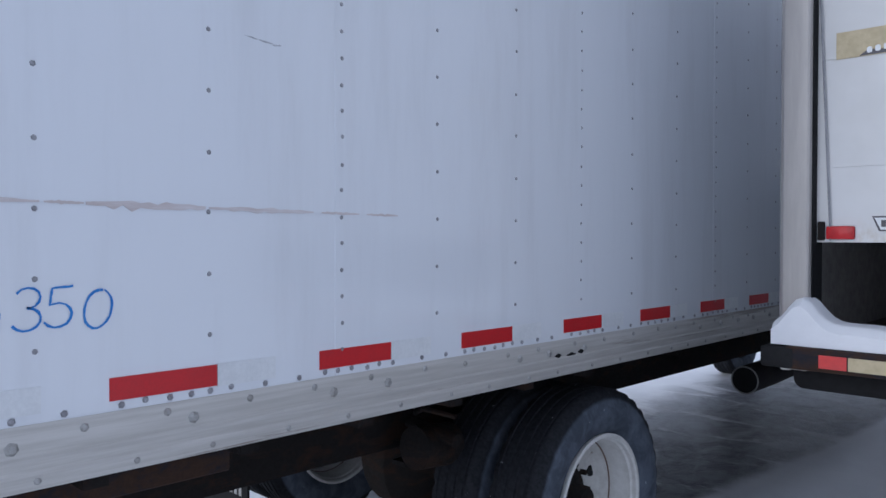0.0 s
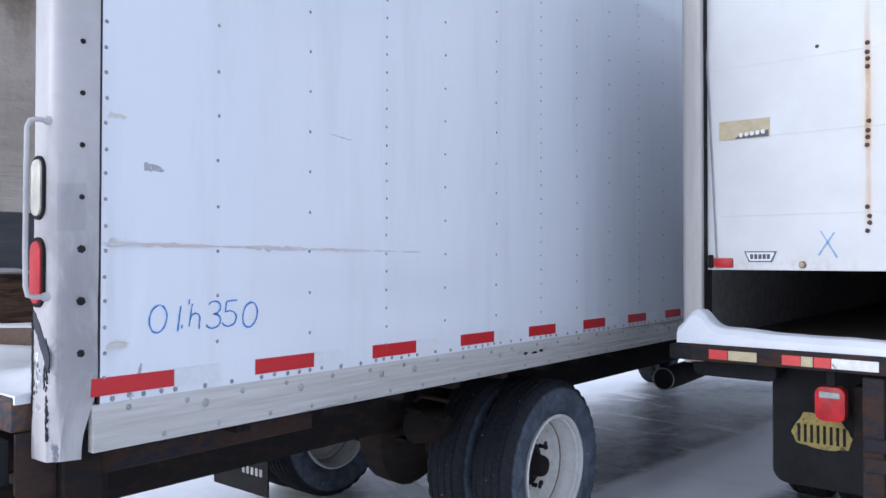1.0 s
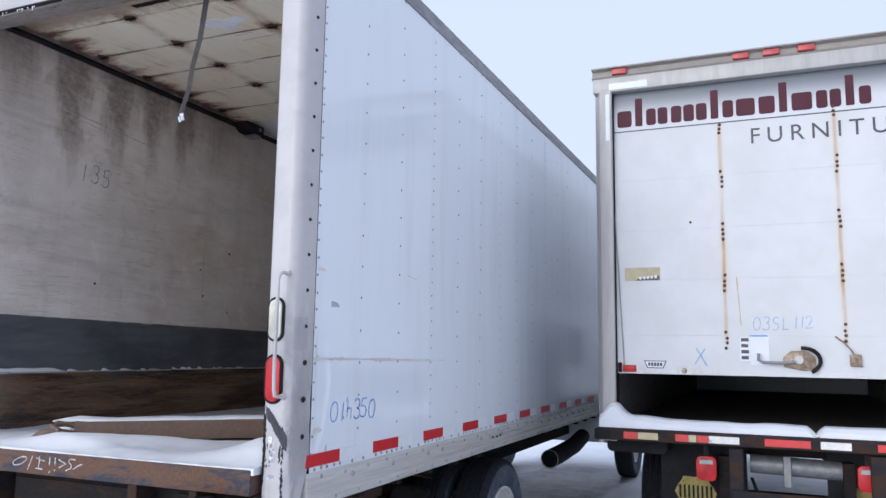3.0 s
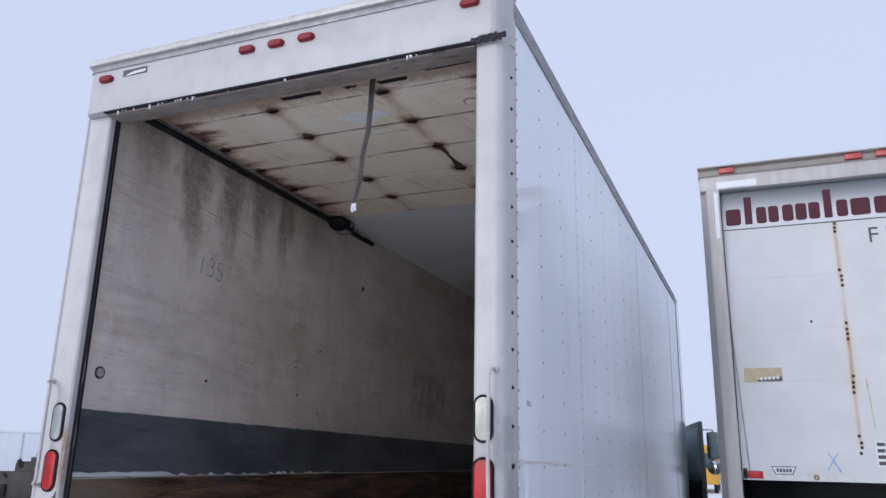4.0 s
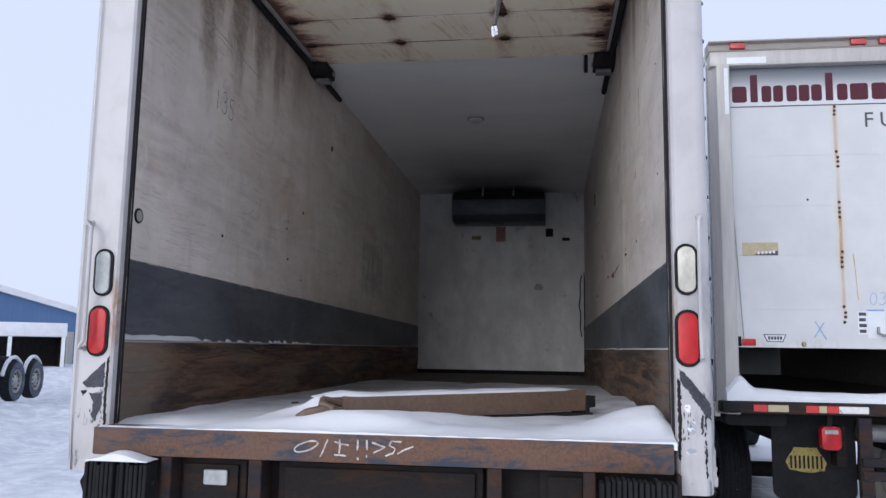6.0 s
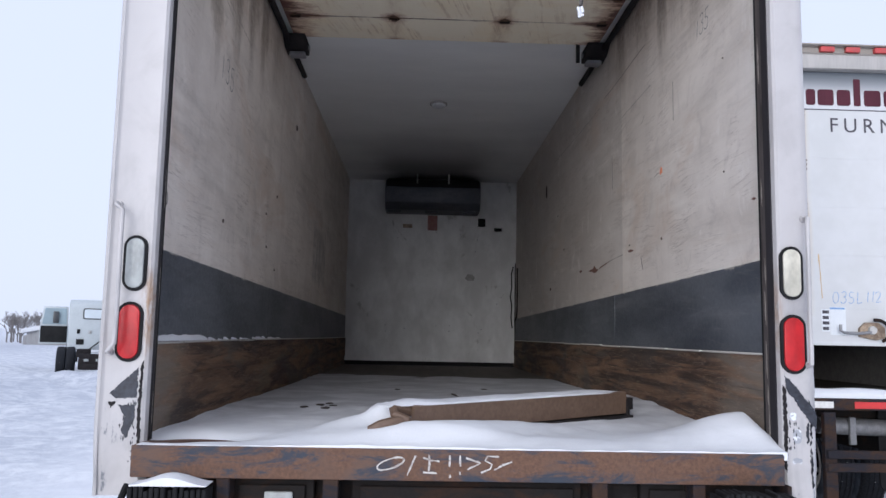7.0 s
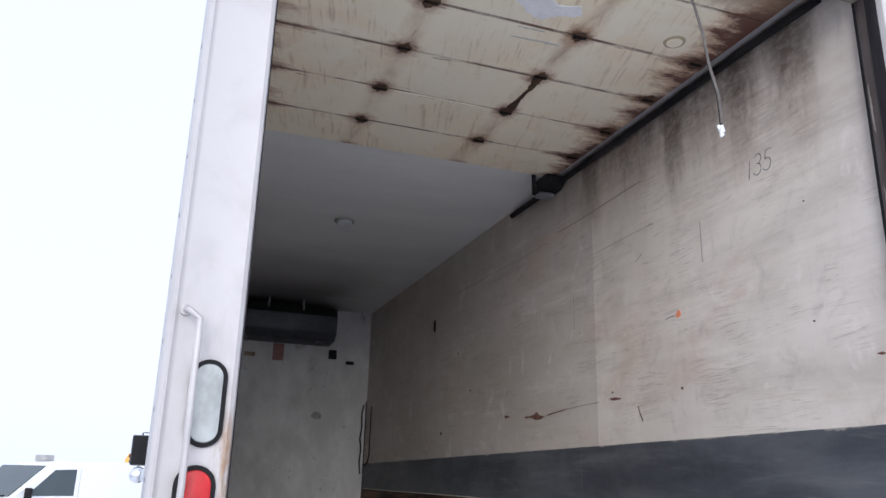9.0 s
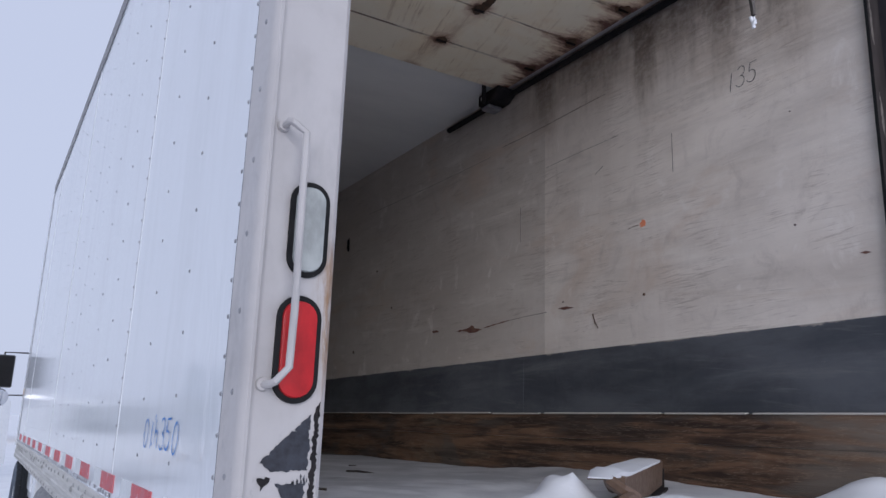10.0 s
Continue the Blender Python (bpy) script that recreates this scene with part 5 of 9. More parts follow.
    for x0, x1, z0, z1, mt, nm in ((-0.067, 0.068, 2.985, 3.195, STICKER_RED, "faded_red_sticker"), (0.632, 0.735, 3.05, 3.165, BLACK, "socket_plate"), (0.86, 0.965, 2.995, 3.035, BLACK, "wall_slot"), (-0.41, -0.28, 3.015, 3.065, BRASS, "paper_scrap")):
        bm = B()
        box(bm, x0, x1, 7.850, 7.863, z0, z1, 0.003, 1)
        part(nm, bm, mt, bulkhead)
    bm = B()
    prism(bm, [(0.46, 2.33), (0.50, 2.39), (0.57, 2.38), (0.60, 2.34), (0.58, 2.30), (0.50, 2.295)], "y", 7.858, 7.863)
    part("repair_patch", bm, SHED_GREY, bulkhead, "grey repair patch")
    rng = random.Random(77)
    bm = B()
    for k in range(16):
        rivet(bm, (rng.uniform(-1.0, 1.0), 7.862, rng.choice((1.62, 2.04, 2.75, 2.92)) + rng.uniform(-0.08, 0.08)), (0, -1, 0), 0.008, 0.003)
    part("bulkhead_rivets", bm, RIVET, bulkhead, kind="stuff")
    # the rolled-up door under the ceiling
    edges = (0.32, 0.57, 0.985, 1.395, 1.835, 2.245, 2.625)
    for i, (y0, y1) in enumerate(zip(edges, edges[1:])):
        bm = B()
        box(bm, -1.095, 1.095, y0 + 0.0025, y1 - 0.0025, 3.648 + 0.001 * (i % 2), 3.672, 0.003, 1)
        panel = part("door_panel", bm, DOORPAINT, truck, "cream roll-up door panel with rusty hinges")
        for x in (-0.37, 0.375, -1.03, 1.03):
            if i == 0 and abs(x) > 1 or i == len(edges) - 2:
                continue
            r = random.Random(int(100 * x) + i)
            a, b = r.uniform(0.032, 0.044), r.uniform(0.038, 0.052)
            bm = B()
            ring = [(x + a * r.uniform(0.55, 1.25) * math.cos(t), y1 + b * r.uniform(0.55, 1.2) * math.sin(t)) for t in (math.pi * k / 10 for k in range(20))]
            prism(bm, ring, "z", 3.6445, 3.650)
            hinge = part("hinge", bm, HINGE_RUST, panel, "rusted hinge")
            bm = B()
            cyl(bm, (x - 0.032, y1, 3.6405), (x + 0.032, y1, 3.6405), 0.007, seg=8)
            part("hinge_pin", bm, RUST_DARK, hinge)
    bm = B()
    prism(bm, ragged([(0.345, 1.40), (0.405, 1.41), (0.398, 1.50), (0.388, 1.60), (0.400, 1.72), (0.412, 1.83), (0.345, 1.84), (0.360, 1.72), (0.372, 1.58), (0.362, 1.48)], 23, 0.012, 0.006), "z", 3.6455, 3.6495)
    part("rust_run", bm, HINGE_RUST, truck, "dark rust run between two hinges")
    # black sheet added above the panels to keep the gaps between them dark
    bm = B()
    box(bm, -1.09, 1.09, 0.33, 2.61, 3.6725, 3.679)
    part("gap_darkener", bm, BLACK, truck)
    # round plug on the door near the side
    bm = B()
    cyl(bm, (0.815, 0.86, 3.65), (0.815, 0.86, 3.643), 0.054, 0.048, 18)
    plug = part("door_plug", bm, TAN_TAPE, truck, "round plug with a rusty rim")
    bm = B()
    cyl(bm, (0.815, 0.86, 3.644), (0.815, 0.86, 3.640), 0.040, 0.036, 16)
    part("plug_face", bm, DOORPAINT, plug)
    for k, pts in enumerate(([(-0.05, 0.80), (0.08, 0.76), (0.17, 0.80), (0.26, 0.77), (0.30, 0.84), (0.20, 0.87), (0.14, 0.93), (0.05, 0.90), (0.01, 0.86)], [(0.07, 1.010), (0.20, 1.006), (0.21, 1.014), (0.07, 1.018)], [(0.07, 1.095), (0.32, 1.088), (0.32, 1.095), (0.07, 1.103)])):
        bm = B()
        prism(bm, ragged(pts, 70 + k, 0.016, 0.007 if k == 0 else 0.002), "z", 3.6445, 3.6495)
        part("paper_remnant", bm, PAPER if k == 0 else PALE_SEALANT, truck, "torn pale paper left on the door")
    for k, (x0, x1, y0, y1) in enumerate(((-0.23, 0.045, 0.436, 0.470), (0.19, 0.275, 0.440, 0.462), (0.40, 0.585, 0.445, 0.476), (0.70, 0.98, 0.39, 0.42))):
        bm = B()
        prism(bm, ragged([(x0, y0), (x1, y0 + 0.004), (x1 - 0.012, y1), (x0 + 0.012, y1 + 0.003)], 80 + k, 0.014, 0.004), "z", 3.6440, 3.6495)
        part("rotted_slot", bm, RUST_DARK, truck, "dark rotted slot in the door's bottom edge")
    # small fixings, scars and writing on the linings
    for s, spots in ((-1, ((1.179, 2.094, 0.012), (3.306, 3.159, 0.026), (2.597, 2.475, 0.012), (2.244, 2.301, 0.010), (2.291, 2.09, 0.010), (2.603, 1.965, 0.008))), (1, ((0.534, 2.784, 0.004), (0.549, 2.274, 0.005), (1.429, 2.09, 0.009), (2.075, 2.128, 0.006), (4.296, 2.349, 0.010), (5.018, 2.025, 0.014), (4.611, 2.708, 0.009)))):
        for y, z, r in spots:
            bm = B()
            cyl(bm, (s * 1.166, y, z), (s * 1.160, y, z), r, r * 0.75, 8)
            part("lining_bolt", bm, HINGE_RUST, truck)
    bm = B()
    cyl(bm, (-1.17, 0.272, 2.053), (-1.158, 0.272, 2.053), 0.036, 0.034, 18)
    ring = part("vent_ring", bm, TRACK, truck, "round grey vent in the lining")
    bm = B()
    cyl(bm, (-1.165, 0.272, 2.053), (-1.1565, 0.272, 2.053), 0.028, 0.026, 16)
    part("vent_face", bm, KICK, ring, "dull grey cap")
    for pts, mt, nm in (
        (ragged([(2.93, 2.046), (3.00, 2.058), (3.06, 2.084), (3.11, 2.068), (3.26, 2.060), (3.10, 2.040), (3.02, 2.030)], 3, 0.02, 0.005), GASH_RED, "torn_gash"),
        (ragged([(2.62, 2.078), (2.90, 2.056), (2.90, 2.050), (2.62, 2.072)], 4, 0.02, 0.002), GASH_RED, "torn_gash"),
        (ragged([(3.50, 2.078), (3.53, 2.092), (3.60, 2.088), (3.57, 2.072)], 5, 0.02, 0.004), GASH_RED, "torn_gash"),
        (ragged([(1.98, 2.085), (2.04, 2.098), (2.12, 2.094), (2.06, 2.080)], 6, 0.02, 0.003), GASH_RED, "torn_gash"),
        (ragged([(0.235, 2.100), (0.255, 2.108), (0.280, 2.104), (0.258, 2.096)], 8, 0.02, 0.004), GASH_RED, "torn_gash"),
        (ragged([(5.25, 3.02), (5.27, 3.00), (5.31, 3.04), (5.31, 3.12), (5.27, 3.14)], 7, 0.02, 0.006), BLACK, "torn_gash"),
    ):
        bm = B()
        prism(bm, pts, "x", 1.1615, 1.167)
        part(nm, bm, mt, truck, "torn gash in the lining")
    bm = B()
    prism(bm, ragged([(1.405, 2.452), (1.440, 2.450), (1.446, 2.468), (1.430, 2.486), (1.408, 2.480)], 9, 0.006, 0.004), "x", 1.1620, 1.1655)
    part("orange_paint_mark", bm, ORANGE_MARK, truck, "small bright orange paint mark")
    for y, z0, z1 in ((1.205, 2.69, 2.90), (2.50, 2.57, 2.80)):
        bm = B()
        box(bm, 1.1622, 1.166, y, y + 0.003, z0, z1)
        part("scratch", bm, SCUFF_LINE, truck)
    # long level gouges and short nicks torn along the lining
    for k, (side, wide, mt, pts) in enumerate((
        (1, 0.007, SCUFF_LINE, ((2.714, 3.283), (2.45, 3.281), (2.214, 3.285), (1.95, 3.292), (1.689, 3.296))),
        (1, 0.004, SCUFF_LINE, ((4.842, 3.280), (4.30, 3.266), (3.789, 3.258), (3.30, 3.252), (2.864, 3.253))),
        (1, 0.003, SCUFF_LINE, ((2.23, 3.000), (1.90, 3.008), (1.592, 3.011))),
        (1, 0.005, SCUFF_LINE, ((1.786, 2.832), (1.715, 2.866))),
        (1, 0.005, RUST_STAIN, ((1.53, 2.456), (1.49, 2.463), (1.45, 2.462))),
        (1, 0.004, SCUFF_LINE, ((2.654, 2.071), (2.45, 2.080), (2.226, 2.084))),
        (1, 0.010, RUST_STAIN, ((1.817, 2.030), (1.80, 1.985), (1.777, 1.948))),
        (1, 0.006, CHALK, ((2.026, 3.452), (1.86, 3.440), (1.703, 3.425))),
        (-1, 0.006, CHALK, ((0.80, 3.235), (1.05, 3.225), (1.30, 3.205), (1.62, 3.18))),
        (-1, 0.004, CHALK, ((0.86, 3.19), (1.02, 3.20), (1.20, 3.17))),
        (-1, 0.003, SCUFF_LINE, ((2.27, 2.42), (2.272, 2.18), (2.27, 2.06))),
    )):
        bm = B()
        draw_line(bm, [Vector((side * 1.1625, y, z)) for y, z in pts], wide, Vector((-side, 0, 0)), random.Random(40 + k))
        part("gouge", bm, mt, truck, "long scratch along the lining")
    write_on("pencilled_digit", "135", (0.0, 0.052, 0.112), (1.1615, 0.855, 2.995), (0, -1, -0.05), (0, -0.14, 1), 0.100, 0.0045, (-1, 0, 0), PENCIL, truck, "pencilled digit on the lining", 4)
    write_on("pencilled_digit", "135", (0.0, 0.09, 0.185), (-1.1615, 0.985, 2.785), (0, 1, 0), (0, 0.06, 1), 0.130, 0.006, (1, 0, 0), PENCIL, truck, "pencilled digit on the lining", 5)
    bm = B()
    pts = [(0.44, 0.335, 3.645), (0.447, 0.31, 3.55), (0.462, 0.275, 3.40), (0.470, 0.245, 3.25), (0.460, 0.215, 3.10), (0.468, 0.19, 2.97), (0.458, 0.172, 2.88), (0.452, 0.166, 2.84)]
    rings = []
    for k, p in enumerate(pts):
        f = k / (len(pts) - 1)
        turn, wide = 0.64 + 0.5 * f, 0.0155 - 0.0065 * f
        u, v = Vector((math.cos(turn), math.sin(turn), 0)) * wide, Vector((-math.sin(turn), math.cos(turn), 0)) * 0.0046
        rings.append([tuple(Vector(p) + d) for d in (u + v, v - u, -u - v, u - v)])
    loft(bm, rings)
    strap = part("pull_strap", bm, STRAP, truck, "frayed grey pull strap hanging from the door")
    bm = B()
    for k in range(7):
        rr = random.Random(k)
        cyl(bm, (0.452 + rr.uniform(-0.012, 0.012), 0.166 + rr.uniform(-0.01, 0.01), 2.815 + rr.uniform(-0.015, 0.03)), (0.452 + rr.uniform(-0.012, 0.012), 0.166, 2.80 + rr.uniform(-0.01, 0.02)), 0.007, 0.004, 7)
    part("ice_knot", bm, SNOW, strap, "ice frozen on the strap end")


interior()


def evaporator():
    ev = thing("evaporator_unit", "black refrigeration evaporator hung under the ceiling at the bulkhead", "evaporator", (0, 7.60, 3.60))
    bm = B()
    prism(bm, [(7.855, 3.61), (7.46, 3.60), (7.40, 3.50), (7.42, 3.30), (7.52, 3.212), (7.855, 3.202)], "x", -0.645, 0.63, 0.012)
    part("casing", bm, EVAP, ev)
    bm = B()
    box(bm, -0.63, 0.615, 7.392, 7.412, 3.505, 3.595, 0.003, 1)
    part("intake_grille", bm, BLACK, ev)
    for x in (-0.22, 0.20):
        bm = B()
        box(bm, x - 0.010, x + 0.010, 7.385, 7.50, 3.55, 3.675, 0.003, 1)
        part("hanger", bm, RIVET_PALE, ev)
    bm = B()
    box(bm, -0.62, 0.60, 7.50, 7.84, 3.605, 3.63)
    part("top_rail", bm, BLACK, ev)
    for x in (-0.52, -0.02, 0.48):
        bm = B()
        box(bm, x - 0.09, x + 0.09, 7.50, 7.60, 3.178, 3.208, 0.006)
        part("foot", bm, EVAP, ev)


def dome_lamp():
    lamp = thing("ceiling_lamp", "small round white ceiling lamp, switched off", "ceiling lamp", (-0.02, 4.24, 3.682))
    bm = B()
    cyl(bm, (-0.02, 4.24, 3.684), (-0.02, 4.24, 3.668), 0.085, 0.080, 24)
    part("base_ring", bm, RIVET_PALE, lamp)
    bm = B()
    rings = [[(-0.02 + r * math.cos(t), 4.24 + r * math.sin(t), z) for t in (2 * math.pi * k / 24 for k in range(24))] for r, z in ((0.066, 3.669), (0.060, 3.652), (0.040, 3.641), (0.012, 3.637))]
    loft(bm, rings)
    part("cover", bm, PALE_TAPE, lamp)


evaporator()
dome_lamp()


# ---- snow blown in, and the steel beam on the cargo floor ----
BEAM_A, BEAM_B = Vector((-0.20, 0.25, 0)), Vector((0.825, 1.09, 0))


def cargo_snow(x, y):
    d = BEAM_B - BEAM_A
    t = ((Vector((x, y, 0)) - BEAM_A).dot(d)) / d.length_squared
    off = (Vector((x, y, 0)) - BEAM_A).cross(d.normalized()).z
    h = 1.158 - 0.018 * smooth01(y, 1.2, 3.2) - 0.012 * smooth01(y, 4.0, 6.0)
    h += 0.008 * bump2(x, y, 2.5) + 0.006 * bump2(x, y, 6, 4)
    h += 0.096 * math.exp(-((x - 1.085) / (0.24 if x < 1.085 else 0.055)) ** 2 - ((y - 0.24) / 0.15) ** 2)
    h += 0.045 * math.exp(-((x - 1.12) / 0.18) ** 2 - ((y - 1.9) / 0.7) ** 2)
    h += 0.055 * math.exp(-((off - 0.15) / 0.14) ** 2) * smooth01(t, 0.9, 0.0) * smooth01(t, -0.55, -0.05)
    h += 0.104 * math.exp(-((x + 0.275) / 0.080) ** 2 - ((y - 0.33) / 0.085) ** 2) * (1 + 0.35 * bump2(x, y, 17, 2)) + 0.048 * math.exp(-((x + 0.42) / 0.13) ** 2 - ((y - 0.30) / 0.12) ** 2)
    h += 0.022 * smooth01(y, 0.5, 0.0) * smooth01(x, -0.8, -0.4)
    h -= 0.075 * math.exp(-((x + 0.96) / 0.15) ** 2 - ((y - 0.16) / 0.085) ** 2)
    h -= 0.045 * smooth01(y + 0.5 * bump2(x, y, 1.4, 9), 4.9, 6.0)
    if h > 1.151:
        h = 1.151 + (h - 1.151) * (0.10 + 0.90 * smooth01(y, -0.035, 0.13)) + 0.004 * bump2(x, y, 14, 6)
    return h


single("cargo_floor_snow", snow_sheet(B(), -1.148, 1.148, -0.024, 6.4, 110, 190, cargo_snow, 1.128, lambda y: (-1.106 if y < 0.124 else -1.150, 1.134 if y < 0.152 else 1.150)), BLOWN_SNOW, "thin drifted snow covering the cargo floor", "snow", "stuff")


def floor_plate():
    bm = B()
    box(bm, -1.13, 1.13, 0.105, 0.42, 1.129, 1.1335, 0.001, 1)
    part("threshold_plate", bm, RED_STEEL, truck, "reddish rusted threshold plate")


RED_STEEL = worn("reddish_rusted_plate", (0.16, 0.062, 0.042), (0.10, 0.045, 0.035), 0.7, 0, fine=40, coarse=7)
floor_plate()


def debris():
    for k, (x0, y0, x1, y1, r) in enumerate(((-0.51, 0.467, -0.435, 0.644, 0.008), (0.077, 2.582, 0.112, 2.161, 0.006))):
        bm = B()
        tube(bm, [(x0 + (x1 - x0) * q / 4 + 0.006 * (q % 2), y0 + (y1 - y0) * q / 4, cargo_snow(x0, y0) + 0.004 + 0.006 * math.sin(q)) for q in range(5)], r, 6)
        single("twig", bm, BARK_DARK, "dark broken twig lying on the cargo snow", "twig", group="litter on the cargo snow")
    rng = random.Random(40)
    for x, y in ((-0.73, 1.293), (-0.668, 1.428), (-0.633, 1.593), (-0.618, 1.245), (-0.60, 1.42), (0.335, 3.084), (-0.30, 2.9)):
        bm = B()
        z = cargo_snow(x, y)
        prism(bm, [(x + rng.uniform(0.010, 0.028) * math.cos(a), y + rng.uniform(0.02, 0.045) * math.sin(a)) for a in (0.9 * q for q in range(7))], "z", z - 0.004, z + 0.005)
        single("wood_chip", bm, BARK_DARK, "dark wood chip lying on the cargo snow", "wood chip", group="litter on the cargo snow")


BARK_DARK = worn("dark_wet_wood", (0.030, 0.024, 0.020), (0.06, 0.048, 0.04), 0.8, 0, fine=60, coarse=12)
debris()


def steel_beam():
    beam = thing("steel_beam", "brown steel channel beam lying across the snowy cargo floor", "beam", (0.32, 0.67, 1.13))
    d = (BEAM_B - BEAM_A).normalized()
    n = Vector((-d.y, d.x, 0))
    up = Vector((0, 0, 1))
    def at(u, v, w):
        return BEAM_A + d * u + n * v + up * w
    length = (BEAM_B - BEAM_A).length
    bm = B()
    sec = [(-0.05, 1.172), (-0.055, 1.270), (-0.045, 1.277), (0.045, 1.272), (0.048, 1.262), (-0.035, 1.264), (-0.035, 1.182), (0.045, 1.178), (0.046, 1.168)]
    loft(bm, [[at(u, v, w + 0.006 * u) for v, w in sec] for u in (0.0, length * 0.5, length)])
    part("channel", bm, BROWN, beam)
    # dark strip added for the shadow below the beam's far half
    bm = B()
    loft(bm, [[at(u, v, w) for v, w in ((-0.072, 1.158), (-0.072, 1.171), (0.0, 1.171), (0.0, 1.158))] for u in (length * 0.45, length * 0.8, length + 0.03)])
    part("beam_shadow_strip", bm, TRACK, beam, "dark strip standing for the shadow under the beam")
    bm = B()
    ring = lambda u, a, b: [at(u, v, w) for v, w in ((-a, 1.20 - b), (-a, 1.25), (a, 1.25), (a, 1.20 - b))]
    loft(bm, [ring(length + 0.002, 0.058, 0.035), ring(length + 0.022, 0.058, 0.035), ring(length + 0.024, 0.034, 0.010), ring(length + 0.085, 0.032, 0.006), ring(length + 0.09, 0.02, 0.0)])
    part("end_fitting", bm, TRACK, beam, "black steel end fitting")
    bm = B()
    tube(bm, [at(0.02, -0.02, 1.245), at(-0.04, -0.02, 1.262), at(-0.08, -0.03, 1.262), at(-0.10, -0.06, 1.245), at(-0.06, -0.09, 1.225)], 0.018, 8)
    part("hook", bm, BROWN, beam, "bent brown hook")
    bm = B()
    tube(bm, [at(0.00, -0.05, 1.205), at(-0.05, -0.08, 1.220), at(-0.11, -0.08, 1.224), at(-0.16, -0.06, 1.212), at(-0.185, -0.03, 1.190)], 0.020, 8)
    part("hook", bm, BROWN, beam, "bent brown hook")
    bm = B()
    rings = []
    for i in range(24):
        u = -0.11 + (length + 0.10) * i / 23
        hgt = 0.015 + 0.006 * bump2(u, 0, 7) + 0.034 * math.exp(-((u + 0.03) / 0.07) ** 2)
        top = 1.272 + 0.006 * max(u, 0)
        e = 0.15 + 0.85 * smooth01(i, -0.5, 4) * smooth01(i, 23.5, 20)
        hgt *= e
        rings.append([at(u, v * (0.45 + 0.55 * e), w) for v, w in ((-0.058, top), (-0.060, top + hgt * 0.6), (-0.03, top + hgt), (0.03, top + hgt), (0.052, top + hgt * 0.6), (0.05, top))])
    loft(bm, rings)
    single("snow_cap", bm, SNOW, "ridge of snow lying along the beam", "snow", "stuff")


steel_beam()

# snow along the ledge of the near lining
bm = B()
rngl = random.Random(12)
def ledge_ring(y, k):
    return [(-1.162, y, 1.496), (-1.162, y, 1.496 + k), (-1.148, y, 1.495 + k * 0.8), (-1.140, y, 1.496)]


loft(bm, [ledge_ring(0.16 + 0.82 * i / 30, (0.024 + 0.008 * bump2(i, 0, 0.31)) * (1 - 0.85 * smooth01(i, 26, 30))) for i in range(31)])
yl = 1.0
while yl < 2.9:
    w = rngl.uniform(0.02, 0.13)
    k = rngl.uniform(0.006, 0.018)
    loft(bm, [ledge_ring(yl + w * f, k * e) for f, e in ((0, 0.2), (0.2, 0.9), (0.5, 1.0), (0.8, 0.7), (1, 0.15))])
    yl += w + rngl.uniform(0.015, 0.16)
single("ledge_snow", bm, SNOW, "thin line of snow on the lining ledge", "snow", "stuff")


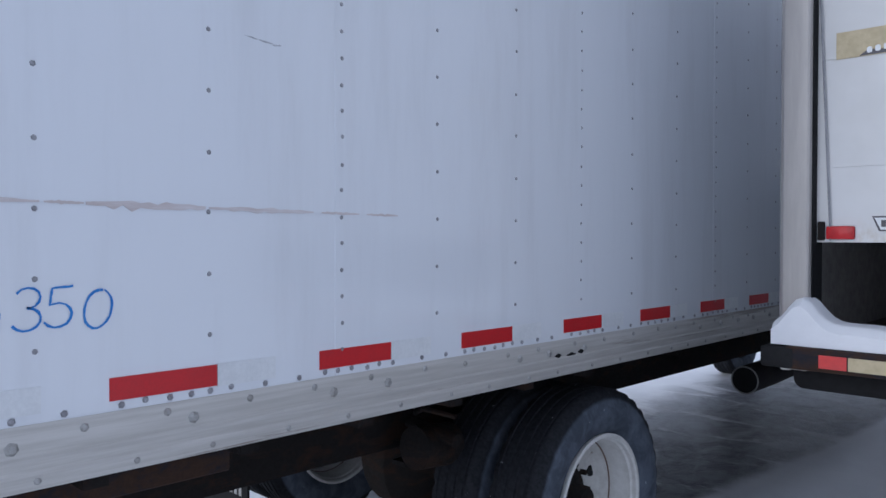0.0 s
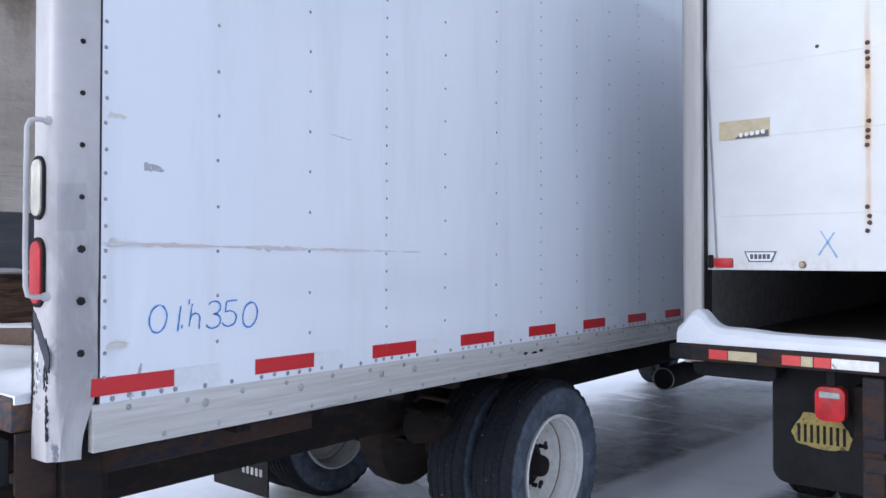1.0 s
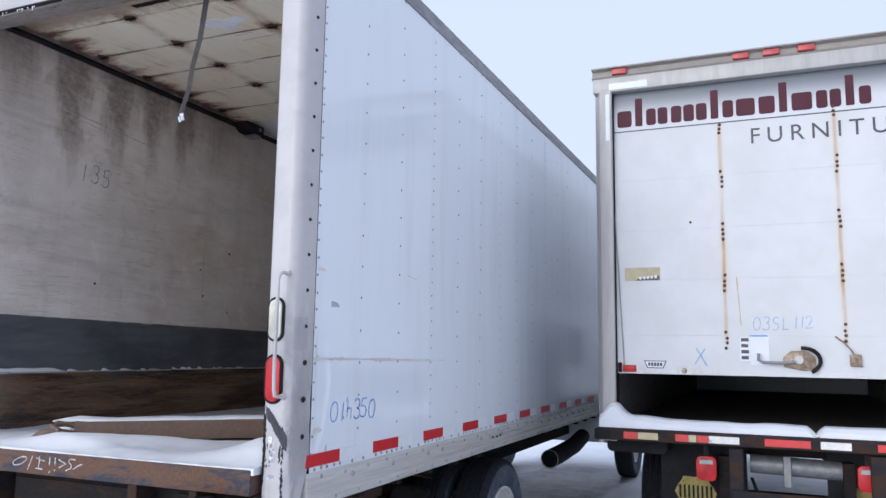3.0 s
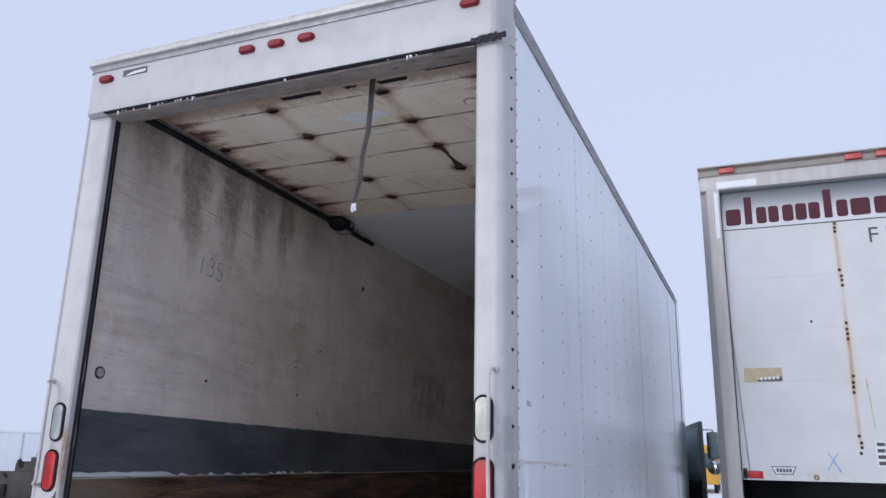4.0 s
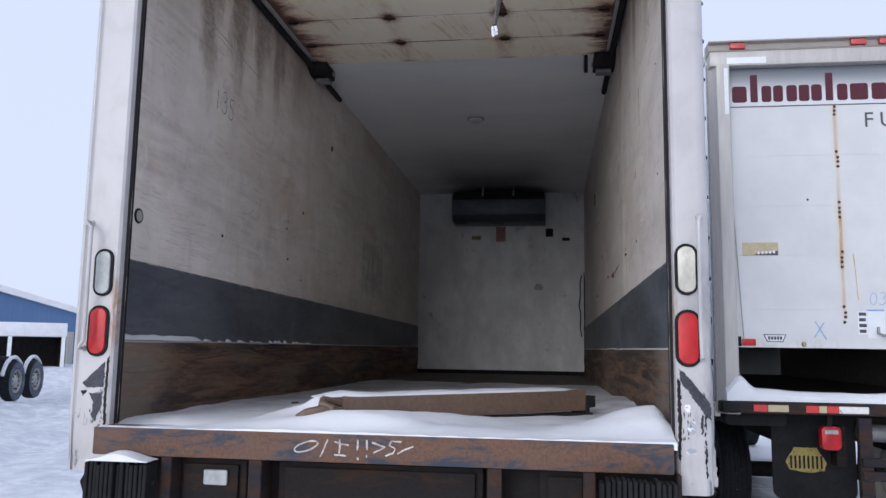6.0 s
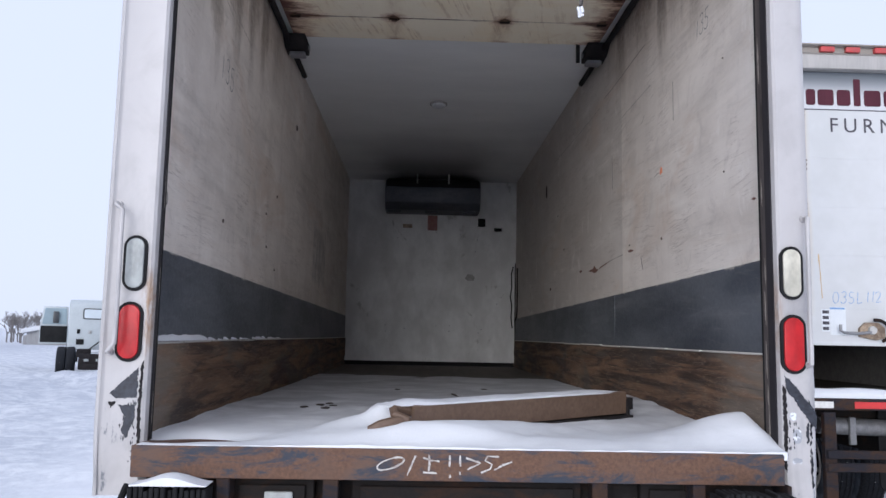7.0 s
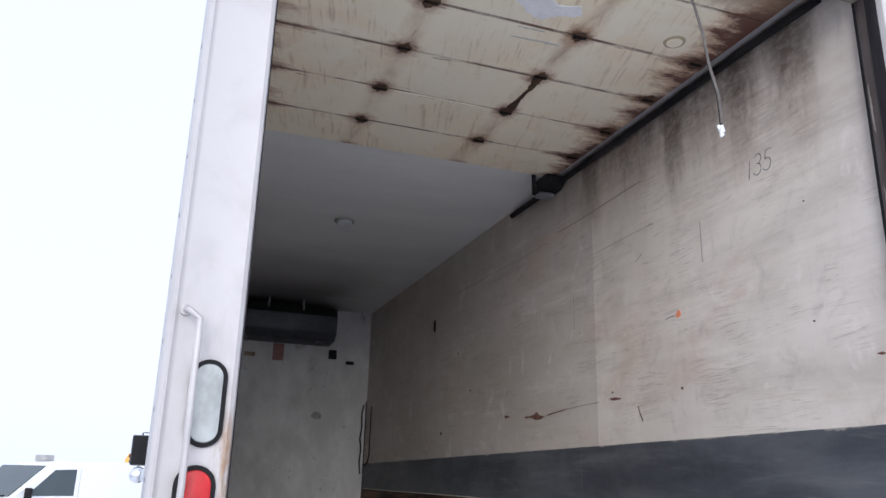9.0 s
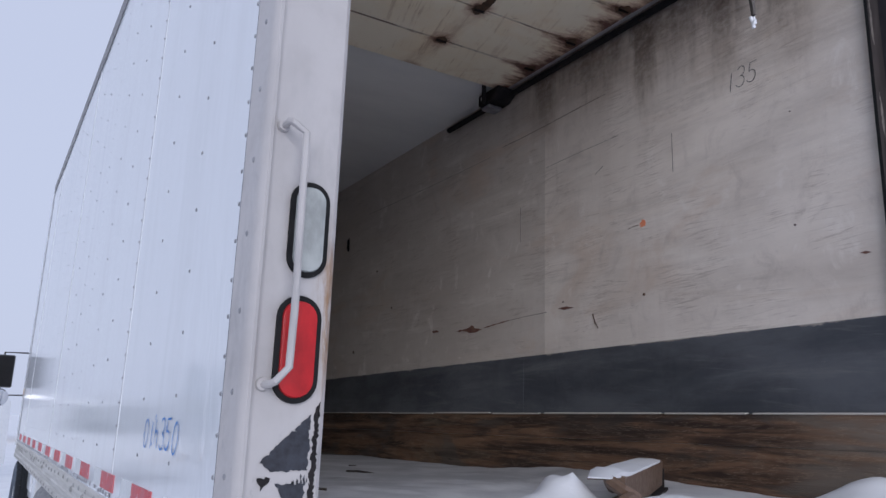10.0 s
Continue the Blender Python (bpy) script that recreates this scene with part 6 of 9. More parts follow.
def under_rear():
    bm = B()
    box(bm, -1.122, 1.122, -0.030, 0.10, 1.042, 1.149, 0.006)
    sill = part("rear_sill", bm, SILL_RUST, truck, "rusted steel rear sill")
    chalk = (
        arc(-0.243, 1.100, 0.046, 0.017, 20, 395, 18), [(-0.186, 1.062), (-0.170, 1.100), (-0.158, 1.128)],
        [(-0.132, 1.121), (-0.104, 1.113), (-0.076, 1.110)], [(-0.112, 1.130), (-0.110, 1.098), (-0.113, 1.076)], [(-0.132, 1.072), (-0.085, 1.070)],
        [(-0.041, 1.131), (-0.042, 1.092)], [(-0.006, 1.131), (-0.004, 1.094)], [(-0.040, 1.066), (-0.039, 1.056)], [(-0.006, 1.076), (-0.005, 1.066)],
        [(0.014, 1.122), (0.064, 1.106), (0.020, 1.084)], [(0.128, 1.128), (0.090, 1.130), (0.080, 1.114), (0.104, 1.102), (0.098, 1.086), (0.066, 1.074)], [(0.112, 1.084), (0.140, 1.100), (0.172, 1.112)],
    )
    for k, line in enumerate(chalk):
        bm = B()
        tilt = 0.30 if k == 0 else 0.0
        draw_line(bm, [Vector((u, -0.0305, v + tilt * (u + 0.243))) for u, v in line], 0.0062, Vector((0, -1, 0)), random.Random(200 + k))
        part("chalk_mark", bm, CHALK, sill, "chalked stroke")
    # laminated rubber dock bumpers under a snow cap
    for x0, x1 in ((-1.095, -0.835), (0.855, 1.122)):
        bumper = thing("dock_bumper", "laminated black rubber dock bumper under the rear sill", "dock bumper", ((x0 + x1) / 2, -0.10, 0.86), "dock bumpers")
        n = 14
        for k in range(n):
            a = x0 + (x1 - x0) * k / n
            bm = B()
            rr = random.Random(k + int(x0 * 100))
            box(bm, a, a + (x1 - x0) / n - 0.004, -0.112 - rr.uniform(0, 0.022), -0.031, 0.884 + rr.uniform(-0.014, 0.008), 1.026 + rr.uniform(-0.01, 0.006), 0.003, 1)
            part("rubber_layer", bm, BLACK, bumper)
        bm = B()
        cyl(bm, (x0 - 0.012, -0.075, 0.95), (x1 + 0.012, -0.075, 0.95), 0.010, seg=8)
        part("tie_rod", bm, RUST_DARK, bumper)
    bm = B()
    snow_sheet(bm, -1.09, -0.84, -0.122, -0.032, 12, 6, lambda x, y: 1.034 + 0.034 * math.sin(math.pi * smooth01(x, -1.10, -0.83)) * (0.7 + 0.3 * math.sin(math.pi * (y + 0.125) / 0.1)), 1.031)
    single("bumper_snow", bm, SNOW, "snow cap on the dock bumper", "snow", "stuff")
    for x, y in ((1.165, 0.13), (1.165, 0.21)):
        bm = B()
        cyl(bm, (x, y, 0.80), (x, y, 0.735), 0.011, seg=8)
        cyl(bm, (x, y, 0.775), (x, y, 0.755), 0.020, seg=6)
        part("hanging_bolt", bm, RUST_DARK, truck, "rusty bolt hanging under the rear corner")
    # step frame
    for x in (-0.445, 0.470):
        bm = B()
        a, b = (x - 0.020, x + 0.034) if x > 0 else (x - 0.026, x + 0.026)
        box(bm, a, b, -0.028, -0.016, 0.30, 1.043, 0.003, 1)
        box(bm, a + 0.012, b - 0.006, -0.016, 0.12, 0.30, 1.043, 0.003, 1)
        part("step_post", bm, RUST, truck, "rusted step post")
    for z, y0 in ((0.715, -0.02), (0.31, -0.06)):
        bm = B()
        box(bm, -0.404, 0.430, y0, y0 + 0.09, z, z + 0.035, 0.004, 1)
        part("step_tread", bm, RUST, truck, "rusted step tread")
    for x in (-0.808, 0.822):
        bm = B()
        box(bm, x - 0.022, x + 0.022, -0.028, 0.10, 0.86, 1.043, 0.004, 1)
        part("gusset_plate", bm, RUST, truck, "rusted gusset plate")
    bm = B()
    prism(bm, [(-0.026, 1.041), (0.098, 1.041), (0.098, 0.78), (0.04, 0.78), (-0.026, 0.86)], "x", 1.132, 1.146, 0.003)
    part("gusset_plate", bm, RUST, truck, "rusted gusset plate")
    bm = B()
    box(bm, 1.09, 1.135, 0.235, 1.15, 0.865, 0.955, 0.004, 1)
    part("side_runner", bm, RUST, truck, "rusted runner under the floor edge")
    # low bars of the step, dusted with snow
    bm = B()
    tube(bm, [(-0.97, 0.28, 0.725), (-0.60, 0.30, 0.80), (-0.17, 0.31, 0.868)], 0.022, 8)
    part("brace_rod", bm, ALLOY_DARK, truck, "dull grey brace behind the step")
    bm = B()
    box(bm, -1.14, 1.18, 0.101, 0.23, 0.80, 1.055, 0.006, 1)
    part("rear_crossmember", bm, RUST_DARK, truck)
    for x0, x1 in ((-0.80, -0.51), (-0.38, 0.43), (0.64, 0.83)):
        bm = B()
        box(bm, x0, x1, 0.06, 0.10, 0.845, 1.03, 0.004, 1)
        box(bm, x0 + 0.03, x1 - 0.03, 0.045, 0.06, 0.865, 1.01, 0.003, 1)
        part("backing_plate", bm, RUST_DARK, truck)
    bm = B()
    box(bm, -0.68, -0.58, 0.03, 0.046, 0.93, 0.99, 0.008)
    part("reversing_light", bm, CLEAR_LENS, truck, "small square light behind the sill")
    # plates added to fill the dark area below the rear corner
    bm = B()
    box(bm, 0.50, 0.96, 0.24, 0.27, 0.690, 0.98, 0.004, 1)
    box(bm, 0.96, 1.13, 0.24, 0.27, 0.77, 0.98, 0.004, 1)
    part("dark_fill_plate", bm, RUST_DARK, truck)
    bm = B()
    box(bm, -0.60, 0.64, 0.34, 0.38, 0.545, 0.96, 0.006, 1)
    part("rear_cross_plate", bm, RUST_DARK, truck)
    bm = B()
    tube(bm, [(-1.16, 0.06, 1.0), (-1.17, 0.0, 0.93), (-1.15, 0.0, 0.88), (-1.08, 0.02, 0.86)], 0.012, 8)
    part("loose_cable", bm, BLACK, truck)
    # chassis
    for s in (1, -1):
        bm = B()
        prism(bm, [(s * 0.36, 0.552), (s * 0.45, 0.552), (s * 0.45, 0.93), (s * 0.36, 0.93), (s * 0.36, 0.915), (s * 0.42, 0.915), (s * 0.42, 0.570), (s * 0.36, 0.570)], "y", 0.125, 10.8)
        part("chassis_rail", bm, RUST_DARK, truck)
        bm = B()
        for k in range(5):
            box(bm, s * 0.50, s * 0.58, 2.35 + 0.09 * k, 3.57 - 0.09 * k, 0.50 + 0.022 * k, 0.52 + 0.022 * k)
        part("leaf_spring", bm, RUST_DARK, truck)
    for k in range(17):
        bm = B()
        box(bm, -1.24, 1.24, 0.7 + 0.42 * k, 0.76 + 0.42 * k, 0.935, 1.055)
        part("floor_bearer", bm, RUST_DARK, truck)
    bm = B()
    cyl(bm, (-0.95, 2.96, 0.33), (0.95, 2.96, 0.33), 0.075, seg=16)
    part("rear_axle", bm, RUST_DARK, truck, "dark rusty rear axle")
    bm = B()
    rings = [[(x, 2.96 + r * math.cos(t), 0.33 + r * math.sin(t)) for t in (2 * math.pi * k / 20 for k in range(20))] for x, r in ((-0.30, 0.08), (-0.22, 0.20), (-0.10, 0.285), (0.08, 0.295), (0.2, 0.21), (0.30, 0.08))]
    loft(bm, rings)
    part("differential", bm, RUST_DARK, truck, "round rusty differential housing")
    bm = B()
    cyl(bm, (0, 2.96, 0.36), (0, 3.45, 0.40), 0.16, 0.09, 16)
    part("pinion_housing", bm, RUST_DARK, truck)
    bm = B()
    cyl(bm, (0, 3.4, 0.41), (0, 7.8, 0.55), 0.055, seg=14)
    part("drive_shaft", bm, RUST_DARK, truck)
    bm = B()
    cyl(bm, (0.70, 2.30, 0.62), (0.70, 2.52, 0.60), 0.095, seg=16)
    cyl(bm, (0.56, 2.40, 0.70), (0.86, 2.40, 0.66), 0.030, seg=10)
    cyl(bm, (0.66, 2.55, 0.45), (0.66, 2.75, 0.45), 0.10, seg=16)
    tube(bm, [(0.9, 2.35, 0.78), (0.75, 2.3, 0.80), (0.6, 2.4, 0.74), (0.45, 2.6, 0.76)], 0.012, 6)
    part("brake_gear", bm, RUST_DARK, truck)
    bm = B()
    box(bm, -1.20, -0.58, 2.26, 2.275, -0.03, 0.80, 0.004, 1)
    flap = part("mud_flap", bm, BLACK, truck, "black mud flap with a worn number")
    bm = B()
    for k in range(5):
        box(bm, -0.86 + 0.048 * k, -0.86 + 0.048 * k + 0.028, 2.257, 2.26, 0.10, 0.15)
    part("worn_marking", bm, RIVET_PALE, flap)
    bm = B()
    tube(bm, [(1.06, 4.9, 0.62), (1.06, 5.3, 0.625), (1.04, 6.0, 0.64), (0.95, 6.8, 0.66)], 0.09, 20)
    pipe = part("exhaust_pipe", bm, TRACK, truck, "exhaust pipe with an open end")
    bm = B()
    cyl(bm, (1.06, 4.893, 0.62), (1.06, 4.899, 0.62), 0.080, seg=20)
    part("pipe_mouth", bm, BLACK, pipe)
    bm = B()
    tube(bm, [(1.06 + 0.086 * math.cos(t), 4.897, 0.62 + 0.086 * math.sin(t)) for t in (math.pi * k / 14 for k in range(29))], 0.005, 6)
    part("pipe_lip", bm, RIVET_PALE, pipe)
    bm = B()
    cyl(bm, (-0.80, 6.4, 0.50), (-0.80, 7.6, 0.50), 0.28, seg=24)
    part("fuel_tank", bm, ALLOY_DARK, truck)


under_rear()


def make_wheel(owner, x, y, z, s, dished, front=False):
    """A truck wheel whose outer face looks along s*x."""
    wheel = new("wheel")
    wheel.parent = owner
    wheel.matrix_parent_inverse = world_of(owner).inverted()
    wheel.matrix_basis = pose(x, y, z)
    tread = [(0.300, -0.095), (0.345, -0.128), (0.40, -0.142), (0.455, -0.140), (0.492, -0.128), (0.515, -0.112)]
    for a in (-0.075, -0.025, 0.025, 0.075):
        tread += [(0.520, a - 0.010), (0.513, a - 0.007), (0.513, a + 0.007), (0.520, a + 0.010)]
    tread += [(0.515, 0.112), (0.492, 0.128), (0.455, 0.140), (0.40, 0.142), (0.345, 0.128), (0.300, 0.095)]
    def lug(i, k):
        return -0.012 if i in (4, 5, len(tread) - 6, len(tread) - 5) and k % 3 == 0 else 0.0
    bm = B()
    lathe_x(bm, tread, 0, 0, 0, 108, s, lug)
    part("tyre", bm, TYRE, wheel, local=True)
    bm = B()
    if dished:
        prof = [(0.318, 0.112), (0.320, 0.128), (0.306, 0.131), (0.298, 0.122), (0.296, 0.104), (0.288, 0.096), (0.286, 0.055), (0.279, 0.045), (0.277, 0.0), (0.277, -0.10), (0.290, -0.10), (0.290, 0.06)]
    else:
        prof = [(0.300, 0.100), (0.302, 0.112), (0.286, 0.114), (0.272, 0.09), (0.24, 0.06), (0.17, 0.085), (0.11, 0.095), (0.05, 0.10), (0.05, 0.08), (0.24, 0.04), (0.288, 0.06)]
    lathe_x(bm, prof, 0, 0, 0, 56, s)
    rim = part("rim", bm, RIM, wheel, "chipped white steel rim", local=True)
    if dished:
        bm = B()
        lathe_x(bm, [(0.2765, -0.012), (0.262, -0.020), (0.246, -0.048), (0.20, -0.066), (0.11, -0.072), (0.11, -0.085), (0.24, -0.078), (0.2765, -0.04)], 0, 0, 0, 56, s)
        part("wheel_disc", bm, DISC, rim, "grimy pale wheel disc", local=True)
        bm = B()
        lathe_x(bm, [(0.2785, -0.008), (0.2730, -0.010), (0.2725, -0.015), (0.2785, -0.018)], 0, 0, 0, 56, s)
        part("weld_seam", bm, RUST_STAIN, rim, local=True)
        for k in range(5):
            t = 2 * math.pi * (k + 0.3) / 5
            bm = B()
            cyl(bm, (s * -0.066, 0.205 * math.cos(t), 0.205 * math.sin(t)), (s * -0.0595, 0.205 * math.cos(t), 0.205 * math.sin(t)), 0.028, seg=14)
            part("hand_hole", bm, BLACK, rim, local=True)
    bm = B()
    if dished:
        lathe_x(bm, [(0.001, 0.045), (0.055, 0.045), (0.062, 0.03), (0.068, -0.02), (0.085, -0.04), (0.13, -0.06), (0.14, -0.075), (0.001, -0.08)], 0, 0, 0, 28, s)
    else:
        lathe_x(bm, [(0.001, 0.15), (0.05, 0.145), (0.06, 0.10), (0.075, 0.09), (0.001, 0.08)], 0, 0, 0, 28, s)
    part("hub", bm, RUST_DARK, wheel, "rusty axle hub", local=True)
    for k in range(10):
        t = 2 * math.pi * k / 10
        bm = B()
        x0 = -0.07 if dished else 0.085
        cyl(bm, (s * x0, 0.145 * math.cos(t), 0.145 * math.sin(t)), (s * (x0 + 0.03), 0.145 * math.cos(t), 0.145 * math.sin(t)), 0.014, seg=6)
        part("wheel_nut", bm, RUST_DARK, wheel, local=True)
    return wheel


for side in (1, -1):
    make_wheel(truck, side * 1.105, 2.96, 0.335, side, True)
    make_wheel(truck, side * 0.775, 2.96, 0.335, -side, True)
    make_wheel(truck, side * 1.03, 9.55, 0.335, side, False)


CAB_TEAL = worn("dull_grey_green_cab_trim", (0.10, 0.12, 0.12), (0.15, 0.17, 0.17), 0.5, 0, fine=30, coarse=3)


def truck_cab():
    white = SKIN
    bm = B()
    prism(bm, [(8.15, 0.45), (8.15, 2.05), (8.35, 2.28), (9.15, 2.30), (9.45, 2.18), (9.80, 1.42), (10.0, 1.40), (10.0, 0.45)], "x", -1.03, 1.03, 0.03)
    cab = part("cab", bm, white, truck)
    bm = B()
    prism(bm, [(10.0, 0.40), (10.0, 1.38), (10.9, 1.22), (11.1, 1.0), (11.12, 0.40)], "x", -0.95, 0.95, 0.05)
    part("hood", bm, white, truck)
    bm = B()
    prism(bm, [(9.50, 2.12), (9.80, 1.46), (9.815, 1.47), (9.515, 2.13)], "x", -0.9, 0.9)
    part("windscreen", bm, GLASS, cab)
    bm = B()
    box(bm, -0.5, 0.5, 8.135, 8.15, 1.55, 1.95)
    part("rear_window", bm, GLASS, cab)
    # the passenger door stands ajar
    door = new("cab_door")
    door.parent = truck
    door.matrix_parent_inverse = world_of(truck).inverted()
    door.matrix_basis = pose(1.06, 9.65, 0, 0, 0, 19)
    tagged(door, "white cab door standing ajar")
    bm = B()
    prism(bm, [(0.0, 0.55), (0.0, 1.45), (-0.25, 2.16), (-1.10, 2.20), (-1.14, 1.5), (-1.14, 0.55)], "x", -0.02, 0.03, 0.008)
    part("door_skin", bm, CAB_TEAL, door, local=True)
    bm = B()
    prism(bm, [(-0.09, 1.48), (-0.30, 2.08), (-1.03, 2.12), (-1.06, 1.48)], "x", -0.026, 0.036)
    part("door_glass", bm, GLASS_PALE, door, local=True)
    bm = B()
    box(bm, -0.05, -0.024, -1.08, -0.1, 0.70, 1.40, 0.01)
    part("door_trim", bm, BLACK, door, local=True)
    bm = B()
    prism(bm, [(9.55, 0.55), (9.55, 1.42), (9.32, 2.10), (8.55, 2.12), (8.52, 0.55)], "x", -1.045, -1.025, 0.006)
    part("door_skin", bm, white, cab)
    for s in (1, -1):
        mirror = new("mirror")
        mirror.parent = truck
        mirror.matrix_parent_inverse = world_of(truck).inverted()
        mirror.matrix_basis = pose(1.53 if s > 0 else -1.47, 9.35, 1.66)
        tagged(mirror, "tall black truck mirror on a tubular arm")
        w = 0.088 if s > 0 else 0.12
        bm = B()
        box(bm, -w, w, 0.0, 0.06, 0.03, 0.42, 0.02)
        part("mirror_shell", bm, MIRROR_BACK, mirror, local=True)
        bm = B()
        box(bm, -w + 0.012, w - 0.012, -0.004, 0.001, 0.045, 0.405)
        # left glass is plain black, a dark reflection put into its colour
        part("mirror_glass", bm, MIRROR_GLASS if s > 0 else BLACK, mirror, local=True)
        bm = B()
        rings = [[(r * math.cos(t), 0.02 - yy, -0.085 + r * math.sin(t)) for t in (2 * math.pi * k / 20 for k in range(20))] for r, yy in ((0.10, -0.02), (0.105, 0.0), (0.08, 0.025), (0.03, 0.035))]
        loft(bm, rings)
        part("convex_mirror", bm, CHROME, mirror, "round convex mirror", local=True)
        bm = B()
        reach = -0.40 if s > 0 else 0.32
        tube(bm, [(reach, 0.05, 0.46), (0.0, 0.04, 0.45), (0.0, 0.04, -0.06), (reach, 0.05, -0.05)], 0.010, 8)
        part("mirror_arm", bm, TRACK, mirror, local=True)


truck_cab()


def side_marks():
    for y, z, n in ((0.185, 2.02, 0.05), (0.19, 1.30, 0.055), (0.19, 1.62, 0.03)):
        bm = B()
        prism(bm, ragged([(y - 0.012, z - 0.010), (y + n, z - 0.006), (y + n + 0.01, z + 0.004), (y, z + 0.012)], int(z * 100), 0.006, 0.003), "x", 1.2888, 1.2903)
        part("sealant_smear", bm, PALE_SEALANT, truck, "dried cream sealant smear on the side panel")
    bm = B()
    prism(bm, ragged([(0.235, 1.065), (0.262, 1.10), (0.285, 1.175), (0.300, 1.235), (0.293, 1.236), (0.272, 1.17), (0.250, 1.105), (0.225, 1.07)], 5, 0.005, 0.002), "x", 1.2888, 1.2903)
    part("panel_crease", bm, SMUDGE, truck, "dirty crease in the side panel")
    stops = tuple(v / 1.35 for v in (0.0, 0.080, 0.105, 0.145, 0.215, 0.280, 0.362))
    write_on("marker_character", "01:h350", stops, (1.2897, 0.315, 1.330), (0, 1.35, 0), (0, 0.10, 1), 0.094, 0.0055, (1, 0, 0), INK_BLUE, truck, "blue handwritten character on the side panel", 9)
    write_on("marker_character", "01:h350", stops, (-1.2897, 0.93, 1.310), (0, -1.35, 0), (0, -0.10, 1), 0.078, 0.0055, (-1, 0, 0), INK_BLUE, truck, "blue handwritten character on the side panel", 9)
    # long brown scrape along the panels
    for k, (y0, y1, w) in enumerate(((0.165, 0.59, 0.018), (0.60, 0.685, 0.009), (0.69, 0.99, 0.028), (1.00, 1.33, 0.018), (1.36, 1.50, 0.009), (1.53, 1.66, 0.009))):
        n = 14
        upper = [(y0 + (y1 - y0) * q / n, 1.622 - 0.009 * (y0 + (y1 - y0) * q / n) + w * (0.25 + 0.45 * noise.noise(Vector((q * 0.7, k, 1)))) * math.sin(math.pi * min(max(q / n, 0.03), 0.97)) ** 0.5) for q in range(n + 1)]
        lower = [(y0 + (y1 - y0) * q / n, 1.620 - 0.009 * (y0 + (y1 - y0) * q / n) - w * (0.3 + 0.45 * noise.noise(Vector((q * 0.9, k, 5)))) * math.sin(math.pi * min(max(q / n, 0.03), 0.97)) ** 0.5) for q in range(n, -1, -1)]
        bm = B()
        prism(bm, upper + lower, "x", 1.2885, 1.2918)
        part("scrape", bm, SCRAPE, truck, "pinkish brown scrape across the side panels")
    bm = B()
    prism(bm, ragged([(0.30, 1.855), (0.305, 1.885), (0.335, 1.880), (0.375, 1.866), (0.36, 1.856)], 41, 0.008, 0.005), "x", 1.288, 1.2902)
    part("scuff", bm, SMUDGE, truck, "grey scuff on the side panel")
    bm = B()
    prism(bm, ragged([(1.10, 2.080), (1.17, 2.074), (1.20, 2.070), (1.235, 2.073), (1.20, 2.064), (1.17, 2.068)], 42, 0.008, 0.002), "x", 1.288, 1.2902)
    part("scuff", bm, SMUDGE, truck, "grey scuff on the side panel")
    bm = B()
    for y, z, a in ((2.50, 1.062, 0.05), (2.58, 1.058, 0.07), (2.66, 1.064, 0.05), (2.62, 1.045, 0.04)):
        prism(bm, [(y, z), (y + a * 0.5, z + 0.010), (y + a, z + 0.002), (y + a * 0.6, z - 0.010)], "x", 1.296, 1.2985)
    part("rail_scar", bm, BLACK, truck, "black scar on the bottom rail")


side_marks()


# ---- the second box truck beside it ----
furn = thing("box_truck", "white furniture box truck, rear door nearly shut, rust-streaked", "truck", (3.2, 3.1, GROUND))
BX0, BX1 = 1.926, 4.474
BSEAMS = (1.520, 1.804, 2.216, 2.594, 2.985, 3.380, 3.690)


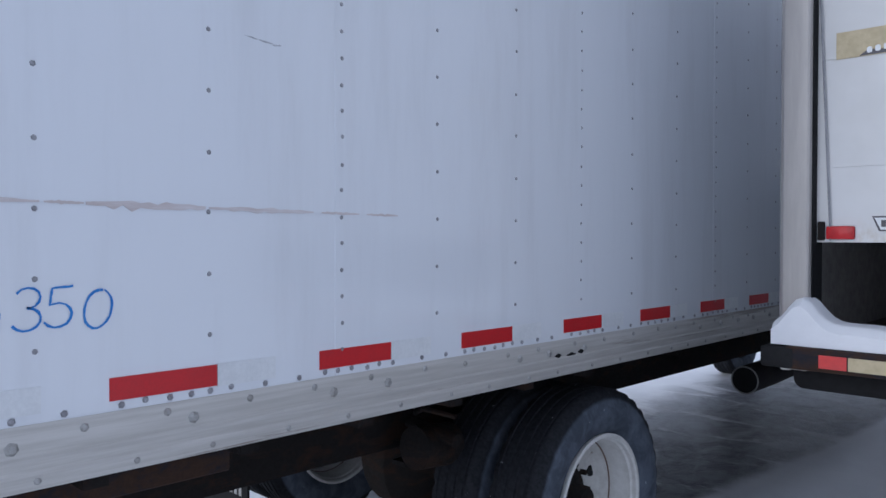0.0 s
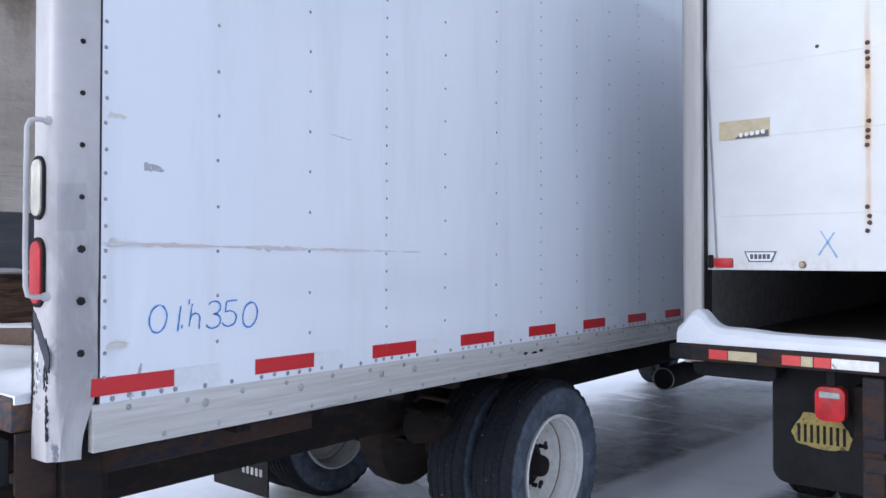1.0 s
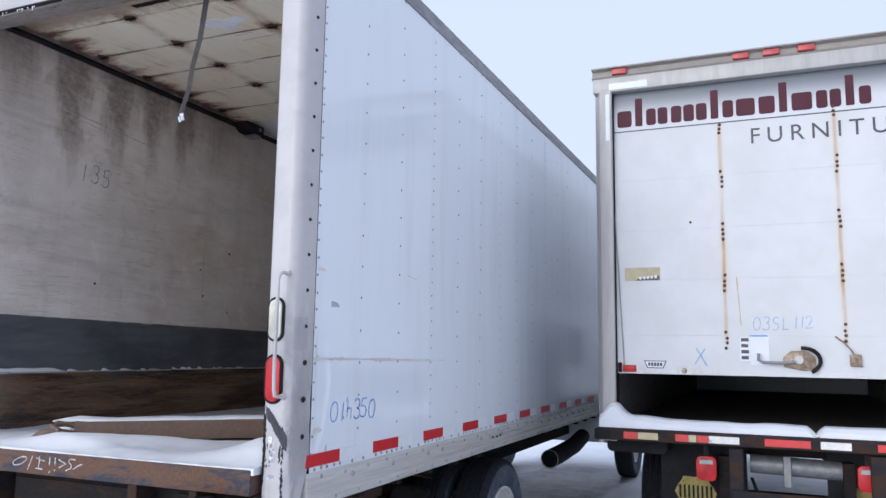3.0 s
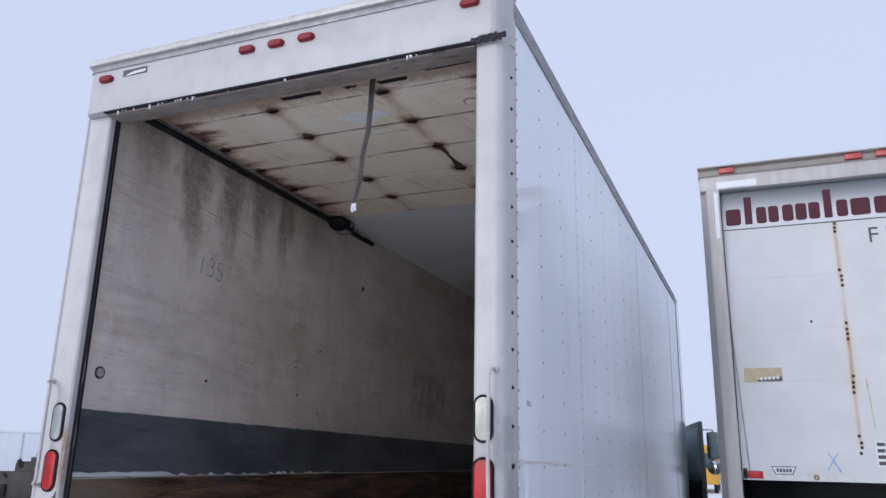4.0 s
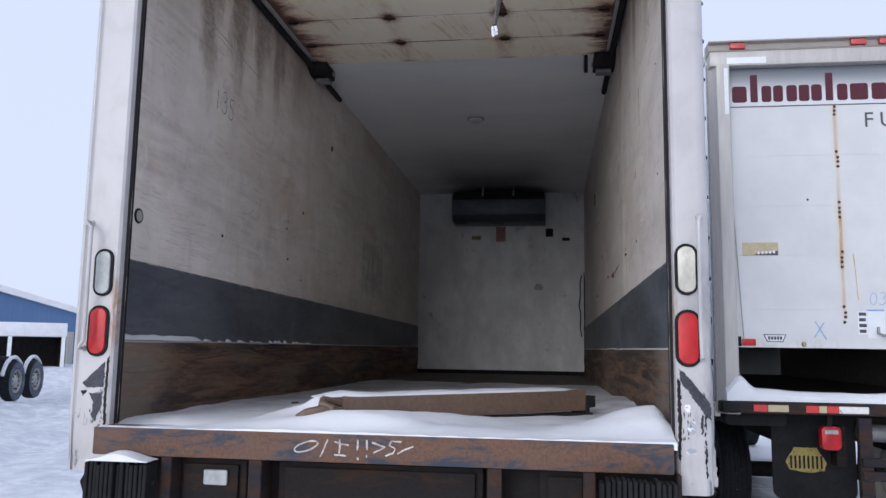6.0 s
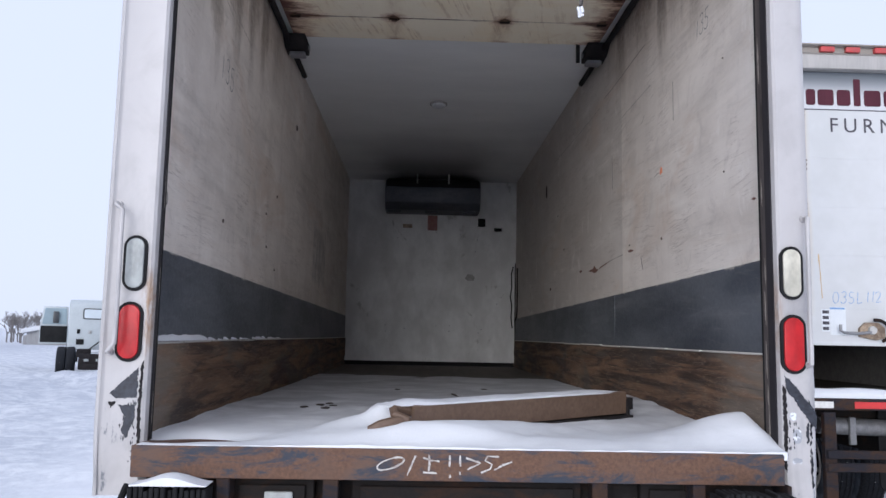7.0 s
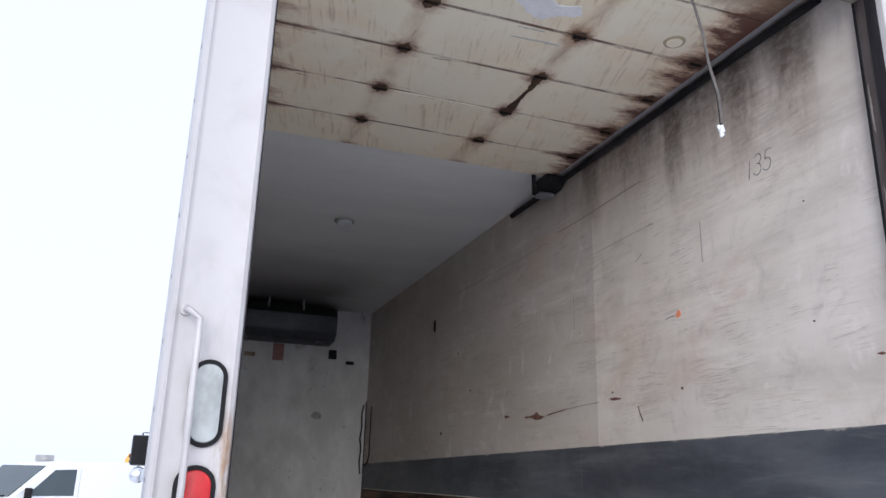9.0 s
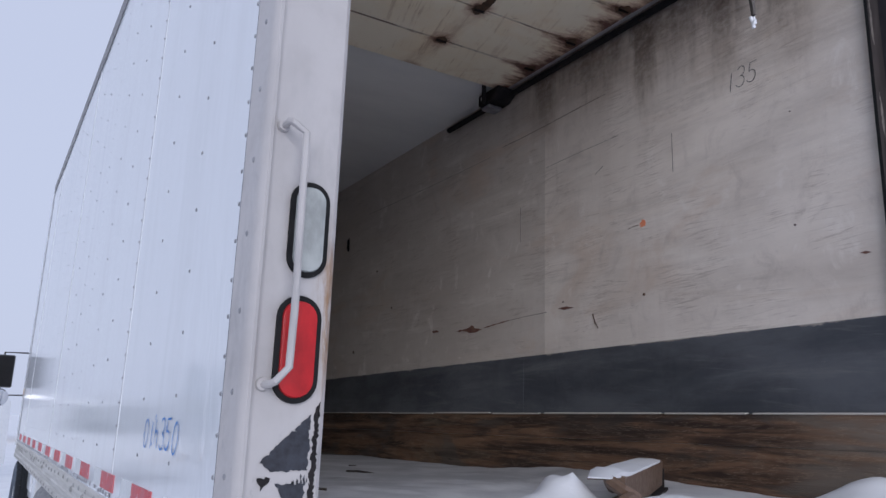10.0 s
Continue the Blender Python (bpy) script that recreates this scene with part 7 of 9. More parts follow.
def furn_shell():
    for s, x in ((-1, BX0), (1, BX1)):
        k, y = 0, 3.20
        while y < 10.4:
            bm = B()
            box(bm, x, x - s * 0.012, y + 0.001, y + 0.608, 1.10, 3.78, 0.001, 1)
            panel = part("side_panel", bm, GLOSS_SKIN, furn)
            bm = B()
            box(bm, x + s * 0.003, x - s * 0.002, y - 0.016, y + 0.016, 1.10, 3.78, 0.0015, 1)
            for c in range(34):
                rivet(bm, (x + s * 0.003, y, 1.16 + 0.078 * c), (s, 0, 0), 0.005, 0.002)
            part("seam_post", bm, GLOSS_SKIN, panel)
            y += 0.61
        bm = B()
        box(bm, x + s * 0.010, x - s * 0.03, 3.20, 10.45, 1.0, 1.105, 0.004, 1)
        part("bottom_rail", bm, ALLOY, furn)
        bm = B()
        box(bm, x + s * 0.008, x - s * 0.03, 3.20, 10.45, 3.775, 3.85, 0.006, 1)
        part("top_rail", bm, ALLOY, furn)
        bm = B()
        box(bm, x - s * 0.05, x - s * 0.062, 3.2, 10.4, 1.12, 3.78)
        part("inner_wall", bm, SHED_GREY, furn)
        bm = B()
        a, b = (x, x + 0.144) if s < 0 else (x - 0.144, x)
        o, i = (a, b) if s < 0 else (b, a)
        prism(bm, [(i, 3.215), (i, 3.062), (i + s * 0.007, 3.055), (o - s * 0.066, 3.055), (o - s * 0.048, 3.063), (o - s * 0.012, 3.145), (o - s * 0.001, 3.165), (o, 3.215)], "z", 1.03, 3.70)
        post = part("corner_post", bm, BEIGE_ALLOY, furn, "oxidised beige aluminium corner post")
        bm = B()
        box(bm, x + s * 0.0035, x - s * 0.002, 3.168, 3.214, 1.05, 3.75, 0.001, 1)
        part("corner_flange", bm, ALLOY_DARK, post, "dark weathered flange at the corner")
        bm = B()
        c = a + 0.10 if s < 0 else b - 0.13
        box(bm, c, c + 0.03, 3.048, 3.058, 3.30, 3.67)
        part("white_tape", bm, PALE_TAPE, post)
        bm = B()
        box(bm, (b if s < 0 else a - 0.004), (b + 0.004 if s < 0 else a), 3.09, 3.20, 1.12, 3.69)
        part("door_seal", bm, BLACK, post)
    bm = B()
    box(bm, BX0, BX1, 3.06, 3.215, 3.692, 3.805, 0.006)
    part("header", bm, BEIGE_ALLOY, furn)
    bm = B()
    prism(bm, [(3.061, 3.803), (3.052, 3.812), (3.072, 3.826), (3.078, 3.868), (3.034, 3.876), (3.034, 3.886), (3.06, 3.892), (3.22, 3.892), (3.22, 3.803)], "x", BX0 - 0.006, BX1 + 0.006)
    part("roof_cap", bm, TAN_ALLOY, furn, "tan hollow roof cap with a thin lip")
    bm = B()
    box(bm, 2.052, 2.345, 3.056, 3.062, 3.705, 3.755)
    part("white_tape", bm, PALE_TAPE, furn)
    for x in (2.135, 3.02, 3.225, 3.455, 4.28):
        bm = B()
        box(bm, x - 0.056, x + 0.056, 3.040, 3.080, 3.824, 3.866, 0.005)
        part("marker_lamp", bm, FADED_LENS, furn, "rectangular red marker lamp")
    bm = B()
    box(bm, BX0 + 0.01, BX1 - 0.01, 3.2, 10.4, 3.80, 3.84)
    part("roof", bm, SKIN, furn)
    bm = B()
    box(bm, BX0 + 0.01, BX1 - 0.01, 10.38, 10.45, 1.0, 3.80, 0.02)
    part("front_wall", bm, SKIN, furn)
    bm = B()
    box(bm, BX0 + 0.03, BX1 - 0.03, 3.10, 10.4, 1.05, 1.128)
    part("cargo_floor", bm, FLOOR_WOOD, furn)


def furn_door():
    for i, (z0, z1) in enumerate(zip(BSEAMS, BSEAMS[1:])):
        top = i == len(BSEAMS) - 2
        bm = B()
        box(bm, 2.074, 4.326, 3.135, 3.160, z0 + 0.0002, z1 - 0.0002, 0.0007, 1)
        panel = part("door_panel", bm, GREY_PANEL if top else DOOR_WHITE, furn, "top door panel, dark grey above fading to pale grey" if top else "white door panel with rust runs")
        for x, lift in ((2.852, 0.0), (3.615, 0.055)):
            if not top:
                rng = random.Random(i * 7 + int(x))
                for dz in (0.020, 0.052, 0.090, -0.025) if i < 4 else (0.016, 0.048, 0.078):
                    z = z1 - dz + lift
                    bm = B()
                    cyl(bm, (x + rng.uniform(-0.006, 0.006), 3.134, z), (x, 3.125, z), 0.012, 0.008, 8)
                    part("hinge_bolt", bm, HINGE_RUST, panel)
    # brand word drawn as plain maroon shapes
    word = new("maroon_word")
    word.parent = furn
    word.matrix_parent_inverse = world_of(furn).inverted()
    tagged(word, "maroon brand word drawn as plain shapes")
    x = 2.095
    for w, tall in ((0.135, 0), (0.085, 1), (0.185, 0), (0.285, 0), (0.18, 1), (0.155, 0), (0.135, 0), (0.085, 1), (0.16, 0), (0.185, 0), (0.18, 1)):
        bm = B()
        z0, z1 = 3.415, 3.545 if not tall else 3.635
        n = 1 if tall or w < 0.17 else (2 if w < 0.2 else 3)
        if tall:
            prism(bm, oval(x + 0.036, (z0 + z1) / 2, 0.054, z1 - z0, 0.006, 2), "y", 3.1315, 3.136)
            if w > 0.1:
                prism(bm, oval(x + w / 2 + 0.040, (z0 + 3.545) / 2, 0.075, 0.13, 0.020, 3), "y", 3.1315, 3.136)
        else:
            for k in range(n):
                cw = (w - 0.012) / n
                prism(bm, oval(x + cw * (k + 0.5), (z0 + z1) / 2, cw - 0.014, z1 - z0, 0.020, 4), "y", 3.1315, 3.136)
        part("word_shape", bm, MAROON, word)
        x += w
    bm = B()
    box(bm, 2.074, 4.326, 3.1325, 3.136, 3.376, 3.384)
    part("panel_line", bm, DARK_INK, furn)
    spaced_word("FURNITURE", (3.055, 3.1335, 3.20), (90, 0, 0), 0.165, DARK_INK, furn, "door_letter", 1.45, "dark letter of the word FURNITURE")
    bm = B()
    box(bm, 2.14, 2.40, 3.131, 3.136, 2.212, 2.312)
    sticker = part("tan_sticker", bm, TAN_TAPE, furn, "peeling tan sticker with a dark corner")
    bm = B()
    prism(bm, [(2.22, 2.214), (2.25, 2.235), (2.31, 2.228), (2.395, 2.25), (2.395, 2.214)], "y", 3.1295, 3.1315)
    part("dark_corner", bm, DARK_INK, sticker)
    bm = B()
    for k in range(5):
        prism(bm, oval(2.255 + 0.028 * k, 2.232 + 0.002 * k, 0.018, 0.022, 0.006, 2), "y", 3.1285, 3.130)
    part("pale_shapes", bm, PALE_TAPE, sticker)
    bm = B()
    box(bm, 2.112, 2.212, 3.118, 3.136, 1.532, 1.582, 0.006)
    part("red_reflector", bm, RED_LENS, furn, "rectangular red reflector")
    bm = B()
    box(bm, 2.082, 2.106, 3.115, 3.136, 1.528, 1.60, 0.004, 1)
    part("seal_clip", bm, RUST_DARK, furn)
    bm = B()
    prism(bm, [(2.268, 1.618), (2.432, 1.618), (2.408, 1.562), (2.292, 1.562)], "y", 3.131, 3.136)
    emblem = part("maker_emblem", bm, DARK_INK, furn, "small keystone emblem drawn as plain shapes")
    bm = B()
    prism(bm, [(2.277, 1.612), (2.423, 1.612), (2.402, 1.568), (2.298, 1.568)], "y", 3.129, 3.1315)
    part("emblem_face", bm, PALE_TAPE, emblem)
    bm = B()
    for k in range(5):
        box(bm, 2.300 + 0.021 * k, 2.316 + 0.021 * k, 3.1275, 3.1295, 1.578, 1.603)
    part("emblem_bars", bm, DARK_INK, emblem)
    bm = B()
    tube(bm, [(2.040, 3.124, 3.34), (2.085, 3.122, 2.45), (2.128, 3.122, 1.525)], 0.0035, 6)
    part("door_cable", bm, RIVET, furn, "thin lift cable beside the door edge")
    bm = B()
    prism(bm, ragged([(2.930, 2.224), (2.937, 2.224), (2.950, 1.98), (2.957, 1.88), (2.951, 1.88), (2.942, 2.05)], 12, 0.03, 0.002), "y", 3.1325, 3.136)
    part("rust_run", bm, RUST_STREAK, furn, "thin orange rust run on the door")
    bm = B()
    cyl(bm, (2.627, 3.136, 2.640), (2.627, 3.128, 2.640), 0.010, 0.007, 8)
    part("door_bolt", bm, HINGE_RUST, furn)
    bm = B()
    cyl(bm, (2.555, 3.137, 1.548), (2.555, 3.118, 1.548), 0.02, 0.014, 10)
    part("door_bolt", bm, BRASS, furn)
    bm = B()
    writing(bm, "X", (2.63, 3.1345, 1.575), (1, 0, 0), (0, 0, 1), 0.135, 0.1, 0.008, (0, -1, 0), 1)
    part("marker_cross", bm, INK_PALE, furn, "blue marker cross")
    write_on("marker_character", "03SL112", (0.0, 0.062, 0.125, 0.19, 0.255, 0.295, 0.335), (3.03, 3.1345, 1.835), (1, 0, 0.06), (0.08, 0, 1), 0.092, 0.005, (0, -1, 0), INK_PALE, furn, "pale blue handwritten character", 1)
    for x0, x1, z0, z1, bars in ((2.940, 3.005, 1.625, 1.795, 4), (3.008, 3.130, 1.60, 1.815, 0)):
        bm = B()
        box(bm, x0, x1, 3.1325, 3.136, z0, z1)
        paper = part("paper_label", bm, PALE_TAPE, furn, "small paper label")
        bm = B()
        if bars:
            for k in range(bars):
                box(bm, x0 + 0.008, x1 - 0.010 + 0.004 * (k % 2), 3.1305, 3.133, z0 + 0.012 + 0.042 * k, z0 + 0.036 + 0.042 * k)
            part("printed_bar", bm, DARK_INK, paper)
        else:
            box(bm, x0, x1 - 0.005, 3.1305, 3.133, z1 - 0.018, z1 - 0.004)
            part("printed_bar", bm, INK_PALE, paper)
    # latch
    latch = new("door_latch")
    latch.parent = furn
    latch.matrix_parent_inverse = world_of(furn).inverted()
    tagged(latch, "corroded latch with a long handle")
    bm = B()
    prism(bm, [(3.22, 1.59), (3.22, 1.655), (3.27, 1.70), (3.37, 1.70), (3.42, 1.66), (3.42, 1.58), (3.35, 1.565)], "y", 3.105, 3.136, 0.006)
    part("latch_plate", bm, BRASS, latch)
    bm = B()
    cyl(bm, (3.315, 3.11, 1.64), (3.315, 3.085, 1.64), 0.036, 0.030, 16)
    part("latch_boss", bm, ALLOY, latch)
    bm = B()
    tube(bm, [(3.30, 3.09, 1.625), (3.20, 3.085, 1.615), (3.09, 3.085, 1.618), (3.06, 3.085, 1.635), (3.062, 3.085, 1.68)], 0.011, 8)
    part("latch_handle", bm, ALLOY_DARK, latch)
    bm = B()
    tube(bm, [(3.35 + 0.10 * math.cos(t), 3.10, 1.635 + 0.085 * math.sin(t)) for t in (radians(a) for a in range(100, -70, -15))], 0.013, 8)
    part("latch_hook", bm, RUST_DARK, latch)
    bm = B()
    tube(bm, [(3.70, 3.11, 1.60), (3.66, 3.10, 1.66), (3.64, 3.11, 1.71), (3.60, 3.125, 1.76), (3.55, 3.13, 1.80)], 0.006, 6)
    box(bm, 3.63, 3.70, 3.10, 3.136, 1.60, 1.68, 0.008)
    part("keeper", bm, BRASS, latch)


def furn_rear():
    bm = B()
    box(bm, 2.02, 4.40, 2.97, 3.10, 1.045, 1.130, 0.006)
    bar = part("step_bumper", bm, RUST, furn, "rusty rear bumper bar with flaking tape")
    bm = B()
    box(bm, 1.925, 2.05, 2.965, 3.14, 1.045, 1.125, 0.012)
    part("corner_bumper", bm, BLACK, furn)
    for x0, x1, mt in ((2.14, 2.235, CHIPPED_RED), (2.24, 2.38, TAN_TAPE), (2.50, 2.585, CHIPPED_RED), (2.588, 2.64, TAN_TAPE), (2.645, 2.72, CHIPPED_RED), (2.723, 2.92, CHIPPED_WHITE), (3.08, 3.36, CHIPPED_RED), (3.42, 3.60, CHIPPED_WHITE), (3.75, 3.95, CHIPPED_RED), (4.0, 4.2, CHIPPED_WHITE)):
        bm = B()
        box(bm, x0, x1, 2.9665, 2.9705, 1.060, 1.108)
        part("tape_piece", bm, mt, bar)
    bm = B()
    snow_sheet(bm, 1.96, 4.36, 2.985, 3.125, 90, 8, lambda x, y: 1.198 + 0.01 * bump2(x, y, 4) + 0.105 * math.exp(-((x - 2.06) / 0.07) ** 2) + 0.02 * math.exp(-((x - 2.2) / 0.2) ** 2) - 0.03 * smooth01(3.02 - y, 0.0, 0.035) - 0.05 * math.exp(-((x - 3.40) / 0.03) ** 2), 1.132)
    single("bumper_snow", bm, SNOW, "bank of snow along the truck's rear bumper", "snow", "stuff")
    for x in (2.895, 3.75):
        bm = B()
        box(bm, x - 0.045, x + 0.045, 2.975, 3.03, 0.33, 1.03, 0.005, 1)
        part("step_post", bm, RUST, furn, "rusted step post")
    for z0, z1 in ((0.60, 0.665), (0.695, 0.755)):
        bm = B()
        box(bm, 2.86, 3.30 if z0 < 0.65 else 3.80, 2.955 + 0.006 * (z0 < 0.65), 2.985, z0, z1, 0.004, 1)
        part("step_rail", bm, RUST, furn)
    bm = B()
    box(bm, 2.40, 4.25, 2.90, 3.06, 0.285, 0.335, 0.005, 1)
    part("step_tread", bm, RUST, furn, "rusted step tread")
    bm = B()
    snow_sheet(bm, 2.45, 4.2, 2.905, 3.05, 60, 5, lambda x, y: 0.337 + 0.018 * max(0.0, bump2(x, y, 5) + 0.35), 0.336)
    single("step_snow", bm, SNOW, "patchy snow on the step tread", "snow", "stuff")
    for x0, x1 in ((2.335, 2.95), (3.45, 4.07)):
        bm = B()
        prism(bm, oval((x0 + x1) / 2 + 0.008, 0.72, x1 - x0 - 0.016, 0.66, 0.075, 5), "y", 3.33, 3.345)
        flap = part("mud_flap", bm, BLACK, furn, "black mud flap with a yellow badge")
        c = (x0 + x1) / 2 - 0.053
        bm = B()
        prism(bm, ragged([(c - 0.145, 0.665), (c - 0.105, 0.735), (c - 0.085, 0.775), (c + 0.085, 0.775), (c + 0.105, 0.735), (c + 0.150, 0.665), (c + 0.130, 0.605), (c + 0.02, 0.592), (c - 0.115, 0.612)], 51, 0.02, 0.004), "y", 3.326, 3.331)
        badge = part("yellow_badge", bm, YELLOW, flap, "yellow badge drawn as plain shapes")
        for k in range(8):
            bm = B()
            box(bm, c - 0.112 + 0.031 * k, c - 0.098 + 0.031 * k, 3.3235, 3.327, 0.622, 0.715)
            part("badge_bar", bm, BLACK, badge)
    for x in (2.693, 3.7):
        bm = B()
        prism(bm, oval(x, 0.875, 0.132, 0.165, 0.030, 5), "y", 3.06, 3.13, 0.006)
        lamp = part("tail_lamp", bm, RED_LENS, furn, "square red tail lamp with a clear strip")
        bm = B()
        box(bm, x - 0.046, x + 0.046, 3.052, 3.061, 0.905, 0.935, 0.003, 1)
        part("clear_strip", bm, CLEAR_LENS, lamp)
        bm = B()
        box(bm, x - 0.02, x + 0.02, 3.08, 3.11, 0.955, 1.035, 0.004, 1)
        part("lamp_bracket", bm, TRACK, lamp)
    bm = B()
    cyl(bm, (2.97, 3.32, 0.90), (3.60, 3.34, 0.88), 0.065, seg=18)
    box(bm, 3.19, 3.24, 3.24, 3.27, 0.76, 0.97, 0.004, 1)
    part("silver_canister", bm, ALLOY_DARK, furn, "dented silver canister under the bumper")
    bm = B()
    prism(bm, oval(2.20, 0.990, 0.44, 0.10, 0.04, 4), "y", 3.16, 3.52, 0.01)
    part("plastic_tank", bm, BLACK, furn, "black plastic tank behind the bumper corner")
    for s in (1, -1):
        bm = B()
        box(bm, 3.2 + s * 0.36, 3.2 + s * 0.43, 3.2, 12.5, 0.66, 0.95)
        part("chassis_rail", bm, RUST_DARK, furn)
    for k in range(17):
        bm = B()
        box(bm, 1.96, 4.44, 3.4 + 0.42 * k, 3.46 + 0.42 * k, 0.95, 1.035)
        part("floor_bearer", bm, RUST_DARK, furn)
    bm = B()
    tube(bm, [(2.98, 3.30, 0.80), (3.02, 3.25, 0.70), (3.10, 3.28, 0.62), (3.2, 3.4, 0.66)], 0.012, 6)
    part("air_hose", bm, BLACK, furn)
    bm = B()
    cyl(bm, (2.1, 5.3, 0.335), (4.3, 5.3, 0.335), 0.075, seg=14)
    part("rear_axle", bm, RUST_DARK, furn)
    for s in (1, -1):
        make_wheel(furn, 3.2 + s * 1.10, 5.3, 0.335, s, True)
        make_wheel(furn, 3.2 + s * 0.775, 5.3, 0.335, -s, True)
        make_wheel(furn, 3.2 + s * 1.03, 12.0, 0.335, s, False)
    bm = B()
    prism(bm, [(10.6, 0.45), (10.6, 2.25), (10.9, 2.40), (11.6, 2.36), (12.1, 1.5), (13.3, 1.25), (13.4, 0.45)], "x", 2.15, 4.25, 0.04)
    part("cab", bm, SKIN, furn)
    # faded brand shapes and generic word along the side
    for k in range(9):
        y, tall = 4.02 + 0.62 * k, k in (0, 3, 5)
        cz, h = (2.90, 1.16) if tall else (2.72, 0.80)
        bm = B()
        rings = [[(x, u, v) for u, v in oval(y, cz, 0.44 - 2 * c, h - 2 * c, 0.19 - c * 0.8, 5)] for x, c in ((BX0 - 0.001, 0.0), (BX0 - 0.0016, 0.0), (BX0 - 0.0016, 0.085), (BX0 - 0.001, 0.085))]
        loft(bm, rings, cap=False)
        part("faded_shape", bm, FADED, furn, "large faded brand shape on the side")
    for k, ch in enumerate("FURNITURE"):
        lettering(ch, (BX0 - 0.0014, 8.6 - 0.52 * k, 1.72), (90, 0, -90), 0.46, FADED, furn, "side_letter", 1.0, "large faded letter of the word FURNITURE")


YELLOW = worn("dirty_yellow_badge", (0.34, 0.26, 0.06), (0.22, 0.17, 0.045), 0.6, 0, fine=60, coarse=12, spot=(0.03, 0.027, 0.02), spot_at=0.58)
FADED = worn("sun_faded_maroon_vinyl", (0.56, 0.53, 0.57), (0.51, 0.48, 0.52), 0.12, 0, (1, 1, 2), 30, 3)
furn_shell()
furn_door()
furn_rear()


# ---- vehicles and buildings across the yard ----
CAB_WHITE = worn("pale_cab_paint", (0.76, 0.79, 0.79), (0.68, 0.71, 0.71), 0.35, 0, fine=20, coarse=1.5, depth=0.001)
CAB_PALE = worn("flat_pale_grey_cab_paint", (0.47, 0.51, 0.53), (0.40, 0.44, 0.46), 0.5, 0, fine=20, coarse=1.5, depth=0.001)
CAB_GREY = worn("slate_grey_cab_paint", (0.14, 0.185, 0.225), (0.19, 0.24, 0.28), 0.35, 0, fine=20, coarse=1.5, depth=0.001)
BLUE_WALL = worn("blue_sheet_metal", (0.07, 0.14, 0.29), (0.09, 0.17, 0.33), 0.5, 0, (6, 6, 0.3), 6, 1)
SHED = worn("weathered_grey_shed", (0.30, 0.29, 0.28), (0.40, 0.40, 0.40), 0.7, 0, (4, 4, 0.4), 5, 1)
BUS_YELLOW = worn("school_bus_yellow", (0.62, 0.32, 0.03), (0.55, 0.28, 0.03), 0.4, 0, fine=20, coarse=2)
BARK = worn("grey_bark", (0.13, 0.12, 0.12), (0.20, 0.185, 0.18), 0.9, 0, fine=20, coarse=3)
ENGINE = worn("grimy_engine_block", (0.012, 0.012, 0.013), (0.045, 0.036, 0.032), 0.6, 0.2, fine=20, coarse=5, spot=(0.75, 0.76, 0.78), spot_at=0.70)


def L(name, bm, mt, owner, label=""):
    return part(name, bm, mt, owner, label, local=True)


def local_wheel(owner, x, y, z, s, r=0.52):
    w = new("wheel")
    w.parent = owner
    w.matrix_basis = pose(x, y, z)
    k = r / 0.52
    bm = B()
    lathe_x(bm, [(0.30 * k, -0.10), (0.42 * k, -0.14), (0.50 * k, -0.12), (0.52 * k, -0.08), (0.52 * k, 0.08), (0.50 * k, 0.12), (0.42 * k, 0.14), (0.30 * k, 0.10)], 0, 0, 0, 40, s)
    L("tyre", bm, TYRE, w)
    bm = B()
    lathe_x(bm, [(0.305 * k, 0.11), (0.28 * k, 0.11), (0.25 * k, 0.05), (0.12 * k, 0.09), (0.02, 0.12), (0.02, 0.03), (0.28 * k, 0.0)], 0, 0, 0, 32, s)
    rim = L("rim", bm, RIVET_PALE, w)
    bm = B()
    for i in range(10):
        t = 2 * math.pi * i / 10
        cyl(bm, (s * 0.08, 0.20 * k * math.cos(t), 0.20 * k * math.sin(t)), (s * 0.095, 0.20 * k * math.cos(t), 0.20 * k * math.sin(t)), 0.022 * k, seg=8)
    L("rim_holes", bm, BLACK, rim)
    return w


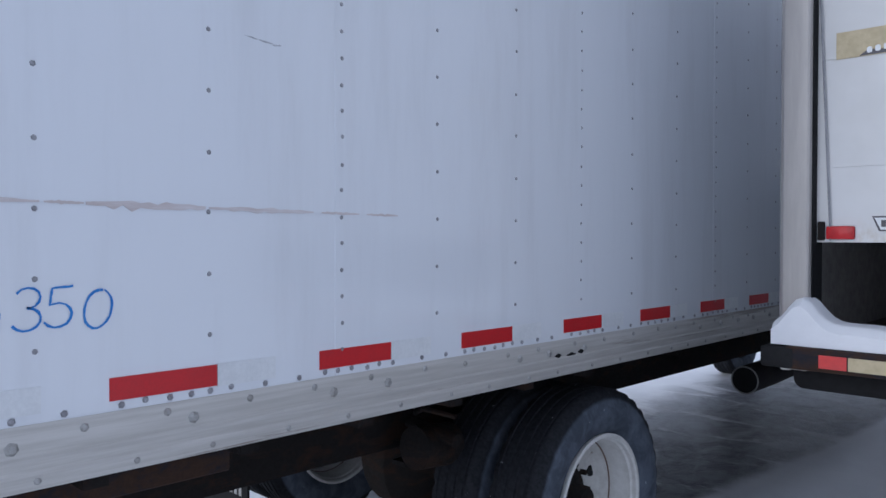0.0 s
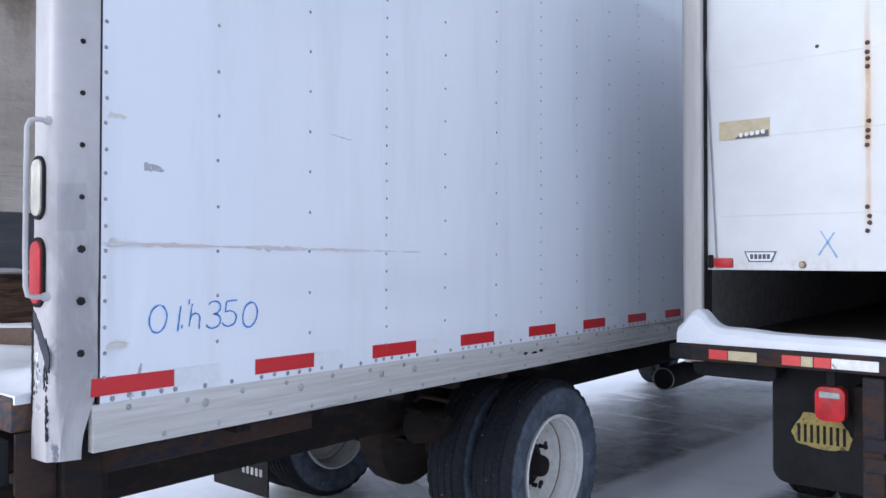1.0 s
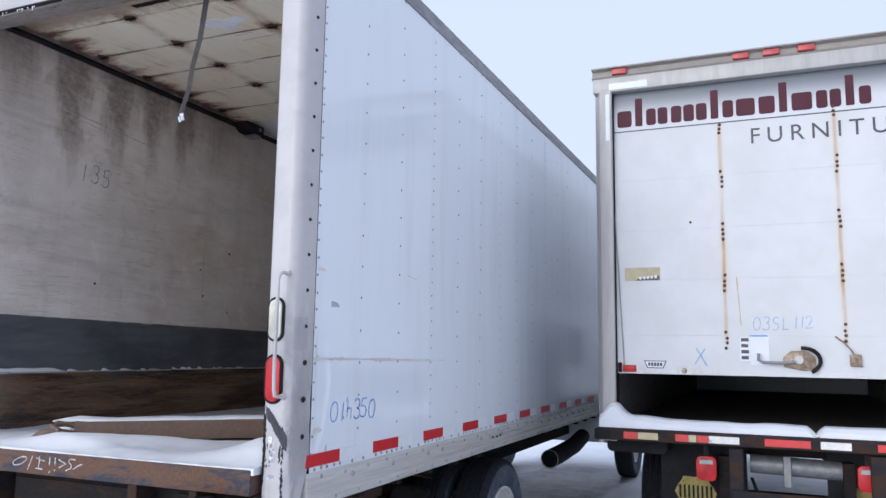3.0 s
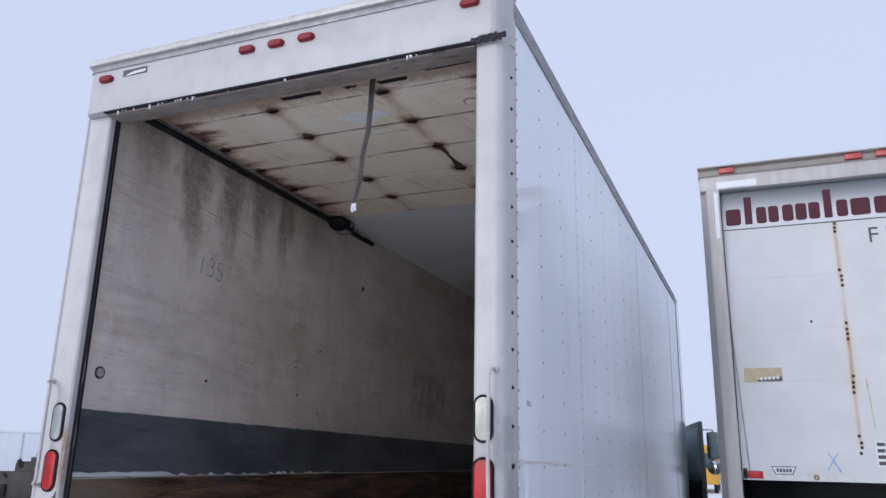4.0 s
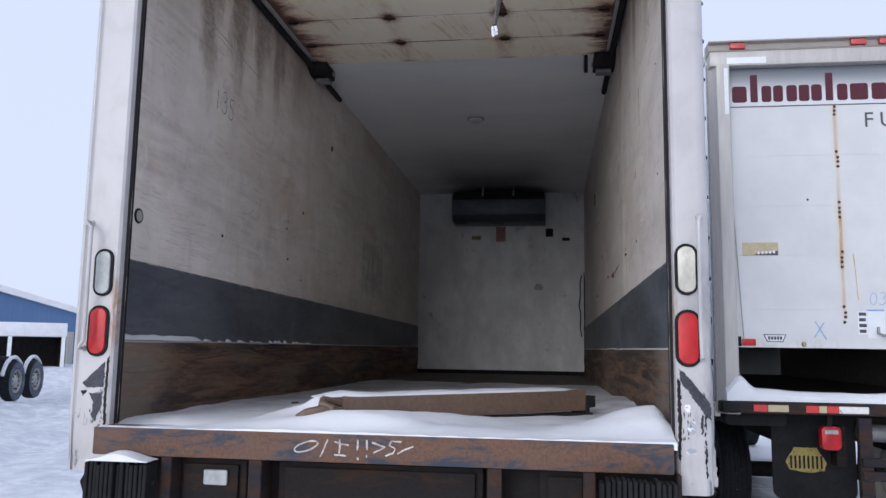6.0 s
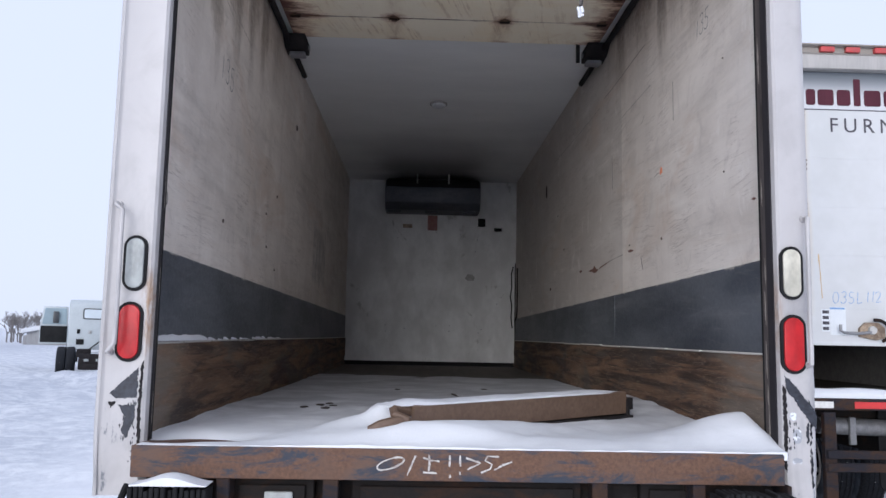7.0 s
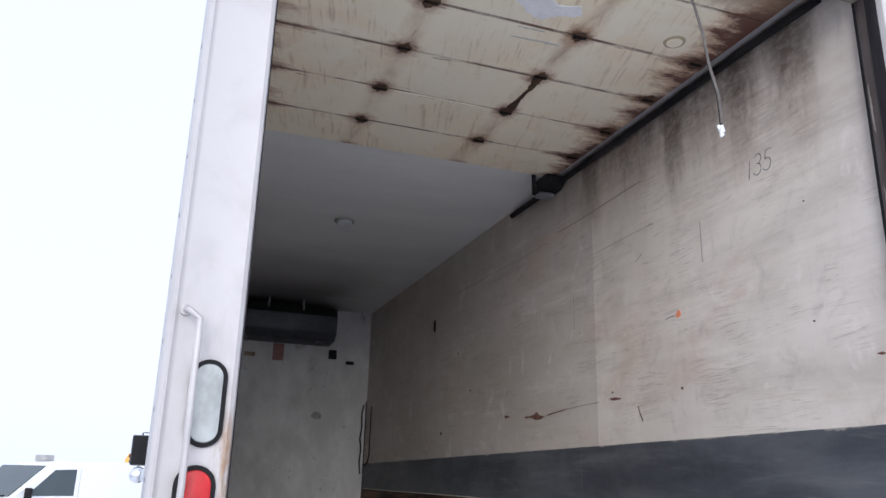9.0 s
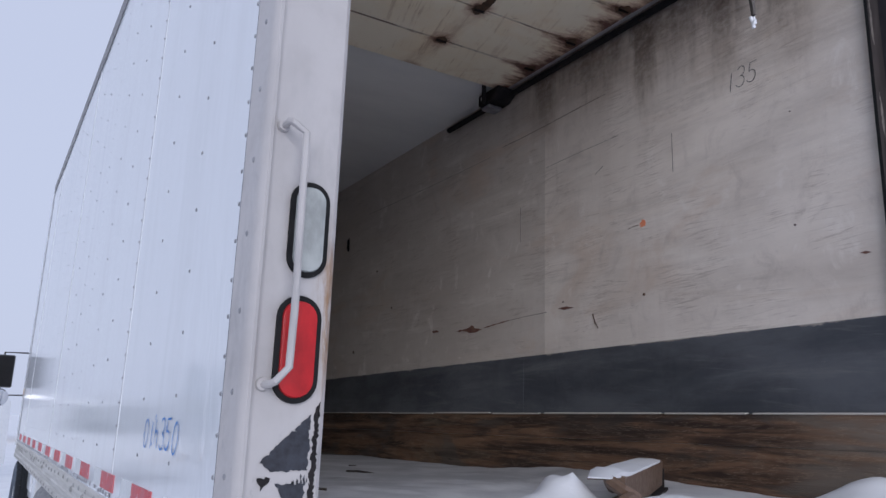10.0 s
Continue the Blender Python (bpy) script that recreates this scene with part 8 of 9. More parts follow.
def sleeper_tractor(at, turn, paint, hooded, label, high):
    t = thing("semi_tractor", label, "semi tractor", (at[0], at[1], at[2]), turn=turn)
    bm = B()
    if high:
        pts = [(-0.85, 0.95), (-0.90, 1.50), (-1.20, 2.14), (-1.30, 2.22), (-1.72, 2.38), (-2.15, 2.78), (-2.9, 3.06), (-3.62, 3.12), (-3.62, 2.60), (-3.48, 2.56), (-3.46, 1.0)]
    else:
        pts = [(-0.85, 0.95), (-0.90, 1.55), (-1.20, 2.12), (-1.30, 2.20), (-1.42, 2.34), (-1.52, 3.02), (-1.75, 3.16), (-3.2, 3.20), (-3.2, 1.0)]
    prism(bm, pts, "x", -1.04, 1.04, 0.06)
    for v in bm.verts:
        v.co.x *= 1.0 - 0.15 * smooth01(v.co.y, -1.7, -0.95) if high else 0.92
    cab = L("cab", bm, paint, t)
    bm = B()
    if high:
        prism(bm, [(-0.885, 1.54), (-0.93, 1.54), (-1.19, 2.10), (-1.145, 2.11)], "x", -0.80, 0.80)
    else:
        prism(bm, [(-0.90, 1.60), (-0.95, 1.60), (-1.18, 2.06), (-1.14, 2.08)], "x", -0.84, 0.84)
    screen = L("windscreen", bm, GLASS if high else GLASS_GREEN, cab)
    if not high:
        bm = B()
        prism(bm, [(-1.105, 1.985), (-1.150, 2.075), (-1.170, 2.075), (-1.125, 1.985)], "x", -0.82, 0.82)
        L("tint_band", bm, BLACK, screen)
        bm = B()
        prism(bm, [(-1.108, 2.01), (-1.130, 2.05), (-1.135, 2.05), (-1.113, 2.01)], "x", -0.08, 0.06)
        L("screen_sticker", bm, PALE_TAPE, screen)
        for x0, x1 in ((-0.75, -0.15), (0.05, 0.65)):
            bm = B()
            tube(bm, [(x0, -0.87, 1.60), (x1, -0.885, 1.64)], 0.010, 6)
            L("wiper", bm, BLACK, screen)
    bm = B()
    box(bm, -0.88, 0.88, -1.24, -0.98, 2.10, 2.15, 0.015) if not high else box(bm, -0.86, 0.86, -1.40, -1.14, 2.17, 2.24, 0.02)
    L("sun_visor", bm, paint, cab)
    for x in (-0.6, -0.3, 0.0, 0.3, 0.6) if high else ():
        bm = B()
        box(bm, x - 0.045, x + 0.045, -1.42, -1.34, 2.25, 2.30, 0.01)
        L("cab_lamp", bm, SHED, cab)
    for s in (-1, 1):
        bm = B()
        prism(bm, [(-1.10, 1.55), (-1.36, 2.14), (-1.80, 2.16), (-1.80, 1.55)], "x", s * 1.025, s * 1.048)
        L("door_window", bm, GLASS, cab)
        bm = B()
        prism(bm, [(-1.02, 1.02), (-1.02, 1.50), (-1.38, 2.22), (-1.90, 2.22), (-1.90, 1.02)], "x", s * 1.034, s * 1.043)
        door = L("door", bm, paint, cab)
        bm = B()
        box(bm, s * 1.042, s * 1.058, -1.84, -1.78, 1.32, 1.46, 0.006)
        L("door_handle", bm, BLACK, door)
        bm = B()
        box(bm, s * 1.03, s * 1.048, -3.15, -2.80, 1.62, 2.06, 0.01)
        L("sleeper_window", bm, GLASS, cab)
        bm = B()
        prism(bm, [(-1.47, 1.57), (-1.47, 2.13), (-1.79, 2.14), (-1.79, 1.57)], "x", s * 1.026, s * 1.0495)
        L("open_window", bm, BLACK, cab, "dark open side window")
        bm = B()
        box(bm, s * 1.04, s * 1.05, -2.05, -2.0, 1.80, 2.08, 0.004, 1)
        L("marker_strip", bm, RED_LENS, cab)
        bm = B()
        cyl(bm, (s * 0.90, -0.80, 0.60), (s * 0.90, -2.15, 0.60), 0.29, seg=22)
        tank = L("fuel_tank", bm, CAB_WHITE, t, "snow-dusted round fuel tank")
        for y in (-1.10, -1.85):
            bm = B()
            lathe_x(bm, [(0.290, -0.02), (0.297, -0.02), (0.297, 0.02), (0.290, 0.02)], 0, 0, 0, 24)
            bmesh.ops.rotate(bm, verts=bm.verts, cent=(0, 0, 0), matrix=Matrix.Rotation(math.pi / 2, 3, "Z"))
            bmesh.ops.translate(bm, verts=bm.verts, vec=(s * 0.90, y, 0.60))
            L("tank_strap", bm, BLACK, tank)
        for y0, y1, h in ((-2.05, -1.30, 0.16), (-1.25, -0.95, 0.06), (-3.3, -2.3, 0.10)):
            bm = B()
            snow_sheet(bm, min(s * 0.74, s * 1.06), max(s * 0.74, s * 1.06), y0, y1, 6, 14, lambda x, y: 0.90 + h * (0.5 + 0.5 * bump2(x, y, 4)) * max(0.0, 1 - ((y - (y0 + y1) / 2) / ((y1 - y0) / 2)) ** 4), 0.87)
            L("step_snow", bm, SNOW, t, "snow heaped on the side step")
        bm = B()
        box(bm, s * 0.60, s * 0.98, -3.35, -2.25, 0.40, 0.86, 0.03)
        L("battery_box", bm, TRACK, t)
        for z, y0, y1 in ((2.44, -3.46, -1.75),):
            bm = B()
            box(bm, s * 1.036, s * 1.0425, y0, y1, z, z + 0.018)
            L("roof_joint", bm, SHED, cab)
        for y, z0, z1 in ((-1.905, 1.0, 2.24), (-2.72, 1.0, 2.44)):
            bm = B()
            box(bm, s * 1.036, s * 1.0435, y - 0.007, y + 0.007, z0, z1)
            L("body_seam", bm, SHED, cab)
        bm = B()
        box(bm, s * 1.036, s * 1.052, -1.46, -1.42, 1.56, 2.16)
        L("vent_pillar", bm, BLACK, cab)
        local_wheel(t, s * 1.0, -0.14, 0.47, s, 0.47)
        for y in (-5.0, -6.25):
            local_wheel(t, s * 0.95, y, 0.50, s, 0.50)
            bm = B()
            tube(bm, [(s * 0.95, y + 0.62 * math.cos(a), 0.50 + 0.60 * math.sin(a)) for a in (radians(q) for q in range(15, 170, 15))], 0.05, 6)
            L("mud_guard", bm, SNOW, t, "snow-covered mudguard")
    bm = B()
    box(bm, -0.45, -0.36, -7.0, 0.8, 0.70, 0.96)
    box(bm, 0.36, 0.45, -7.0, 0.8, 0.70, 0.96)
    box(bm, -0.5, 0.5, -5.9, -5.3, 0.98, 1.10, 0.03)
    L("frame_rails", bm, TRACK, t)
    if high:
        bm = B()
        box(bm, -1.0, 1.0, -3.66, -3.62, 2.62, 3.10, 0.01)
        L("fairing_edge", bm, BLACK, t)
    if hooded:
        bm = B()
        prism(bm, [(-0.9, 0.70), (-0.9, 1.54), (0.2, 1.40), (0.78, 1.22), (0.98, 1.02), (1.02, 0.40), (0.4, 0.40)], "x", -0.92, 0.92, 0.07)
        for v in bm.verts:
            v.co.x *= 1.0 - 0.34 * smooth01(v.co.y, -0.6, 0.9) * smooth01(v.co.z, 0.6, 0.9)
        hood = L("hood", bm, paint, t)
        bm = B()
        prism(bm, [(-0.36, 1.10), (0.36, 1.10), (0.40, 1.02), (0.33, 0.50), (-0.33, 0.50), (-0.40, 1.02)], "y", 1.0, 1.045, 0.008)
        surround = L("grille_frame", bm, CHROME, hood, "chrome grille surround")
        bm = B()
        prism(bm, [(-0.32, 1.06), (0.32, 1.06), (0.35, 1.00), (0.29, 0.54), (-0.29, 0.54), (-0.35, 1.00)], "y", 1.040, 1.050)
        L("grille_mesh", bm, BLACK, surround)
        for k in range(9):
            bm = B()
            box(bm, -0.28 + 0.07 * k - 0.010, -0.28 + 0.07 * k + 0.010, 1.048, 1.060, 0.55, 1.05)
            L("grille_bar", bm, ALLOY_DARK, surround)
        for s in (-1, 1):
            bm = B()
            prism(bm, [(-0.55, 0.42), (-0.62, 0.85), (-0.35, 1.08), (0.25, 1.10), (0.72, 0.92), (0.86, 0.55), (0.80, 0.36)], "x", min(s * 0.60, s * 1.04), max(s * 0.60, s * 1.04), 0.05)
            L("fender", bm, paint, hood)
        for s in (-1, 1):
            bm = B()
            box(bm, s * 0.66, s * 0.96, 0.74, 0.86, 0.60, 0.80, 0.03)
            L("headlamp", bm, CLEAR_LENS, hood)
            bm = B()
            box(bm, s * 1.10, s * 1.30, -0.95, -0.88, 1.62, 2.12, 0.03)
            tube(bm, [(s * 1.02, -1.0, 2.15), (s * 1.22, -0.92, 2.15), (s * 1.22, -0.92, 1.58), (s * 1.02, -1.0, 1.55)], 0.012, 6)
            L("mirror", bm, MIRROR_BACK, cab)
        bm = B()
        box(bm, -1.12, 1.12, 0.95, 1.15, 0.22, 0.52, 0.05)
        L("front_bumper", bm, paint, t)
    else:
        rng = random.Random(21)
        bm = B()
        box(bm, -0.40, 0.40, -0.78, 0.55, 0.70, 1.42, 0.06)
        L("engine_block", bm, ENGINE, t, "exposed grimy engine block")
        bm = B()
        box(bm, -0.66, 0.66, 0.62, 0.76, 0.50, 1.22, 0.03)
        L("radiator", bm, ENGINE, t)
        bm = B()
        box(bm, -0.98, 0.98, -0.92, -0.82, 0.70, 1.50, 0.02)
        L("firewall", bm, ENGINE, t, "grimy dark firewall")
        for k in range(34):
            c = Vector((rng.choice((-1, 1)) * rng.uniform(0.10, 0.72), rng.uniform(-0.75, 0.6), rng.uniform(0.60, 1.34)))
            r = rng.uniform(0.09, 0.19)
            q = c + Vector((rng.uniform(-0.15, 0.15), rng.uniform(-0.2, 0.2), rng.uniform(-0.1, 0.12)))
            bm = B()
            if k % 3 == 0:
                tube(bm, [c, c + Vector((0.05, 0.1, 0.2)), q + Vector((0.1, 0.1, 0.15)), q], r * 0.35, 8)
                L("hose", bm, ENGINE, t)
            else:
                cyl(bm, c, q, r, r * rng.uniform(0.6, 1.0), 12)
                L("engine_housing", bm, ENGINE, t)
            top = max(c.z, q.z) + r * 0.45
            if k % 3 and top < 1.5:
                bm = B()
                snow_sheet(bm, c.x - r, c.x + r, c.y - r * 1.1, c.y + r * 1.1, 7, 7, lambda x, y: top + 0.04 - 0.10 * (((x - c.x) / r) ** 2 + ((y - c.y) / (r * 1.1)) ** 2) + 0.03 * bump2(x, y, 9), top - 0.10)
                L("snow_clump", bm, SNOW, t, "snow lying on the engine")
        for s in (-1, 1):
            bm = B()
            tube(bm, [(s * 0.98, -0.14 + 0.57 * math.cos(a), 0.47 + 0.55 * math.sin(a)) for a in (radians(q) for q in range(40, 135, 10))], 0.075, 8)
            L("snow_arch", bm, SNOW, t, "snow on the wheel guard")
        bm = B()
        box(bm, -1.05, 1.05, 0.80, 1.0, 0.25, 0.55, 0.04)
        L("front_bumper", bm, TRACK, t)
    return t


sleeper_tractor((-12.32, 9.95, -0.015), 195.0, CAB_WHITE, False, "white sleeper semi tractor with its hood gone and engine bare", True)
sleeper_tractor((-7.0, 22.2, -0.088), 191.7, CAB_GREY, True, "slate grey sleeper semi tractor facing the yard", False)


def day_cab(at, turn):
    t = thing("cab_chassis", "pale cab chassis truck with an open door in snow", "truck", (at[0], at[1], ground_height(*at) - 0.12), turn=turn)
    bm = B()
    prism(bm, [(0.0, 0.85), (0.0, 2.55), (0.25, 2.70), (1.15, 2.68), (1.50, 1.9), (2.6, 1.75), (2.7, 0.85)], "x", -1.05, 1.05, 0.08)
    cab = L("cab", bm, CAB_PALE, t)
    bm = B()
    prism(bm, oval(-0.02, 2.18, 1.12, 0.40, 0.08, 4), "y", -0.025, 0.01)
    win = L("rear_window_frame", bm, BLACK, cab)
    bm = B()
    prism(bm, oval(-0.02, 2.18, 1.04, 0.33, 0.06, 4), "y", -0.032, -0.02)
    L("rear_window", bm, GLASS_SKY, win)
    for x, z, w, h in ((-0.75, 1.45, 0.10, 0.16), (-0.36, 1.45, 0.10, 0.12), (-0.76, 1.05, 0.26, 0.20)):
        bm = B()
        box(bm, x, x + w, -0.03, 0.005, z, z + h, 0.01)
        L("cab_plate", bm, SHED if h < 0.15 else BLACK, cab)
    bm = B()
    tube(bm, [(1.0, -0.16, 0.9), (1.0, -0.16, 3.15), (1.08, -0.16, 3.24)], 0.07, 12)
    L("exhaust_stack", bm, ALLOY_DARK, t, "tall exhaust stack")
    bm = B()
    tube(bm, [(0.85, -0.12, 0.9), (0.85, -0.12, 1.95)], 0.05, 8)
    tube(bm, [(0.85, -0.12, 1.9), (-0.3, -0.10, 0.88)], 0.022, 6)
    tube(bm, [(0.85, -0.12, 1.35), (0.25, -0.10, 1.35)], 0.018, 6)
    L("hose_bracket", bm, TRACK, t)
    bm = B()
    prism(bm, [(-2.05, 1.05), (-2.05, 1.75), (-1.95, 2.45), (-1.12, 2.45), (-1.08, 1.05)], "y", 1.15, 1.21, 0.01)
    door = L("open_door", bm, CAB_PALE, t, "cab door swung open")
    bm = B()
    prism(bm, [(-1.98, 1.78), (-1.90, 2.38), (-1.18, 2.38), (-1.16, 1.78)], "y", 1.13, 1.22)
    L("door_glass", bm, GLASS_PALE, door)
    bm = B()
    box(bm, -2.02, -1.12, 1.11, 1.15, 1.10, 1.72, 0.02)
    L("door_trim", bm, BLACK, door)
    bm = B()
    box(bm, -1.62, -1.42, 1.02, 1.08, 1.82, 2.26, 0.03)
    L("mirror", bm, MIRROR_BACK, door)
    bm = B()
    box(bm, -0.45, -0.36, -4.2, 2.5, 0.55, 0.82)
    box(bm, 0.36, 0.45, -4.2, 2.5, 0.55, 0.82)
    box(bm, -0.55, 0.55, -4.3, -4.2, 0.50, 0.84, 0.01)
    L("frame_rails", bm, TRACK, t)
    for k, (x0, x1, y0, z0, z1) in enumerate(((-0.62, -0.20, -3.9, 0.72, 0.98), (0.10, 0.52, -3.7, 0.70, 0.92), (-0.95, -0.62, -2.4, 0.50, 0.86), (-0.55, 0.50, -4.35, 0.34, 0.52))):
        bm = B()
        box(bm, x0, x1, y0, y0 + 0.5, z0, z1, 0.03)
        L("chassis_box", bm, TRACK, t)
    bm = B()
    snow_sheet(bm, -0.46, 0.46, -3.2, -0.2, 8, 20, lambda x, y: 0.87 + 0.03 * bump2(x, y, 3), 0.83)
    L("frame_snow", bm, SNOW, t, "snow on the frame")
    for x in (-0.30, 0.05, 0.32):
        bm = B()
        box(bm, x - 0.09, x + 0.05, -4.325, -4.30, 0.60, 0.68, 0.006)
        L("tail_lamp", bm, CLEAR_LENS, t)
    for s in (-1, 1):
        for o in (0.80, 1.08):
            local_wheel(t, s * o, -3.2, 0.52, s, 0.52)
        local_wheel(t, s * 1.0, 1.9, 0.52, s, 0.52)


# opaque pane coloured like the sky that would show through
GLASS_SKY = glass_dark("sky_coloured_cab_glass", (0.45, 0.50, 0.53))
day_cab((-12.0, 26.4), 22.0)


VAN_WHITE = worn("clean_white_van_paint", (0.80, 0.81, 0.82), (0.76, 0.77, 0.78), 0.3, 0, fine=20, coarse=1.5, depth=0.0005)


def cargo_van(at, turn):
    t = thing("cargo_van", "white cargo van parked in the snow", "van", (at[0], at[1], GROUND - 0.10), turn=turn)
    bm = B()
    prism(bm, [(-0.32, 0.42), (-0.30, 0.92), (-0.46, 1.06), (-1.02, 1.22), (-1.12, 1.28), (-1.92, 1.97), (-2.2, 2.07), (-3.4, 2.11), (-5.3, 2.09), (-5.45, 1.94), (-5.5, 0.42)], "x", -0.98, 0.98, 0.06)
    body = L("body", bm, VAN_WHITE, t)
    bm = B()
    prism(bm, [(-1.10, 1.30), (-1.13, 1.285), (-1.925, 1.94), (-1.895, 1.97)], "x", -0.82, 0.82)
    L("windscreen", bm, GLASS, body)
    bm = B()
    tube(bm, [(-0.7, -1.08, 1.30), (0.0, -1.03, 1.285), (0.7, -1.08, 1.30)], 0.018, 6)
    L("wiper", bm, BLACK, body)
    for s in (-1, 1):
        bm = B()
        prism(bm, [(-1.42, 1.30), (-2.06, 1.88), (-2.62, 1.90), (-2.62, 1.30)], "x", s * 0.975, s * 0.990)
        win = L("door_window", bm, GLASS, body)
        bm = B()
        box(bm, s * 0.977, s * 0.983, -2.745, -2.735, 0.55, 1.92)
        L("door_gap", bm, SHED, body)
        bm = B()
        box(bm, s * 1.0, s * 1.18, -1.45, -1.35, 1.22, 1.48, 0.03)
        L("mirror", bm, BLACK, body)
        bm = B()
        box(bm, s * 0.62, s * 0.90, -0.33, -0.28, 0.70, 0.86, 0.01)
        L("headlamp", bm, CLEAR_LENS, body)
        bm = B()
        box(bm, s * 0.90, s * 0.985, -0.46, -0.30, 0.70, 0.86, 0.01)
        L("turn_lamp", bm, AMBER_LENS, body)
        local_wheel(t, s * 0.88, -1.0, 0.36, s, 0.36)
        local_wheel(t, s * 0.88, -4.4, 0.36, s, 0.36)
    bm = B()
    box(bm, -0.60, 0.60, -0.32, -0.275, 0.64, 0.88, 0.01)
    L("grille", bm, BLACK, body)
    bm = B()
    box(bm, -0.95, 0.95, -0.34, -0.22, 0.40, 0.56, 0.03)
    L("bumper", bm, CHROME, body)
    bm = B()
    box(bm, -0.3, 0.1, -2.45, -2.2, 2.08, 2.22, 0.02)
    L("roof_vent", bm, SHED, body)


cargo_van((-5.63, 18.2), 131.0)


def school_bus(at, turn):
    t = thing("school_bus", "yellow school bus far off behind the van", "bus", (at[0], at[1], GROUND), turn=turn)
    bm = B()
    prism(bm, [(-1.22, 0.55), (-1.22, 2.45), (-1.05, 2.80), (-0.6, 2.96), (0.6, 2.96), (1.05, 2.80), (1.22, 2.45), (1.22, 0.55)], "y", -9.0, 0.0, 0.04)
    body = L("body", bm, BUS_YELLOW, t)
    bm = B()
    box(bm, -0.55, 0.55, 0.0, 0.04, 2.60, 2.82, 0.02)
    sign = L("destination_sign", bm, BUS_YELLOW, body)
    bm = B()
    for k in range(6):
        box(bm, -0.40 + 0.135 * k, -0.31 + 0.135 * k, 0.035, 0.05, 2.66, 2.76)
    L("sign_bars", bm, BLACK, sign)
    for s in (-1, 1):
        bm = B()
        box(bm, s * 0.60, s * 1.02, 0.0, 0.03, 2.58, 2.80, 0.01)
        L("lamp_board", bm, BLACK, body)
        for x in (0.70, 0.90):
            bm = B()
            cyl(bm, (s * x, 0.02, 2.69), (s * x, 0.06, 2.69), 0.075, seg=14)
            L("warning_lamp", bm, RED_LENS, body)
    bm = B()
    box(bm, -1.0, 1.0, 0.0, 0.03, 1.55, 2.45, 0.05)
    L("windscreen", bm, GLASS, body)
    for s in (-1, 1):
        local_wheel(t, s * 1.0, -1.2, 0.48, s, 0.48)
        local_wheel(t, s * 1.0, -7.0, 0.48, s, 0.48)


school_bus((-1.8, 50.0), 182.0)


def box_trailer():
    t = thing("box_trailer", "long white box trailer with vertical seams, snow on its roof", "trailer", (-34.5, 28.5, GROUND), turn=42)
    bm = B()
    box(bm, -9.0, 1.0, -1.2, 1.2, 0.55, 2.70, 0.03)
    body = L("body", bm, SKIN, t)
    for k in range(9):
        bm = B()
        box(bm, -8.9 + 1.22 * k, -8.82 + 1.22 * k, -1.23, -1.20, 0.55, 2.69)
        L("seam_post", bm, ALLOY, body)
    bm = B()
    snow_sheet(bm, -9.0, 1.0, -1.2, 1.2, 30, 8, lambda x, y: 2.80 + 0.05 * bump2(x, y, 0.9), 2.705)
    L("roof_snow", bm, SNOW, body)
    for x in (-7.6, -6.4, 0.2):
        for s in (-1, 1):
            w = local_wheel(t, x, s * 0.95, 0.4, 1, 0.4)
            w.matrix_basis = pose(x, s * 0.95, 0.4, 0, 0, 90 * s)


def barn(at, turn, w, d, h, peak, wall, name, label):
    t = thing(name, label, "building", (at[0], at[1], GROUND - 0.3), turn=turn)
    bm = B()
    prism(bm, [(-w / 2, 0), (-w / 2, h), (0, peak - 0.25), (w / 2, h), (w / 2, 0)], "y", -d / 2, d / 2)
    body = L("wall", bm, wall, t)
    for s in (-1, 1):
        bm = B()
        prism(bm, [(s * (w / 2 + 0.5), h - 0.2), (s * (w / 2 + 0.5), h + 0.2), (0, peak + 0.25), (0, peak - 0.2)], "y", -d / 2 - 0.4, d / 2 + 0.4)
        L("roof", bm, SNOW, t, "snow-covered roof slope")
    for k in range(3):
        bm = B()
        x = -w * 0.3 + w * 0.3 * k
        box(bm, x - 1.3, x + 1.3, -d / 2 - 0.06, -d / 2 - 0.02, 0.0, h * 0.75)
        L("door", bm, SHED, body)
    return t


def lean_to():
    t = thing("open_shed", "low open-fronted shed with a snowy white roof edge", "shed", (-30.0, 40.0, GROUND - 0.2), turn=39)
    bm = B()
    box(bm, -7, 1.5, -2.4, 3, 2.15, 2.95, 0.05)
    L("roof", bm, SNOW, t)
    bm = B()
    box(bm, -7, 1.5, 2.8, 3, 0, 2.15)
    L("back_wall", bm, ENGINE, t)
    for k in range(4):
        bm = B()
        box(bm, -7 + 2.75 * k, -6.8 + 2.75 * k, -2.35, -2.15, 0, 2.16)
        L("post", bm, CAB_WHITE, t)
    for x in (-7, 1.4):
        bm = B()
        box(bm, x, x + 0.1, -2.2, 2.8, 0, 2.15)
        L("side_wall", bm, ENGINE, t)


box_trailer()
barn((-45.5, 51.0), 50, 17, 20, 3.6, 5.9, BLUE_WALL, "metal_building", "blue sheet-metal building under a snowy gable roof")
barn((-39.4, 62.0), 28, 5, 5, 3.0, 3.5, BLUE_WALL, "small_shed", "small blue shed at the field edge")
barn((-37.0, 78.0), 10, 5, 4, 1.7, 2.3, SHED, "small_shed", "small grey shed at the field edge")
barn((-33.0, 80.0), 24, 6, 4, 1.6, 2.2, SHED, "small_shed", "small grey shed at the field edge")
lean_to()


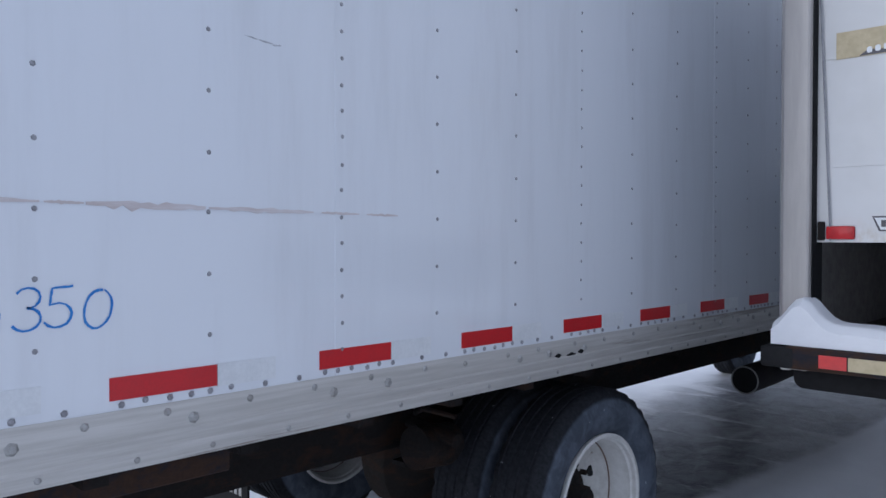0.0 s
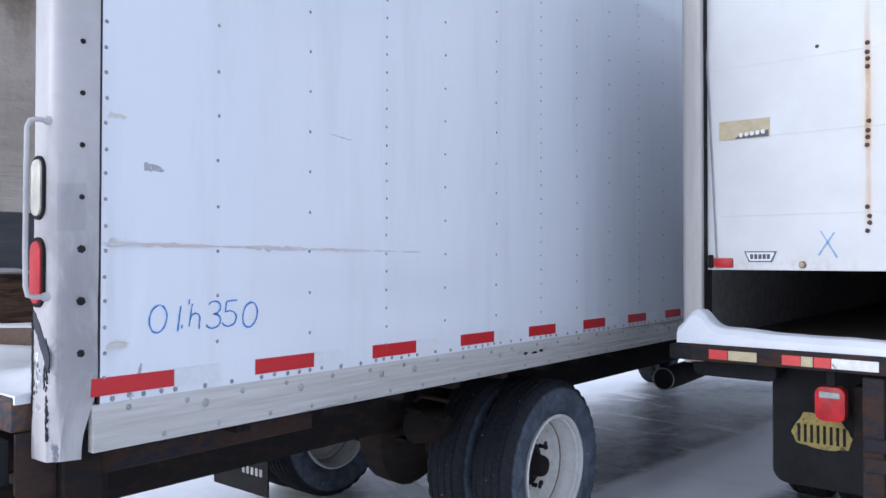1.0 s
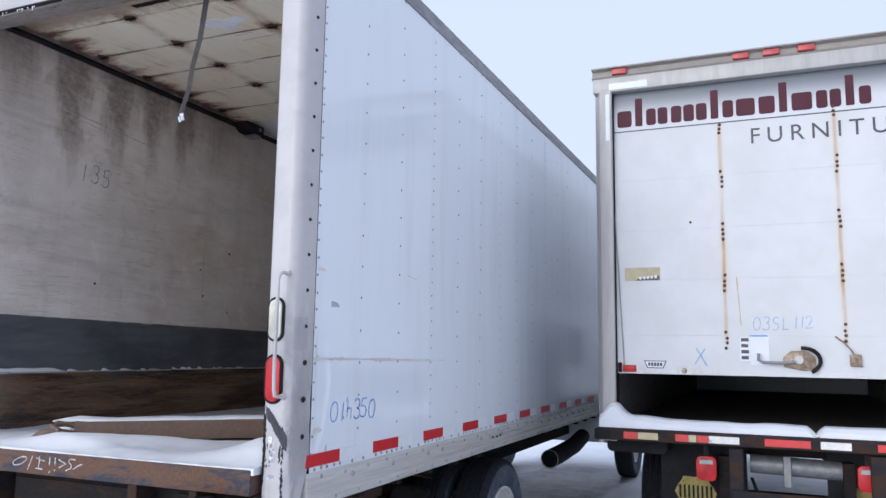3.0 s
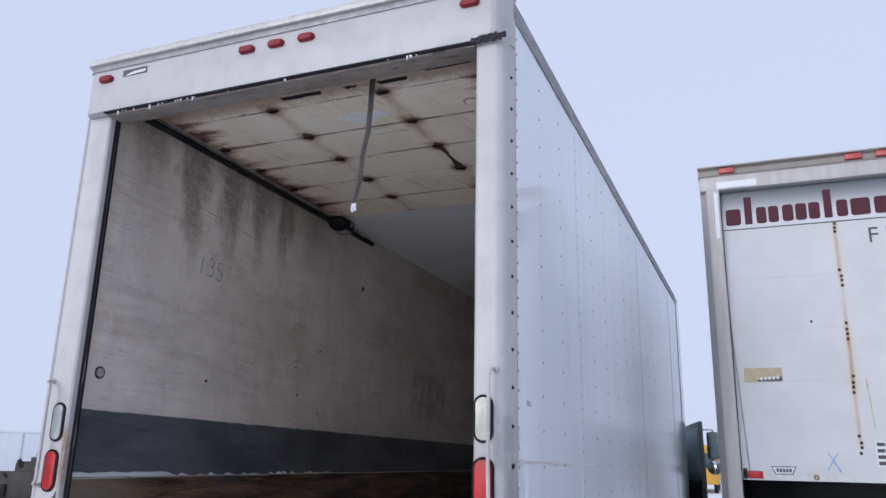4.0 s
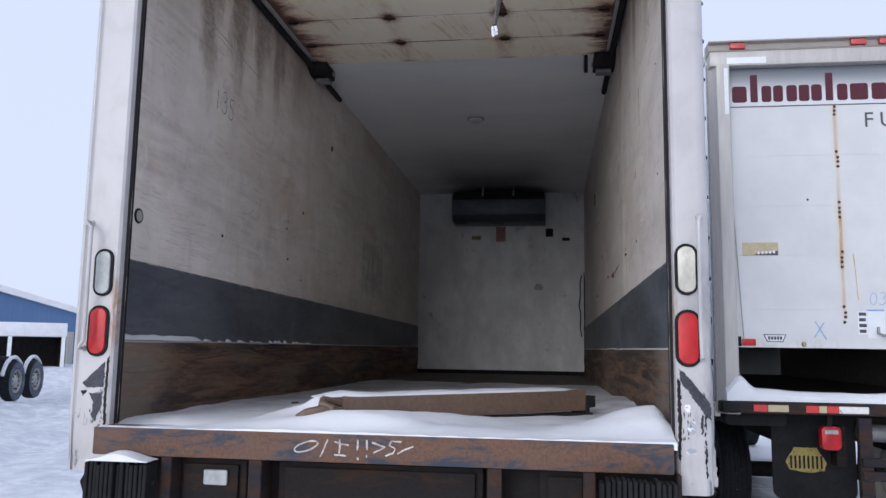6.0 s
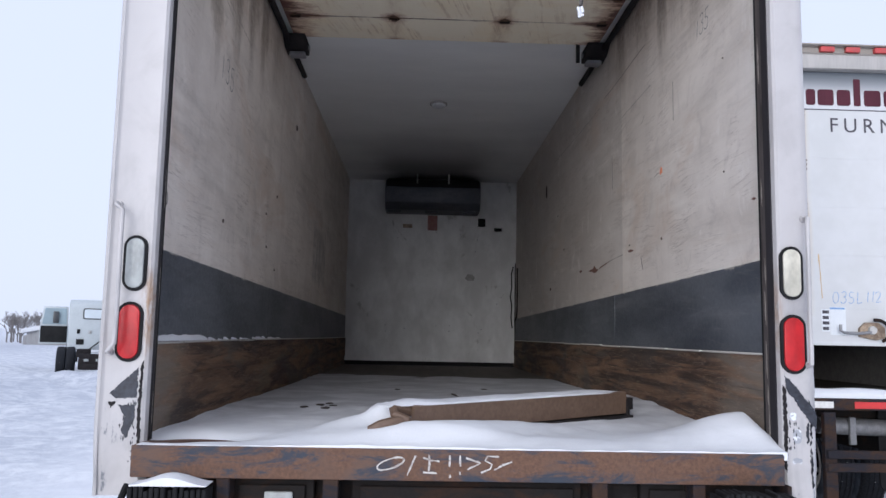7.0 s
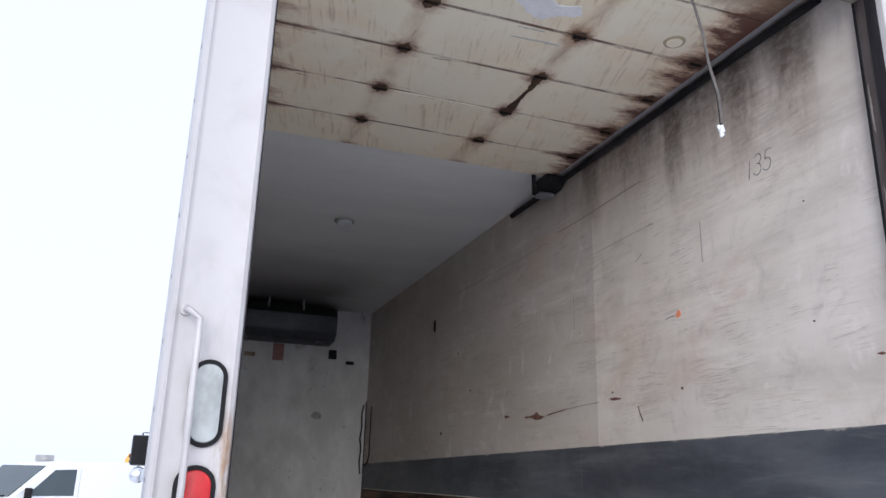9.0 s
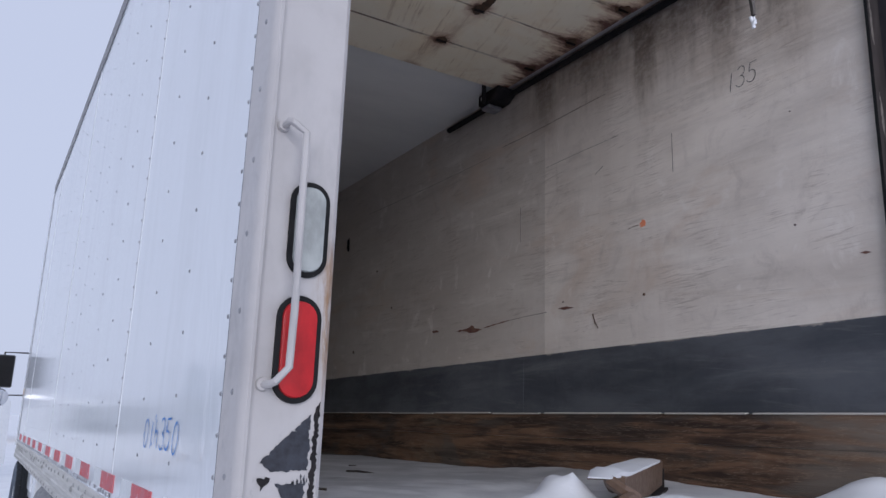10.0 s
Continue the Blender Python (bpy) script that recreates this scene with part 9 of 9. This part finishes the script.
def bare_tree(at, height, seed):
    t = thing("bare_tree", "bare grey winter tree at the field edge", "tree", (at[0], at[1], GROUND - 0.1), "bare trees")
    rng = random.Random(seed)
    trunk, crown = B(), B()
    def grow(bm, p, d, length, r, depth):
        mid = p + d * length * 0.5 + Vector((rng.uniform(-1, 1), rng.uniform(-1, 1), 0)) * length * 0.05
        q = p + d * length
        tube(bm, [p, mid, q], r, 5)
        if depth == 0:
            return
        for _ in range(rng.choice((2, 3, 3))):
            nd = (d + Vector((rng.uniform(-1, 1), rng.uniform(-1, 1), rng.uniform(-0.25, 0.7))) * 0.72).normalized()
            grow(crown, p.lerp(q, rng.uniform(0.6, 1.0)), nd, length * rng.uniform(0.62, 0.8), r * 0.6, depth - 1)
    grow(trunk, Vector((0, 0, 0)), Vector((rng.uniform(-0.1, 0.1), rng.uniform(-0.1, 0.1), 1)).normalized(), height * 0.30, height * 0.018, 6)
    L("trunk", trunk, BARK, t)
    L("crown", crown, BARK, t)


for k, (x, y, h) in enumerate(((-45, 86, 4.3), (-42.8, 82, 3.7), (-47.5, 91, 4.4), (-41.0, 84, 3.6), (-42.5, 200, 6.0), (-39.8, 206, 6.4), (-44.0, 84, 3.9), (-46.2, 88, 4.0), (-43.4, 87, 4.6), (-44.6, 90, 5.0), (-46.0, 93, 5.0), (-48.8, 92, 4.8), (-50.2, 94, 4.7), (-45.4, 85, 4.2), (-47.0, 87, 4.5), (-42.6, 120, 2.3), (-41.3, 121, 2.0), (-40.0, 119, 1.8), (-38.9, 122, 2.1), (-37.8, 120, 1.7), (-36.6, 121, 1.9))):
    bare_tree((x, y), h, 50 + k)


def utility_pole(x, y):
    t = thing("utility_pole", "wooden utility pole with crossarms", "utility pole", (x, y, GROUND))
    bm = B()
    cyl(bm, (0, 0, 0), (0.15, 0, 6.4), 0.13, 0.09, 10)
    L("pole", bm, BARK, t)
    for z in (5.9, 5.3):
        bm = B()
        box(bm, -0.7, 1.0, -0.05, 0.05, z, z + 0.10)
        L("crossarm", bm, BARK, t)


utility_pole(-52.5, 290.0)
